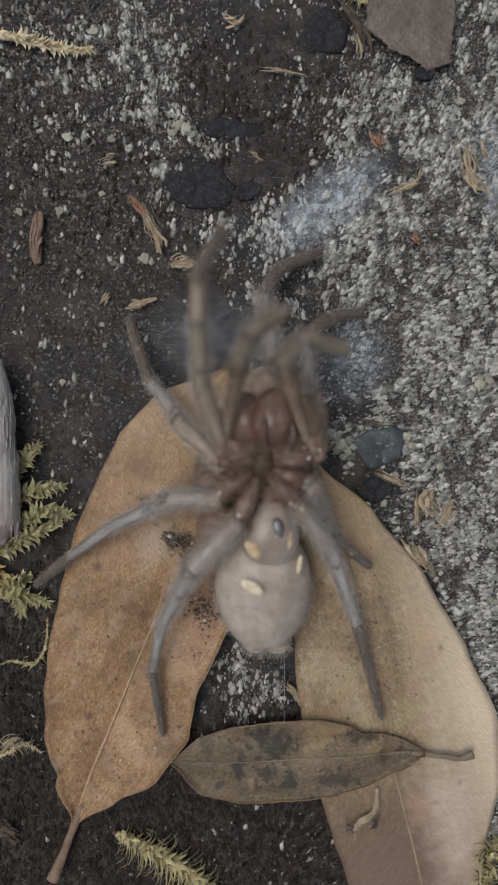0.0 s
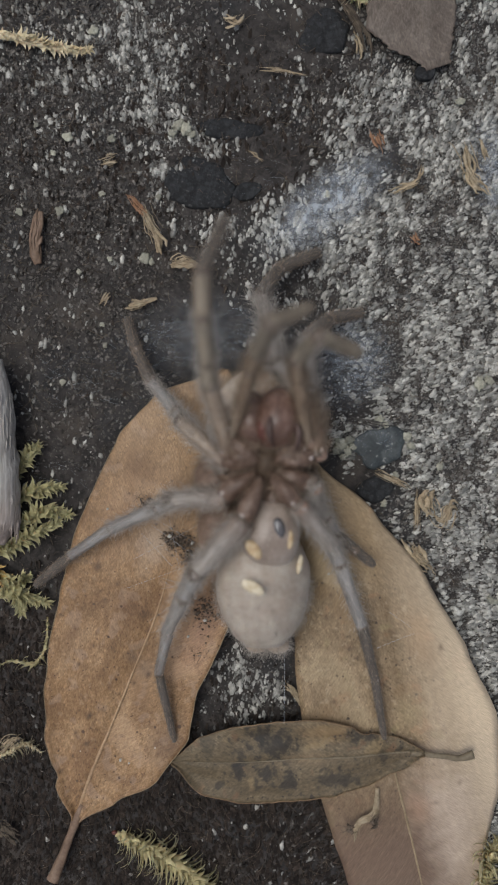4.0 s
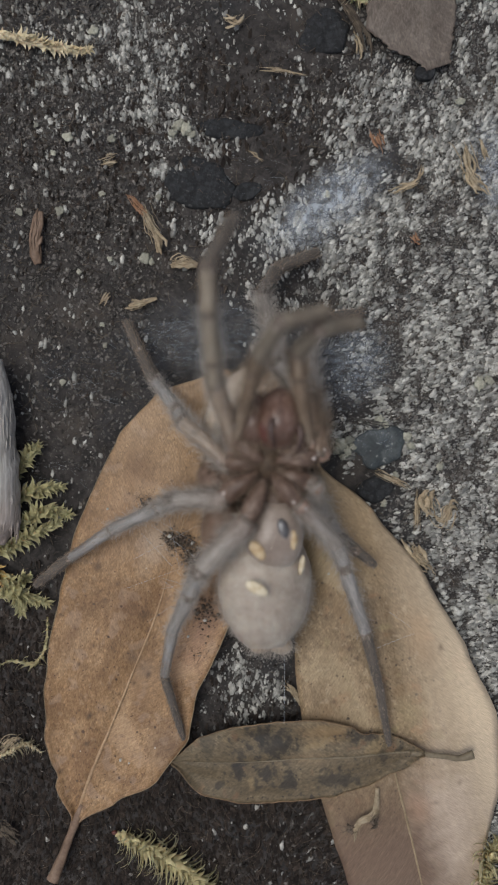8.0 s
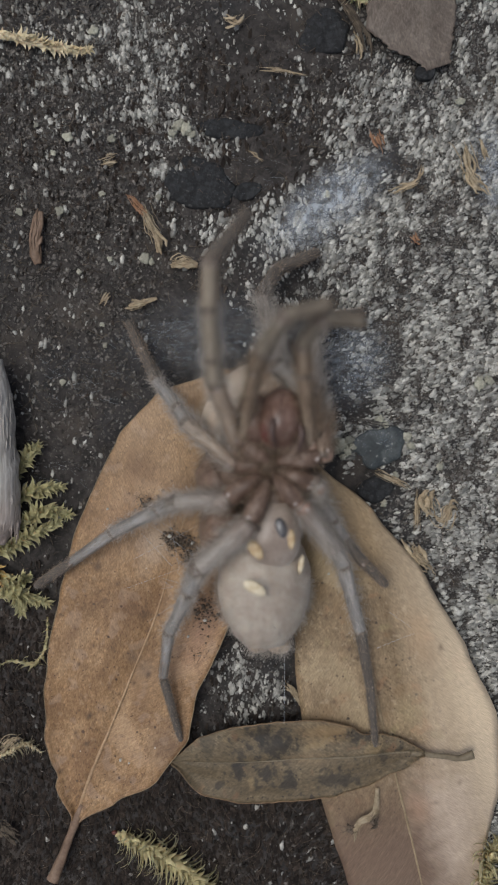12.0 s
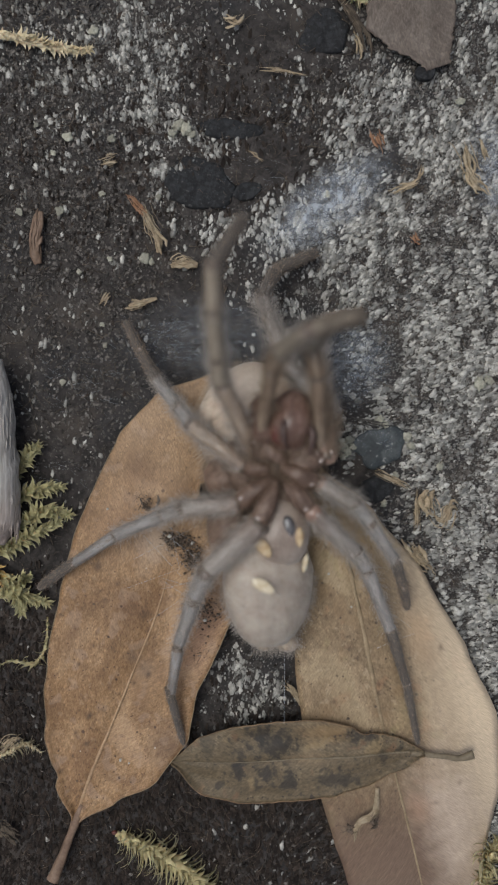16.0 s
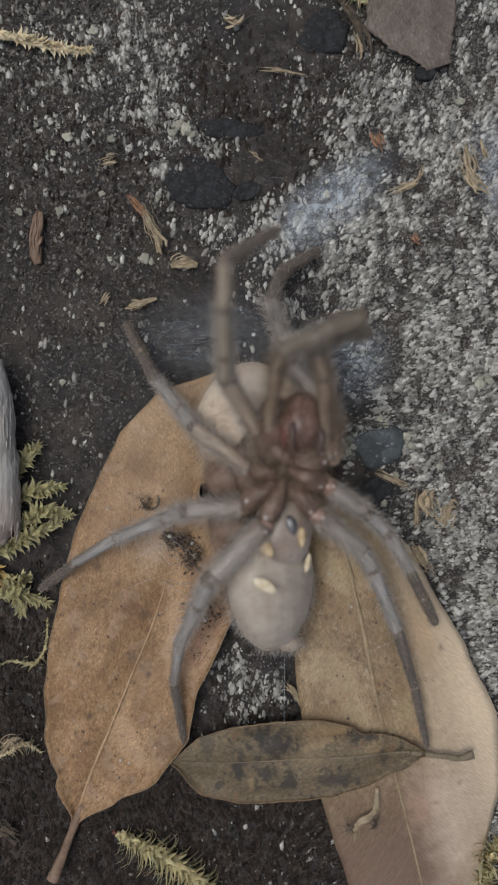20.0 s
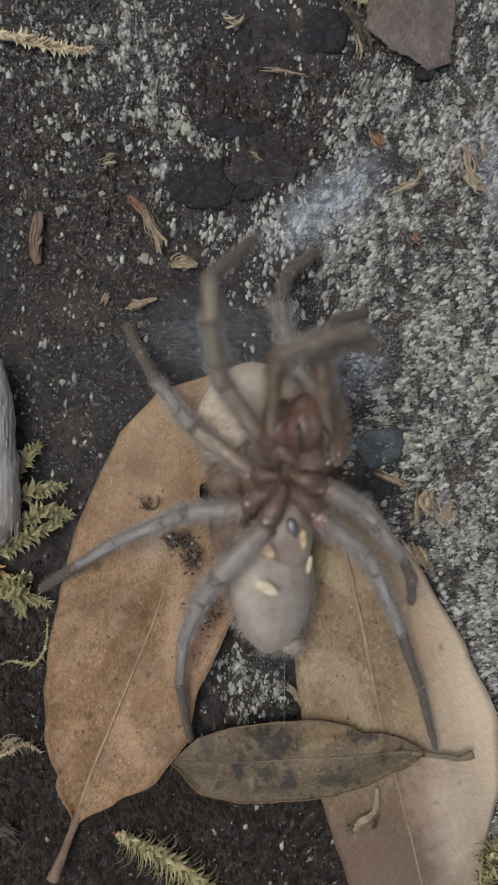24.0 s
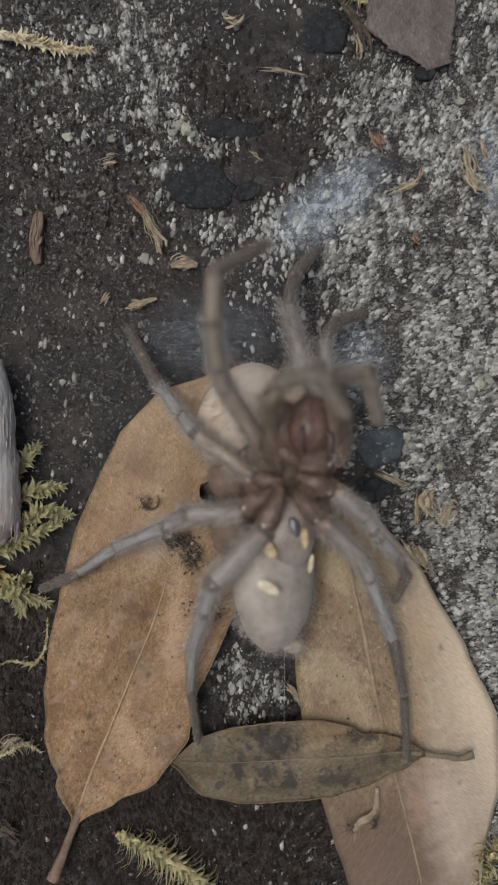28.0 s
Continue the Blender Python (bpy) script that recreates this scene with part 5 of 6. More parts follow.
bend("leg_left_front", 0, (-2.92, -1.14, 12), (-5.49, 6.22, 19), (-5.57, 8.67, 21), (-5.63, 13.23, 25), (-5.37, 18.05, 27), (-3.28, 22.63, 25))
bend("leg_left_front", 1.5, (-2.78, -1.14, 12), (-4.70, 6.09, 19), (-5.11, 8.67, 21), (-5.50, 13.60, 25), (-5.37, 18.05, 27), (-3.34, 22.93, 25))
bend("leg_left_front", 2.2, (-2.71, -1.14, 12), (-4.70, 6.22, 19), (-5.05, 8.80, 21), (-5.44, 13.72, 25), (-5.31, 18.17, 27), (-3.40, 23.55, 25))
bend("leg_left_front", 3, (-2.57, -1.14, 12), (-4.83, 6.88, 19), (-4.92, 9.32, 21), (-5.32, 13.85, 25), (-5.19, 18.65, 27), (-2.84, 24.36, 25))
bend("leg_left_front", 5.5, (-2.21, -1.14, 12), (-4.37, 6.22, 19), (-4.60, 9.00, 21), (-4.88, 13.85, 25), (-4.77, 18.05, 27), (-2.84, 23.43, 25))
bend("leg_left_front", 8.5, (-1.50, -0.78, 12), (-3.90, 6.88, 19), (-4.08, 9.32, 21), (-4.39, 14.47, 25), (-4.41, 18.95, 27), (-1.61, 24.67, 25))
bend("leg_left_front", 11.5, (-1.21, -0.78, 12), (-3.90, 6.88, 19), (-4.21, 9.64, 21), (-4.39, 14.77, 25), (-4.17, 19.14, 27), (-0.56, 24.73, 25))
bend("leg_left_front", 12.5, (-1.14, -0.78, 12), (-4.04, 6.88, 19), (-4.27, 9.97, 21), (-4.39, 15.08, 25), (-4.17, 19.56, 27), (-0.06, 25.28, 25))
bend("leg_left_front", 14.5, (-0.78, -0.78, 12), (-3.90, 6.22, 19), (-4.08, 9.32, 21), (-4.27, 14.16, 25), (-4.17, 18.65, 27), (-0.68, 23.74, 25))
bend("leg_left_front", 15, (-0.29, -0.64, 12), (-3.57, 6.55, 19), (-3.88, 9.51, 21), (-4.02, 14.59, 25), (-3.98, 19.26, 27), (-0.06, 24.23, 25))
bend("leg_left_front", 15.5, (0.29, -0.57, 12), (-3.38, 6.88, 19), (-3.75, 9.58, 21), (-3.96, 14.59, 25), (-3.92, 19.07, 27), (-0.43, 24.36, 25))
bend("leg_left_front", 16, (0.50, -0.57, 12), (-3.31, 7.02, 19), (-3.69, 9.71, 21), (-3.96, 14.71, 25), (-3.92, 18.83, 27), (-0.80, 24.48, 25))
bend("leg_left_front", 17, (1.00, -0.43, 12), (-3.04, 7.54, 19), (-3.43, 9.97, 21), (-3.65, 14.77, 25), (-3.50, 19.86, 27), (1.48, 24.79, 25))
bend("leg_left_front", 19, (1.50, -0.29, 12), (-3.04, 7.21, 19), (-3.43, 9.64, 21), (-3.77, 13.85, 25), (-3.68, 18.47, 27), (1.79, 23.43, 25))
bend("leg_left_front", 20, (2.07, -0.07, 12), (-2.71, 7.54, 19), (-2.85, 9.97, 21), (-2.84, 14.77, 25), (-2.47, 19.56, 27), (3.03, 23.24, 25))
bend("leg_left_front", 21, (2.07, -0.21, 12), (-2.58, 7.21, 19), (-2.85, 9.64, 21), (-2.72, 14.16, 25), (-2.47, 19.07, 27), (3.34, 22.87, 25))
bend("leg_left_front", 23.5, (2.07, -0.07, 12), (-3.04, 6.88, 19), (-3.82, 9.32, 21), (-4.08, 13.23, 25), (-4.10, 17.75, 27), (0.87, 22.50, 25))
bend("leg_left_front", 25, (1.92, -0.07, 12), (-3.04, 6.55, 19), (-3.82, 9.00, 21), (-4.20, 13.23, 25), (-4.29, 17.57, 27), (1.17, 22.93, 25))
bend("leg_left_front", 26, (1.71, -0.07, 12), (-3.04, 6.22, 19), (-3.95, 8.67, 21), (-4.39, 13.23, 25), (-4.89, 17.75, 27), (0.87, 23.24, 25))
bend("leg_left_front", 26.5, (1.92, -0.29, 12), (-2.85, 6.55, 19), (-3.75, 9.00, 21), (-4.20, 13.23, 25), (-3.98, 17.75, 27), (1.30, 22.50, 25))
bend("leg_left_front", 27, (1.92, -0.43, 12), (-3.04, 6.22, 19), (-4.08, 8.80, 21), (-4.82, 13.23, 25), (-4.59, 17.63, 27), (0.87, 22.38, 25))
bend("leg_left_front", 27.5, (1.78, -0.43, 12), (-3.18, 6.22, 19), (-4.21, 9.00, 21), (-5.13, 13.54, 25), (-5.37, 17.93, 27), (0.68, 22.50, 25))
bend("leg_left_front", 28, (1.71, -0.43, 12), (-2.71, 6.22, 19), (-3.62, 8.67, 21), (-4.08, 13.23, 25), (-3.68, 18.35, 27), (2.10, 21.88, 25))
bend("leg_left_second", 0, (-4.20, -2.00, 11), (-8.07, 1.75, 10), (-9.67, 3.99, 8.5), (-13.38, 8.28, 5.5), (-15.11, 12.64, 4), (-16.73, 17.44, 2))
bend("leg_left_second", 5.5, (-3.50, -2.10, 11), (-7.71, 1.96, 10), (-9.52, 4.21, 8.5), (-13.15, 8.44, 5.5), (-15.26, 12.64, 4), (-16.97, 17.12, 2))
bend("leg_left_second", 8.5, (-3.00, -2.30, 11), (-7.71, 2.11, 10), (-9.45, 4.43, 8.5), (-12.69, 8.51, 5.5), (-14.80, 12.64, 4), (-16.89, 16.73, 2))
bend("leg_left_second", 17, (-0.40, -3.10, 11), (-7.35, 2.33, 10), (-9.15, 4.58, 8.5), (-12.54, 8.51, 5.5), (-14.88, 12.57, 4), (-17.04, 16.57, 2))
bend("leg_left_second", 28, (0.70, -4.50, 11), (-6.98, 1.31, 10), (-8.71, 3.47, 8.5), (-12.24, 7.75, 5.5), (-14.65, 11.95, 4), (-16.81, 16.02, 2))
bend("leg_left_third", 0, (-4.20, -7.00, 12), (-10.20, -7.31, 10.5), (-12.50, -8.48, 9.5), (-18.43, -11.31, 7), (-24.13, -15.35, 5), (-29.40, -19.62, 2.5))
bend("leg_left_third", 5.5, (-3.70, -7.00, 12), (-9.48, -7.31, 10.5), (-11.77, -8.48, 9.5), (-18.43, -11.54, 7), (-24.13, -15.35, 5), (-29.40, -19.62, 2.5))
bend("leg_left_third", 12.5, (-2.90, -7.30, 12), (-9.48, -7.67, 10.5), (-11.77, -8.84, 9.5), (-18.05, -12.06, 7), (-24.13, -16.34, 5), (-29.01, -19.62, 2.5))
bend("leg_left_third", 17, (-1.20, -7.80, 12), (-8.76, -8.61, 10.5), (-11.04, -9.57, 9.5), (-17.68, -12.43, 7), (-23.75, -16.34, 5), (-28.61, -19.86, 2.5))
bend("leg_left_third", 23.5, (-0.70, -8.30, 12), (-8.39, -8.97, 10.5), (-11.04, -10.23, 9.5), (-17.68, -13.18, 7), (-23.75, -16.88, 5), (-28.38, -20.01, 2.5))
bend("leg_left_third", 28, (-1.10, -8.90, 12), (-8.03, -9.12, 10.5), (-11.04, -11.04, 9.5), (-17.68, -13.93, 7), (-23.75, -18.02, 5), (-28.07, -20.01, 2.5))
bend("leg_left_rear", 0, (-1.30, -9.90, 14), (-7.52, -16.38, 12.5), (-8.90, -19.25, 10.5), (-11.63, -24.30, 7.5), (-13.06, -31.00, 5), (-11.96, -40.34, 2.5))
bend("leg_left_rear", 3, (-1.00, -9.90, 14), (-6.81, -16.38, 12.5), (-8.61, -19.97, 10.5), (-10.88, -25.05, 7.5), (-12.45, -31.77, 5), (-10.79, -41.91, 2.5))
bend("leg_left_rear", 5.5, (-0.80, -9.90, 14), (-6.81, -16.73, 12.5), (-8.39, -20.33, 10.5), (-10.51, -24.30, 7.5), (-11.91, -30.24, 5), (-9.62, -41.12, 2.5))
bend("leg_left_rear", 8.5, (-0.40, -10.10, 14), (-6.10, -16.03, 12.5), (-7.67, -19.61, 10.5), (-10.14, -25.05, 7.5), (-11.38, -31.77, 5), (-9.07, -40.97, 2.5))
bend("leg_left_rear", 12.5, (0.00, -10.20, 14), (-6.45, -16.03, 12.5), (-7.67, -19.25, 10.5), (-10.51, -25.05, 7.5), (-11.53, -31.77, 5), (-9.46, -41.12, 2.5))
bend("leg_left_rear", 14.5, (0.60, -10.20, 14), (-5.74, -16.03, 12.5), (-7.31, -19.97, 10.5), (-9.77, -25.79, 7.5), (-10.77, -32.53, 5), (-9.07, -41.12, 2.5))
bend("leg_left_rear", 17, (1.30, -10.30, 14), (-5.39, -16.73, 12.5), (-6.95, -20.33, 10.5), (-9.17, -27.28, 7.5), (-10.54, -34.82, 5), (-9.30, -41.12, 2.5))
bend("leg_left_rear", 20, (2.00, -10.10, 14), (-5.03, -17.44, 12.5), (-6.59, -21.06, 10.5), (-9.17, -26.54, 7.5), (-10.16, -32.53, 5), (-9.07, -41.12, 2.5))
bend("leg_left_rear", 23.5, (2.00, -10.60, 14), (-4.33, -17.44, 12.5), (-6.22, -20.33, 10.5), (-8.65, -25.79, 7.5), (-9.39, -32.53, 5), (-8.29, -40.73, 2.5))
bend("leg_left_rear", 26, (1.90, -10.80, 14), (-3.97, -16.73, 12.5), (-6.22, -20.70, 10.5), (-8.65, -26.54, 7.5), (-9.62, -32.53, 5), (-8.68, -41.12, 2.5))
bend("leg_left_rear", 28, (1.75, -11.10, 14), (-4.68, -17.80, 12.5), (-5.86, -22.14, 10.5), (-7.53, -27.28, 7.5), (-7.94, -33.29, 5), (-7.11, -41.12, 2.5))
bend("leg_right_front", 0, (7.62, 1.20, 12.5), (6.78, 5.65, 13), (3.38, 10.01, 11), (1.81, 19.50, 6.5), (4.16, 23.82, 4), (9.74, 26.47, 2))
bend("leg_right_front", 5.5, (7.97, 1.20, 12.5), (7.13, 5.65, 13), (3.67, 10.01, 11), (1.58, 19.50, 6.5), (4.16, 23.82, 4), (9.58, 26.47, 2))
bend("leg_right_front", 8.5, (8.18, 1.20, 12.5), (7.34, 5.65, 13), (3.67, 10.01, 11), (1.66, 19.50, 6.5), (3.93, 23.82, 4), (9.50, 26.47, 2))
bend("leg_right_front", 12.5, (8.40, 1.20, 12.5), (7.48, 5.65, 13), (3.89, 9.79, 11), (1.66, 19.50, 6.5), (3.93, 23.67, 4), (9.50, 26.47, 2))
bend("leg_right_front", 17, (9.46, 0.85, 12.5), (8.89, 5.43, 13), (4.97, 10.01, 11), (1.81, 19.12, 6.5), (3.78, 23.44, 4), (9.50, 26.47, 2))
bend("leg_right_front", 20, (9.96, 0.71, 12.5), (9.46, 5.15, 13), (5.33, 9.79, 11), (2.94, 18.74, 6.5), (4.70, 23.44, 4), (9.35, 26.55, 2))
bend("leg_right_front", 23.5, (10.17, 0.56, 12.5), (9.74, 4.94, 13), (5.69, 9.65, 11), (3.69, 18.37, 6.5), (5.32, 23.28, 4), (9.11, 26.31, 2))
bend("leg_right_front", 26, (10.31, 0.42, 12.5), (10.16, 4.59, 13), (6.41, 9.29, 11), (4.82, 18.37, 6.5), (6.09, 22.82, 4), (9.11, 26.23, 2))
bend("leg_right_front", 28, (10.45, 0.28, 12.5), (10.45, 4.23, 13), (7.13, 8.93, 11), (5.19, 17.99, 6.5), (6.48, 23.28, 4), (9.11, 26.31, 2))
bend("leg_right_second", 0, (8.14, -1.41, 12.5), (7.91, 3.24, 12), (7.56, 6.84, 10), (7.83, 14.23, 6.5), (11.10, 17.11, 4), (15.63, 18.14, 2))
bend("leg_right_second", 8.5, (8.85, -1.41, 12.5), (8.62, 3.03, 12), (8.15, 6.69, 10), (8.20, 14.08, 6.5), (11.33, 16.96, 4), (15.63, 18.07, 2))
bend("leg_right_second", 17, (9.77, -1.76, 12.5), (10.05, 2.74, 12), (9.53, 6.69, 10), (9.33, 14.23, 6.5), (11.64, 16.81, 4), (15.63, 17.99, 2))
bend("leg_right_second", 23.5, (10.48, -1.97, 12.5), (10.76, 2.31, 12), (10.25, 6.47, 10), (9.71, 13.85, 6.5), (12.03, 16.73, 4), (15.63, 17.91, 2))
bend("leg_right_second", 28, (10.76, -2.12, 12.5), (11.33, 2.03, 12), (10.69, 6.11, 10), (9.94, 13.55, 6.5), (12.26, 16.65, 4), (15.63, 17.91, 2))
bend("leg_right_third", 0, (7.67, -5.52, 12), (8.31, -7.72, 9.8), (9.47, -9.62, 9), (11.04, -11.92, 8.2), (12.93, -13.83, 7.8), (16.03, -16.41, 7))
bend("leg_right_third", 5.5, (8.02, -5.52, 12), (8.68, -7.72, 9.8), (9.84, -9.62, 9), (11.40, -11.92, 8.2), (13.46, -13.68, 7.8), (16.41, -16.03, 7))
bend("leg_right_third", 8.5, (8.02, -5.52, 12), (8.82, -7.72, 9.8), (9.99, -9.62, 9), (11.55, -11.92, 8.2), (13.68, -13.83, 7.8), (16.55, -16.18, 7))
bend("leg_right_third", 11.5, (8.38, -5.52, 12), (9.25, -7.95, 9.8), (10.58, -9.85, 9), (12.29, -12.44, 8.2), (14.79, -15.31, 7.8), (18.06, -18.06, 7))
bend("leg_right_third", 12.5, (8.38, -5.52, 12), (9.39, -8.09, 9.8), (10.93, -9.99, 9), (12.88, -13.03, 8.2), (15.54, -16.42, 7.8), (18.28, -19.92, 7))
bend("leg_right_third", 14.5, (8.64, -5.11, 13), (12.16, -7.54, 12.3), (13.67, -9.74, 11.6), (17.20, -15.14, 9), (19.03, -18.43, 7), (20.57, -21.85, 5.7))
bend("leg_right_third", 16, (8.64, -5.11, 13), (13.38, -7.80, 11.6), (15.63, -10.51, 10.9), (19.03, -15.50, 9), (20.25, -18.69, 7.6), (21.04, -21.71, 6.3))
bend("leg_right_third", 17, (8.64, -5.11, 13), (14.07, -8.05, 10.3), (16.72, -11.02, 9.6), (20.18, -16.08, 7.6), (21.41, -19.68, 6.3), (22.45, -23.37, 5))
bend("leg_right_third", 19, (9.34, -5.32, 13), (15.01, -8.78, 10.3), (17.81, -11.75, 9.6), (20.92, -16.45, 7.6), (22.92, -20.06, 6.3), (24.89, -23.21, 5))
bend("leg_right_third", 20, (9.69, -5.46, 13), (15.15, -9.14, 10.3), (18.18, -12.12, 9.6), (21.14, -16.82, 7.6), (23.30, -20.81, 6.3), (25.28, -24.51, 5))
bend("leg_right_third", 21, (9.69, -5.60, 13), (14.79, -8.78, 10.3), (17.60, -11.75, 9.6), (20.62, -16.82, 7.6), (22.70, -21.19, 6.3), (24.51, -25.66, 5))
bend("leg_right_third", 23.5, (9.69, -5.81, 13), (14.33, -8.36, 10.9), (16.14, -10.51, 10.9), (19.77, -15.14, 9), (21.65, -18.43, 7), (22.31, -22.23, 5.7))
bend("leg_right_third", 26, (10.05, -6.17, 13), (14.96, -8.66, 11.6), (16.53, -10.45, 11.6), (18.93, -13.34, 10.3), (20.50, -16.09, 9), (19.30, -18.19, 8.3))
bend("leg_right_third", 27, (10.40, -6.17, 13), (14.96, -9.02, 11.6), (16.46, -10.95, 11.6), (18.93, -13.85, 10.3), (20.35, -16.68, 9), (18.78, -18.49, 8.3))
bend("leg_right_third", 28, (10.75, -6.17, 13), (14.96, -9.74, 11.6), (16.39, -11.88, 11.6), (19.05, -14.68, 9.6), (20.77, -17.57, 7.6), (19.40, -20.83, 7))
bend("leg_right_rear", 0, (5.87, -7.85, 14), (10.12, -13.17, 9.9), (11.32, -15.87, 9), (14.27, -23.98, 7.3), (15.91, -29.86, 6.3), (17.53, -35.97, 5.7))
bend("leg_right_rear", 3, (6.01, -7.85, 14), (10.48, -13.17, 9.9), (11.69, -15.87, 9), (14.86, -24.34, 7.3), (16.52, -30.99, 6.3), (17.99, -39.01, 5.7))
bend("leg_right_rear", 5.5, (6.22, -7.85, 14), (10.85, -13.17, 9.9), (12.05, -15.87, 9), (15.24, -25.09, 7.3), (17.11, -32.12, 6.3), (18.29, -39.76, 5.7))
bend("leg_right_rear", 8.5, (6.22, -7.71, 14), (11.21, -13.17, 9.9), (12.42, -16.24, 9), (15.61, -25.84, 7.3), (17.41, -32.88, 6.3), (18.74, -39.91, 5.7))
bend("leg_right_rear", 12.5, (6.56, -7.99, 14), (11.21, -13.89, 9.9), (12.42, -16.02, 9), (14.86, -25.09, 7.3), (16.14, -32.12, 6.3), (17.00, -40.67, 5.7))
bend("leg_right_rear", 14.5, (7.26, -8.55, 14), (12.88, -13.53, 9.9), (14.26, -15.87, 9), (17.85, -24.34, 7.3), (19.91, -31.37, 6.3), (21.55, -39.91, 5.7))
bend("leg_right_rear", 17, (7.96, -8.55, 14), (14.12, -14.62, 9.9), (15.73, -16.97, 9), (18.97, -25.09, 7.3), (21.41, -32.88, 6.3), (22.84, -39.91, 5.7))
bend("leg_right_rear", 20, (8.31, -8.90, 14), (14.48, -13.89, 9.9), (16.09, -16.61, 9), (19.72, -25.09, 7.3), (22.17, -32.88, 6.3), (23.83, -40.52, 5.7))
bend("leg_right_rear", 23.5, (8.66, -9.25, 14), (14.85, -14.26, 9.9), (16.46, -16.97, 9), (20.09, -25.09, 7.3), (22.92, -32.88, 6.3), (24.96, -41.05, 5.7))
bend("leg_right_rear", 26, (8.31, -9.25, 14), (14.85, -14.62, 9.9), (16.46, -17.34, 9), (20.09, -25.09, 7.3), (22.92, -32.88, 6.3), (24.96, -41.05, 5.7))
bend("leg_right_rear", 28, (9.01, -9.95, 14), (14.48, -14.99, 9.9), (15.73, -18.07, 9), (18.97, -25.84, 7.3), (20.67, -33.63, 6.3), (21.32, -43.71, 5.7))
bend("palp_left", 0, (-3.02, 0.53, 13.5), (-1.22, 8.29, 20), (-1.01, 9.11, 23), (0.54, 12.01, 27), (3.65, 14.28, 25))
bend("palp_left", 1.5, (-2.80, 0.48, 13.5), (-0.89, 8.25, 20), (-0.70, 9.11, 23), (1.45, 12.92, 27), (6.12, 14.59, 25))
bend("palp_left", 3, (-2.51, 0.42, 13.5), (0.09, 8.53, 20), (0.57, 10.38, 23), (2.35, 12.92, 27), (6.43, 14.47, 25))
bend("palp_left", 5.5, (-2.07, 0.34, 13.5), (0.51, 8.46, 20), (1.20, 9.74, 23), (2.35, 12.31, 27), (5.81, 14.59, 25))
bend("palp_left", 7, (-1.80, 0.28, 13.5), (0.56, 8.41, 20), (1.20, 9.74, 23), (2.96, 12.62, 27), (7.36, 14.59, 25))
bend("palp_left", 8.5, (-1.52, 0.23, 13.5), (0.62, 8.37, 20), (1.33, 9.74, 23), (3.56, 12.92, 27), (8.59, 14.47, 25))
bend("palp_left", 12.5, (-0.67, 0.09, 13.5), (0.76, 8.57, 20), (1.52, 10.38, 23), (3.86, 13.52, 27), (8.59, 15.08, 25))
bend("palp_left", 14.5, (0.44, 0.02, 13.5), (1.15, 8.19, 20), (1.83, 10.69, 23), (4.17, 13.52, 27), (9.83, 15.39, 25))
bend("palp_left", 15.5, (0.99, -0.02, 13.5), (2.37, 8.48, 20), (3.10, 10.06, 23), (5.98, 12.31, 27), (11.81, 14.34, 25))
bend("palp_left", 17, (1.89, -0.07, 13.5), (3.21, 8.77, 20), (4.05, 10.38, 23), (6.88, 11.71, 27), (12.30, 13.85, 25))
bend("palp_left", 20, (2.25, -0.07, 13.5), (3.21, 8.77, 20), (4.05, 10.38, 23), (7.79, 11.71, 27), (12.30, 13.54, 25))
bend("palp_left", 21, (2.39, -0.07, 13.5), (3.34, 8.44, 20), (3.92, 9.74, 23), (7.49, 11.23, 27), (12.80, 11.37, 25))
bend("palp_left", 23.5, (2.74, -0.07, 13.5), (2.88, 8.12, 20), (3.73, 10.06, 23), (7.79, 11.11, 27), (12.61, 12.61, 25))
bend("palp_left", 25, (2.81, -0.07, 13.5), (3.21, 8.12, 20), (4.05, 9.43, 23), (8.09, 10.81, 27), (12.92, 10.26, 25))
bend("palp_left", 26, (2.88, -0.07, 13.5), (2.55, 6.81, 20), (3.73, 8.48, 23), (8.99, 8.99, 27), (12.92, 6.74, 25))
bend("palp_left", 26.5, (2.95, -0.07, 13.5), (2.09, 4.52, 20), (3.73, 7.53, 23), (7.18, 8.69, 27), (12.30, 8.28, 25))
bend("palp_left", 27, (2.95, -0.07, 13.5), (2.23, 4.52, 20), (3.73, 7.21, 23), (8.09, 7.79, 27), (11.68, 1.79, 25))
bend("palp_left", 27.5, (3.02, -0.07, 13.5), (2.29, 4.71, 20), (3.73, 7.34, 23), (7.79, 7.79, 27), (11.37, 3.65, 25))
bend("palp_left", 28, (3.09, -0.07, 13.5), (2.36, 4.52, 20), (3.73, 6.90, 23), (7.49, 7.49, 27), (10.57, 2.72, 25))
bend("palp_right", 0, (7.28, -0.13, 13), (4.62, 7.63, 18), (3.86, 9.10, 20), (6.26, 11.96, 23), (11.19, 10.73, 20))
bend("palp_right", 1.5, (7.26, -0.19, 13), (4.75, 7.76, 18), (4.19, 9.29, 20), (6.90, 11.77, 23), (11.59, 10.21, 20))
bend("palp_right", 3, (7.31, -0.25, 13), (5.62, 7.63, 18), (5.17, 9.43, 20), (7.85, 12.27, 23), (12.70, 10.41, 20))
bend("palp_right", 5.5, (7.38, -0.36, 13), (5.95, 7.63, 18), (5.50, 9.43, 20), (7.85, 11.64, 23), (12.37, 11.39, 20))
bend("palp_right", 7, (7.43, -0.42, 13), (5.95, 7.63, 18), (5.50, 9.75, 20), (7.85, 12.27, 23), (12.70, 13.68, 20))
bend("palp_right", 8.5, (7.48, -0.48, 13), (5.95, 7.63, 18), (5.50, 10.73, 20), (7.85, 12.91, 23), (13.03, 14.01, 20))
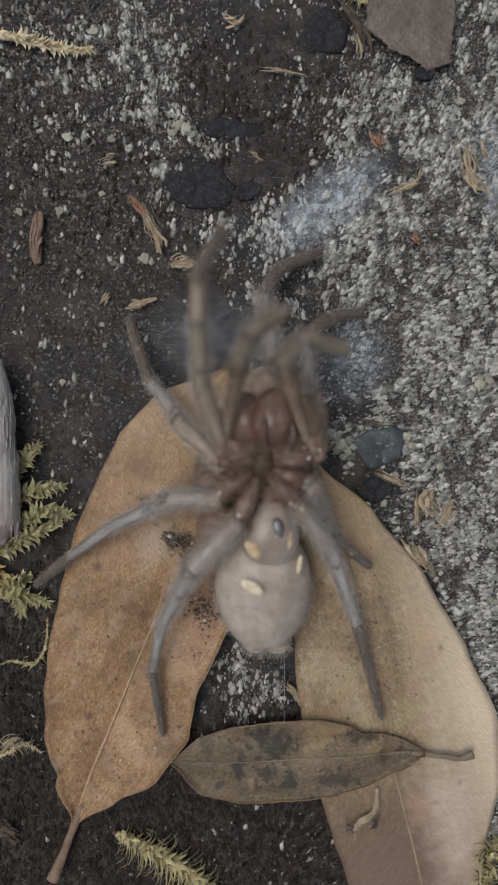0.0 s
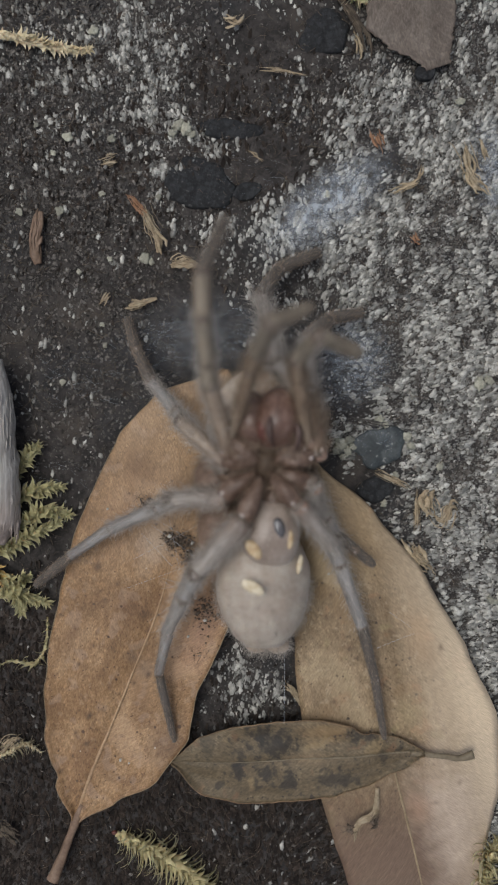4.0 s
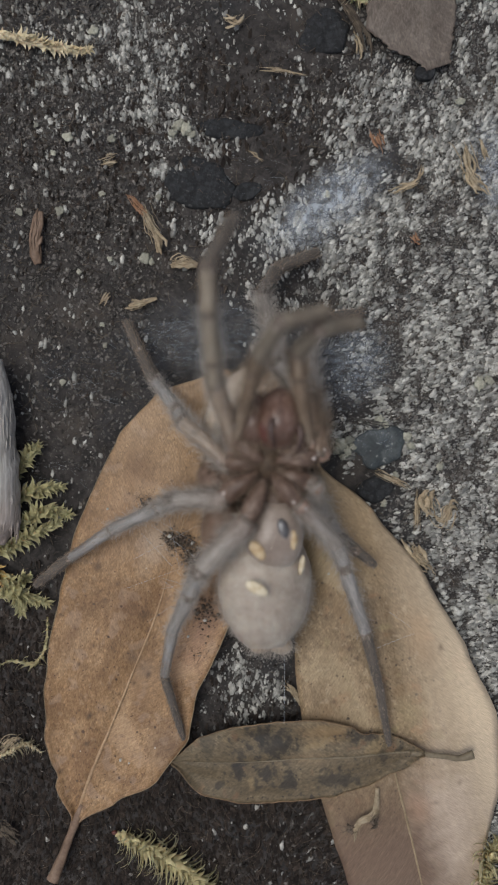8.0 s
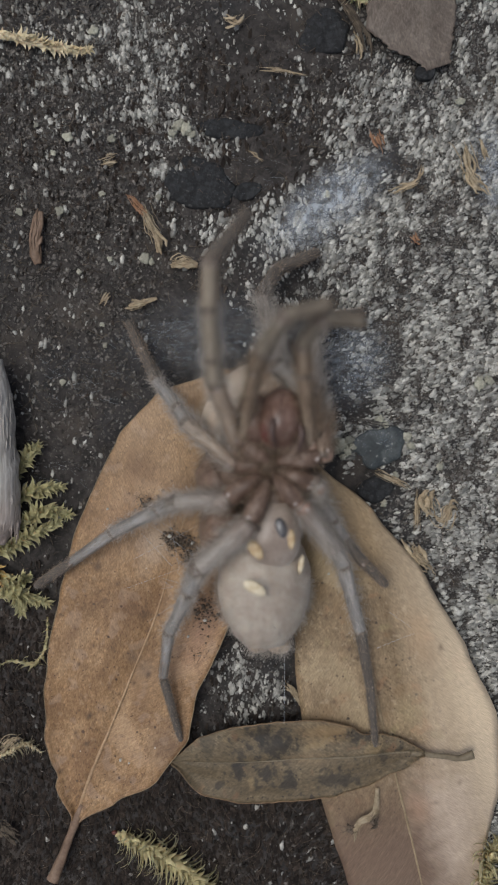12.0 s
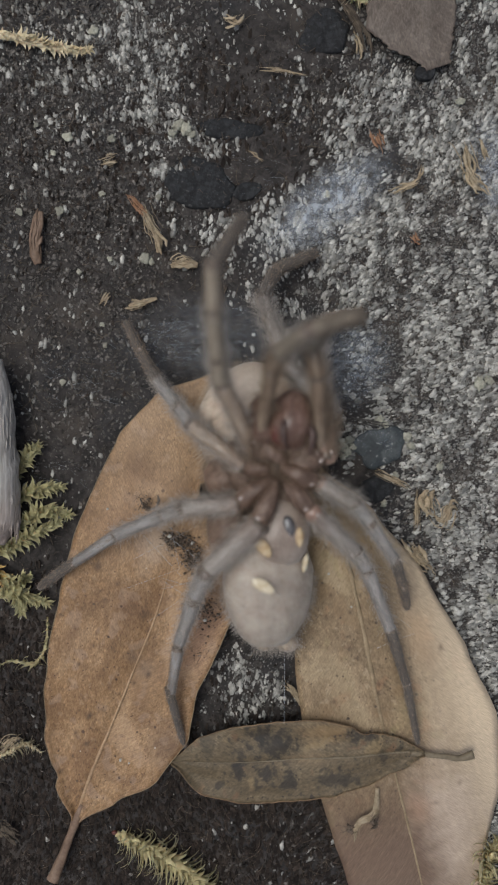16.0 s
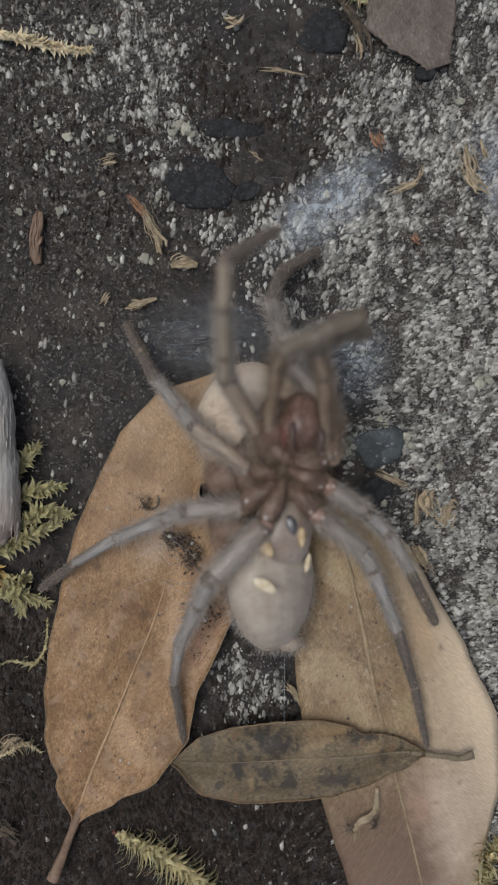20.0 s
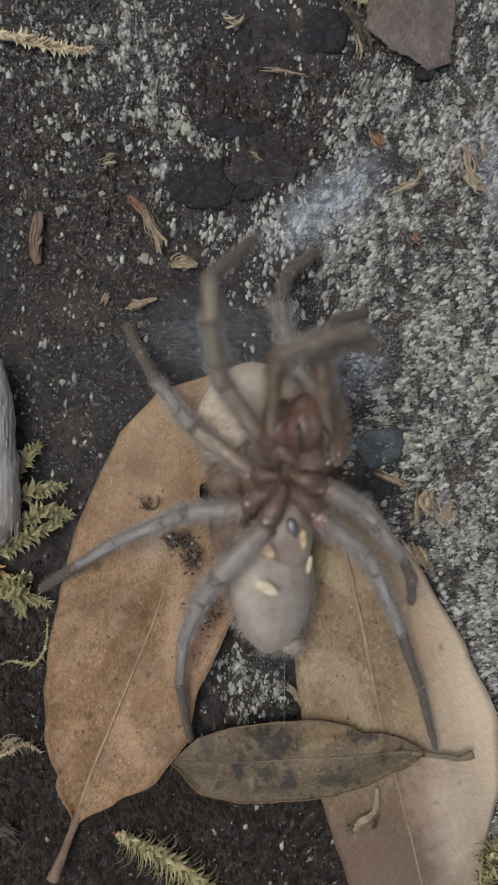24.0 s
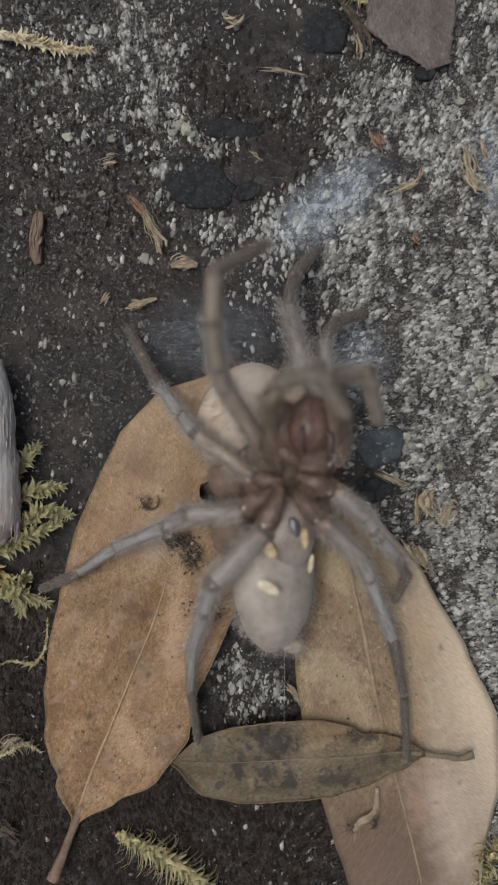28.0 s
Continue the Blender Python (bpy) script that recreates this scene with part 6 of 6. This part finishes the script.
bend("palp_right", 12.5, (7.60, -0.64, 13), (6.62, 8.30, 18), (6.15, 11.39, 20), (8.16, 14.17, 23), (13.03, 14.01, 20))
bend("palp_right", 14.5, (8.33, -0.73, 13), (6.96, 8.30, 18), (6.48, 12.04, 20), (8.16, 14.17, 23), (13.03, 14.66, 20))
bend("palp_right", 15.5, (8.70, -0.77, 13), (7.83, 7.96, 18), (7.00, 11.26, 20), (8.67, 13.54, 23), (13.03, 14.66, 20))
bend("palp_right", 17, (9.24, -0.83, 13), (8.63, 7.63, 18), (7.46, 10.73, 20), (9.11, 12.91, 23), (13.03, 14.33, 20))
bend("palp_right", 20, (9.52, -0.83, 13), (8.97, 7.63, 18), (7.79, 10.73, 20), (10.06, 12.27, 23), (13.35, 12.70, 20))
bend("palp_right", 21, (9.66, -0.83, 13), (8.97, 7.63, 18), (7.92, 10.41, 20), (10.38, 11.64, 23), (13.81, 12.17, 20))
bend("palp_right", 23.5, (9.95, -0.83, 13), (8.63, 7.63, 18), (8.12, 10.08, 20), (10.06, 11.33, 23), (14.33, 11.39, 20))
bend("palp_right", 25, (10.16, -0.83, 13), (8.97, 7.29, 18), (8.31, 9.43, 20), (10.38, 10.69, 23), (14.01, 10.73, 20))
bend("palp_right", 26, (10.30, -0.83, 13), (9.30, 6.96, 18), (8.44, 8.77, 20), (10.69, 9.43, 23), (14.01, 7.79, 20))
bend("palp_right", 26.5, (10.37, -0.83, 13), (9.63, 5.95, 18), (9.10, 8.44, 20), (11.96, 9.11, 23), (14.86, 5.17, 20))
bend("palp_right", 27, (10.44, -0.83, 13), (10.10, 5.29, 18), (10.28, 7.59, 20), (13.54, 7.21, 23), (15.84, 0.59, 20))
bend("palp_right", 27.5, (10.51, -0.83, 13), (9.84, 5.62, 18), (9.75, 8.44, 20), (12.59, 8.79, 23), (13.68, 3.86, 20))
bend("palp_right", 28, (10.65, -0.83, 13), (9.97, 5.62, 18), (10.41, 7.79, 20), (13.22, 7.85, 23), (15.12, 1.90, 20))

spider = new("spider")
tagged(spider, "pale greyish brown hairy spider lying on its back while moulting", "spider")
SEGMENTS = ("femur", "patella", "tibia", "metatarsus", "tarsus")
PALP_SEGMENTS = ("femur", "patella", "tibia", "tarsus")
LIMB_PARTS = {}


def segment(name, length, r0, r1, mat, parent, hairs, seed, tip=False, label="", hair_len=1.0):
    """One rigid limb segment, from the origin up its own z axis, with stiff hairs."""
    rr = random.Random(seed)
    bm = bmesh.new()
    over = 0.45 * min(r0, r1)
    path = [Vector((0, 0, -over + (length + 2 * over) * k / 14)) for k in range(15)]
    prof = [0.86, 0.95, 0.99, 1.01, 1.0, 0.98, 0.96, 0.95, 0.94, 0.94, 0.95, 0.96, 0.97, 0.96, 0.86]
    radii = [(r0 + (r1 - r0) * k / 14) * prof[k] for k in range(15)]
    if tip:
        radii[-3:] = [radii[-3] * 0.95, radii[-2] * 0.85, radii[-1] * 0.7]
    tube(bm, path, radii, 14, 1.0, 0.10, 0, seed)
    short = hair_len < 0.8
    for k in range(int(hairs * (1.8 if hair_len > 1.9 else 1.35 if name == "femur" else 1.0))):
        t = rr.uniform(0.02, 0.98)
        a = rr.uniform(0, math.tau)
        r = lerp_list(radii, t) * 0.97
        out = Vector((math.cos(a), math.sin(a), 0))
        root = out * r + Vector((0, 0, -over + (length + 2 * over) * t))
        ln = rr.uniform(0.45, 1.55) * MM * hair_len
        hair(bm, root, out * rr.uniform(0.5, 1.1) + Vector((0, 0, rr.uniform(0.4, 1.3))), ln, (0.017 if short else 0.023 if hair_len > 1.6 else 0.019) * MM, 1, rr.gauss(0, 0.15))
    if not tip:
        # glossy membrane bulging at the far joint, with small pale bumps as its glints
        blob(bm, (0, 0, length), (r1 * 0.84, r1 * 0.84, r1 * 0.30), sub=2, mat=2)
        for k in range(3):
            a = seed + k * 2.1
            blob(bm, (math.cos(a) * r1 * 0.86, math.sin(a) * r1 * 0.86, length - r1 * rr.uniform(0.1, 0.5)), (r1 * 0.22, r1 * 0.22, r1 * 0.30), sub=2, mat=2)
    bm.faces.ensure_lookup_table()
    for f in bm.faces:
        z = f.calc_center_median().z
        if f.material_index == 0 and (z > length - 0.5 * r1 and not tip or z < 0.15 * r0):
            f.material_index = 3
    return part(name, bm, [mat, M_HAIR if hair_len > 0.8 and mat not in (M_FEMUR_BROWN, M_COXA, M_PALP) else M_HAIR_BROWN, M_JOINT, M_RING], parent, label)


def build_limb(limb, radii, mats, hairs, hub, coxa_r):
    rows = JOINTS[limb]
    palp = limb.startswith("palp")
    names = PALP_SEGMENTS if palp else SEGMENTS
    first = rows[0][1]
    bm = bmesh.new()
    inner = (V(hub) - first[0]) * (0.80 if not palp else 0.8)
    inner.z = min(inner.z, 0.8 * MM)
    tube(bm, smooth_path([inner, inner * 0.5 + Vector((0, 0, 0.7 * MM)), Vector((0, 0, 0))], 14),
         [coxa_r * q * MM for q in (0.30, 0.62, 0.86, 1.0, 1.04, 0.98, 0.72)], 20, 0.9, 0.30)
    rr = random.Random(limb)
    for k in range(380):
        a = rr.uniform(0, math.tau)
        out = Vector((math.cos(a), math.sin(a), rr.uniform(0.0, 0.9))).normalized()
        hair(bm, inner * rr.uniform(0, 0.8) + out * coxa_r * 0.95 * MM, out + Vector((rr.gauss(0, 0.4), rr.gauss(0, 0.4), 0.2)), rr.uniform(0.4, 1.2) * MM, 0.024 * MM, 1)
    root = part("pedipalp" if palp else "leg", bm, [M_COXA, M_HAIR_BROWN], spider)
    root.location = first[0]
    # the short ring between coxa and femur; its pale, glossy knobs imitate highlights
    bm = bmesh.new()
    away = -inner.normalized()
    blob(bm, away * 0.25 * MM, [coxa_r * q * MM for q in (0.98, 0.98, 0.92)], wob=0.12, sub=3)
    side = away.cross(Vector((0, 0, 1))).normalized()
    for k, (u, w, h) in enumerate(((-0.75, 0.25, 0.86), (0.62, -0.30, 0.84))):
        q = away * u * coxa_r + side * w * coxa_r + Vector((0, 0, h * coxa_r))
        blob(bm, q * MM, [(0.34, 0.24)[k] * coxa_r * MM] * 3, sub=2, mat=1)
    part("trochanter", bm, [M_MEMBRANE, M_JOINT], root, "pinkish joint skin with pale knobs as highlights")
    parts = []
    for i, nm in enumerate(names):
        dist = sorted((r[1][i + 1] - r[1][i]).length for r in rows)
        ln = dist[int(len(dist) * 0.7)]
        parts.append(segment(nm, ln, radii[i] * MM, radii[i + 1] * MM, mats[i], root, hairs, hash_of(limb) + i, i == len(names) - 1,
                             hair_len=0.5 if nm in ("tarsus", "metatarsus") else 2.0 if limb == "leg_right_front" and nm == "tibia" else 1.7 if limb in ("leg_right_front", "leg_right_second") else 1.65 if nm == "femur" else 1.15))
        parts[-1]["reach"] = ln
    LIMB_PARTS[limb] = (root, parts)


def hash_of(s):
    return sum(ord(c) * (i + 3) for i, c in enumerate(s)) % 9973


LEG_MATS = [M_FEMUR, M_LEG, M_LEG, M_LEG, M_TARSUS]
HUB = (1.75, -2.9, 12.8)
for limb, radii in (("leg_left_front", [1.15, 1.05, 0.97, 0.90, 0.88, 0.66]), ("leg_left_second", [1.25, 1.03, 0.92, 0.80, 0.70, 0.55]),
                    ("leg_left_third", [1.22, 1.06, 0.94, 0.82, 0.72, 0.64]), ("leg_left_rear", [1.5, 1.25, 1.02, 0.82, 0.64, 0.48]),
                    ("leg_right_front", [1.3, 1.2, 1.15, 0.95, 0.88, 0.7]), ("leg_right_second", [1.3, 1.2, 1.1, 1.0, 0.9, 0.7]),
                    ("leg_right_third", [1.15, 1.0, 0.88, 0.76, 0.74, 0.58]), ("leg_right_rear", [1.2, 1.1, 0.95, 0.80, 0.60, 0.46])):
    mats = LEG_MATS
    if limb in ("leg_right_front", "leg_right_second"):
        mats = [M_FEMUR_BROWN, M_LEG_PALE, M_LEG_PALE, M_TARSUS, M_TARSUS]
    if limb in ("leg_right_third", "leg_right_rear"):
        mats = [M_FEMUR, M_LEG, M_LEG, M_TARSUS, M_TARSUS]
    if limb == "leg_right_third":
        mats = [M_LEG_PALE, M_LEG, M_LEG, M_TARSUS, M_TARSUS]
    if limb == "leg_left_second":
        mats = [M_FEMUR_CREAM, M_LEG, M_LEG, M_TARSUS, M_TARSUS]
    if limb == "leg_left_front":
        mats = [M_FEMUR_CREAM, M_LEG_BROWN, M_LEG_BROWN, M_LEG_BROWN, M_TARSUS]
    build_limb(limb, radii, mats, 430 if limb in ("leg_right_third", "leg_right_rear") else 560, HUB, 1.18)
for limb in ("palp_left", "palp_right"):
    build_limb(limb, [0.75, 0.88, 0.98, 1.04, 0.82], [M_PALP, M_PALP, M_PALP_TIP, M_PALP_TIP], 420, HUB, 0.95)

# body parts; each is keyed as a whole
BODY = []


def body_part(name, mats, build, place, follow, label="", parent=spider):
    bm = bmesh.new()
    build(bm)
    ob = part(name, bm, mats, parent, label)
    ob.location = V(place)
    BODY.append((ob, V(place), follow))
    return ob


def furry(bm, radii, count, seed, length, up=0.2, mat=1, low=-0.2):
    """Hairs all over an ellipsoid of those half-axes (mm)."""
    rr = random.Random(seed)
    for k in range(count):
        z = rr.uniform(low, 1)
        a = rr.uniform(0, math.tau)
        q = math.sqrt(max(0.0, 1 - z * z))
        n = Vector((q * math.cos(a), q * math.sin(a), z))
        root = Vector((n.x * radii[0], n.y * radii[1], n.z * radii[2])) * MM * 0.98
        way = Vector((n.x / radii[0], n.y / radii[1], n.z / radii[2])).normalized() + Vector((rr.gauss(0, 0.35), -0.7, up))
        hair(bm, root, way, rr.uniform(0.5, 1.2) * length * MM, 0.021 * MM, mat, rr.gauss(0, 0.12))


def carapace(bm):
    blob(bm, (0, 0, 0), V((7.2, 8.4, 4.2)), wob=0.10, sub=4, freq=180)
    furry(bm, (7.2, 8.4, 4.2), 3600, 41, 1.9, low=-0.35)


def underside(bm):
    blob(bm, (0, 0, 0), V((7.0, 5.8, 3.4)), wob=0.18, sub=4, freq=260)
    furry(bm, (7.0, 5.8, 3.4), 1800, 43, 1.9, low=-0.1)


def abdomen(bm):
    path = [Vector((0, 9.6 - 17.0 * k / 32, 0)) * MM for k in range(33)]
    tube(bm, path, [q * MM for q in (0.8, 3.2, 4.6, 5.5, 6.0, 6.2, 6.25, 6.1, 5.7, 5.05, 4.1, 2.6)], 44, 0.72, 0.035)
    furry(bm, (6.2, 7.3, 4.5), 1600, 42, 1.1, up=-0.1, low=-0.6)
    rr = random.Random(55)
    for k in range(700):
        a = rr.uniform(-3.3, 0.2)
        root = Vector((math.cos(a) * 5.2, math.sin(a) * 6.4, rr.uniform(-3.5, 2.0))) * MM
        hair(bm, root, Vector((math.cos(a), math.sin(a), rr.gauss(0, 0.3))), rr.uniform(0.8, 2.3) * MM, 0.024 * MM, 1)


body_part("carapace", [M_SHELL, M_HAIR_CREAM], carapace, (0.20, 1.85, 6.4), "shell", "pale shell under the legs")
def head_shell(bm):
    blob(bm, (0, 0, 0), V((4.9, 5.4, 3.4)), wob=0.16, sub=4, freq=240)
    furry(bm, (4.9, 5.4, 3.4), 2000, 47, 2.4, low=-0.5)


body_part("head_shell", [M_HEAD, M_HAIR], head_shell, (3.7, 4.3, 7.6), "head", "brown furry front of the body")
body_part("underside", [M_UNDER, M_HAIR_DARK], underside, (1.03, -2.06, 8.6), "head", "brown furry underside, darkened for the gaps between the legs")
abd = body_part("abdomen", [M_ABDOMEN, M_HAIR], abdomen, (1.55, -19.10, 8.2), "belly", "pale grey soft abdomen")


def lump(r, wob=0.08, hairs=0, seed=1, rot=None, sub=3, length=0.9):
    def build(bm):
        blob(bm, (0, 0, 0), V(r), rot=rot, wob=wob, sub=sub, freq=500)
        if hairs:
            furry(bm, r, hairs, seed, length)
    return build


def turned(z):
    return Euler((0, 0, radians(z))).to_matrix()


body_part("sternum", [M_STERNUM, M_HAIR_DARK], lump((1.5, 2.0, 1.5), 0.2, 300, 61), (1.75, -2.75, 12.35), "head", "dark velvety breastplate")
body_part("labium", [M_STERNUM, M_HAIR_DARK], lump((1.2, 1.2, 1.0), 0.06, 30, 62), (1.75, -0.35, 13.4), "head")
body_part("maxilla", [M_HEAD_DARK, M_HAIR_BROWN], lump((1.5, 2.7, 1.5), 0.08, 420, 63, turned(28), length=1.6), (-0.75, 0.75, 13.2), "head")
body_part("maxilla", [M_HEAD_DARK, M_HAIR_BROWN], lump((1.5, 2.7, 1.5), 0.08, 420, 64, turned(-28), length=1.6), (4.75, 0.55, 13.2), "head")
body_part("mouth", [M_MOUTH], lump((1.3, 1.6, 0.9), 0.55), (1.25, 1.6, 15.4), "jaw", "wet red mouth opening")
body_part("chelicera", [M_CHELICERA, M_HAIR_BROWN], lump((2.3, 3.5, 2.5), 0.12, 260, 65, turned(6), length=1.2), (-0.2, 2.7, 13.2), "jaw", "reddish brown glossy jaw")
body_part("chelicera", [M_CHELICERA, M_HAIR_BROWN], lump((3.0, 3.9, 3.0), 0.10, 260, 66, turned(-10), length=1.2), (2.9, 2.9, 13.9), "jaw", "reddish brown glossy jaw")


def fang(sign):
    def build(bm):
        path = smooth_path([Vector((0, 0, 0)), Vector((sign * 0.5, -1.2, 0.7)) * MM, Vector((sign * 0.4, -2.6, 0.6)) * MM, Vector((0, -3.8, -0.1)) * MM], 14)
        tube(bm, path, [0.42 * MM, 0.42 * MM, 0.32 * MM, 0.10 * MM], 12, 1.0, 0.03)
    return build


body_part("fang", [M_FANG], fang(1), (4.9, 2.6, 15.2), "jaw", "glossy dark brown curved fang")
body_part("fang", [M_FANG], fang(-1), (2.3, 3.2, 16.2), "jaw", "glossy dark brown curved fang")


def plate(bm):
    blob(bm, (0, 0, 0), V((3.9, 4.6, 2.6)), wob=0.06, sub=3, freq=400)
    furry(bm, (3.6, 4.3, 2.6), 260, 71, 0.8)


body_part("epigastric_plate", [M_PLATE, M_HAIR], plate, (2.66, -11.57, 11.2), "rear", "brownish furrowed belly plate")
body_part("pedicel", [M_COXA, M_HAIR], lump((1.8, 2.4, 1.6), 0.06, 50, 72), (2.66, -7.49, 11), "head")
body_part("wet_spot", [M_GLOSS], lump((0.76, 1.42, 0.42), 0.3, rot=turned(14)), (3.55, -10.7, 13.45), "rear", "glossy wet bluish spot")
body_part("wet_spot", [M_GLOSS], lump((0.45, 0.6, 0.4), 0.15), (-0.64, -10.03, 12.9), "rear", "glossy wet bluish spot")
for place, r, z in (((0.42, -13.36, 13.3), (0.75, 1.45, 0.28), 38), ((4.94, -12.08, 12.9), (0.50, 1.30, 0.3), 2),
                    ((0.35, -17.94, 14), (0.72, 1.6, 0.2), 62), ((6.11, -15.52, 11.2), (0.40, 1.3, 0.4), -10)):
    body_part("book_lung", [M_LUNG_FRONT if place[1] > -14 else M_LUNG], lump(r, 0.22, rot=turned(z)), place, "belly" if r[0] < 0.45 else "rear", "cream yellow book lung patch")
for place, z in (((0.98, -26.77, 6.6), 10), ((3.53, -26.85, 6.6), -10)):
    body_part("spinneret", [M_SHELL, M_HAIR], lump((1.7, 1.3, 1.5), 0.12, 260, 75, turned(z), length=1.3), place, "rear", "furry wrinkled tail end")
body_part("flank", [M_FLANK, M_HAIR_BROWN], lump((2.7, 4.3, 3.3), 0.14, 900, 76, length=1.3), (-4.1, -11.2, 7.4), "rear", "pinkish brown furry side of the body")
body_part("flank", [M_FLANK, M_HAIR_BROWN], lump((3.4, 3.3, 3.0), 0.14, 900, 77, length=1.5), (-3.9, -4.6, 7.6), "rear", "pinkish brown furry side of the body")


# ---- what moves ----
HEAD_DRIFT = [(0, 0, 0), (3, 0.6, 0.1), (5.5, 0.35, 0.1), (8.5, 0.7, 0), (12.5, 0.7, 0), (14.5, 1.3, -0.1), (17, 2.3, -0.5), (20, 2.8, -0.7), (23.5, 3.3, -0.7), (26, 3.3, -0.9), (28, 3.6, -1.1)]
SHELL_DRIFT = [(0, 2.2, -0.6), (7, 1.2, -0.3), (12.5, 0.7, -0.1), (16, 0.2, 0), (20, 0, 0), (28, 0.2, -0.1)]
JAW_DRIFT = [(0, 0, 0), (3, 0.7, 0.1), (5.5, 0.5, 0.1), (8.5, 0.9, 0), (12.5, 1.0, 0), (14.5, 1.6, -0.1), (17, 2.7, -0.3), (20, 3.4, -0.5), (23.5, 4.0, -0.6), (26, 4.1, -0.8), (28, 4.5, -0.9)]
BELLY_DRIFT = [(0, 0.3, 0), (5.5, 0.4, 0), (8.5, 0.6, -0.1), (12.5, 0.5, 0), (17, 1.2, 0.2), (20, 1.35, 0.2), (23.5, 1.5, 0), (28, 1.75, 0.1)]
REAR_DRIFT = [(0, 0, 0), (3, 0.1, 0), (5.5, 0.2, 0), (8.5, 0.6, -0.1), (12.5, 0.3, 0), (14.5, 0.9, 0.1), (17, 1.5, 0.3), (20, 1.6, 0.3), (23.5, 1.8, 0), (26, 1.7, 0.2), (28, 2.0, 0.1)]

ROLL = [(0, 0), (12.5, 10), (17, 22), (20, 30), (28, 40)]


def limb_rows(limb):
    root, parts = LIMB_PARTS[limb]
    rows = JOINTS[limb]
    tracks = [[] for _ in parts]
    turns = [None] * len(parts)
    for t, joints in rows:
        for i, ob in enumerate(parts):
            a, b = joints[i] - joints[0], joints[i + 1] - joints[0]
            d = b - a
            if turns[i] is None:
                turns[i] = (d.to_track_quat("Z", "Y"), d)
            else:
                q, old = turns[i]
                turns[i] = (old.rotation_difference(d) @ q, d)
            slack = (d.length - ob["reach"]) * 0.5
            place = a + d.normalized() * slack
            tracks[i].append((t, Matrix.LocRotScale(place, turns[i][0], None)))
    return [(t, Matrix.Translation(j[0])) for t, j in rows], tracks


def motions():
    for limb, (root, parts) in LIMB_PARTS.items():
        rows, tracks = limb_rows(limb)
        walk(root, rows)
        for ob, track in zip(parts, tracks):
            walk(ob, track)
    for ob, place, follow in BODY:
        drift = {"head": HEAD_DRIFT, "jaw": JAW_DRIFT, "shell": SHELL_DRIFT, "rear": REAR_DRIFT, "belly": BELLY_DRIFT}[follow]
        roll = ROLL if ob is abd else [(0, 0.0)]
        rise = 0.028 if ob.name.startswith("book_lung") and follow == "rear" else 0.0
        walk(ob, [(t, Matrix.Translation(place + Vector((x, y, rise * t)) * MM) @ pose(0, 0, 0, 0, np.interp(t, [q[0] for q in roll], [q[1] for q in roll]), 0)) for t, x, y in drift])


motions()
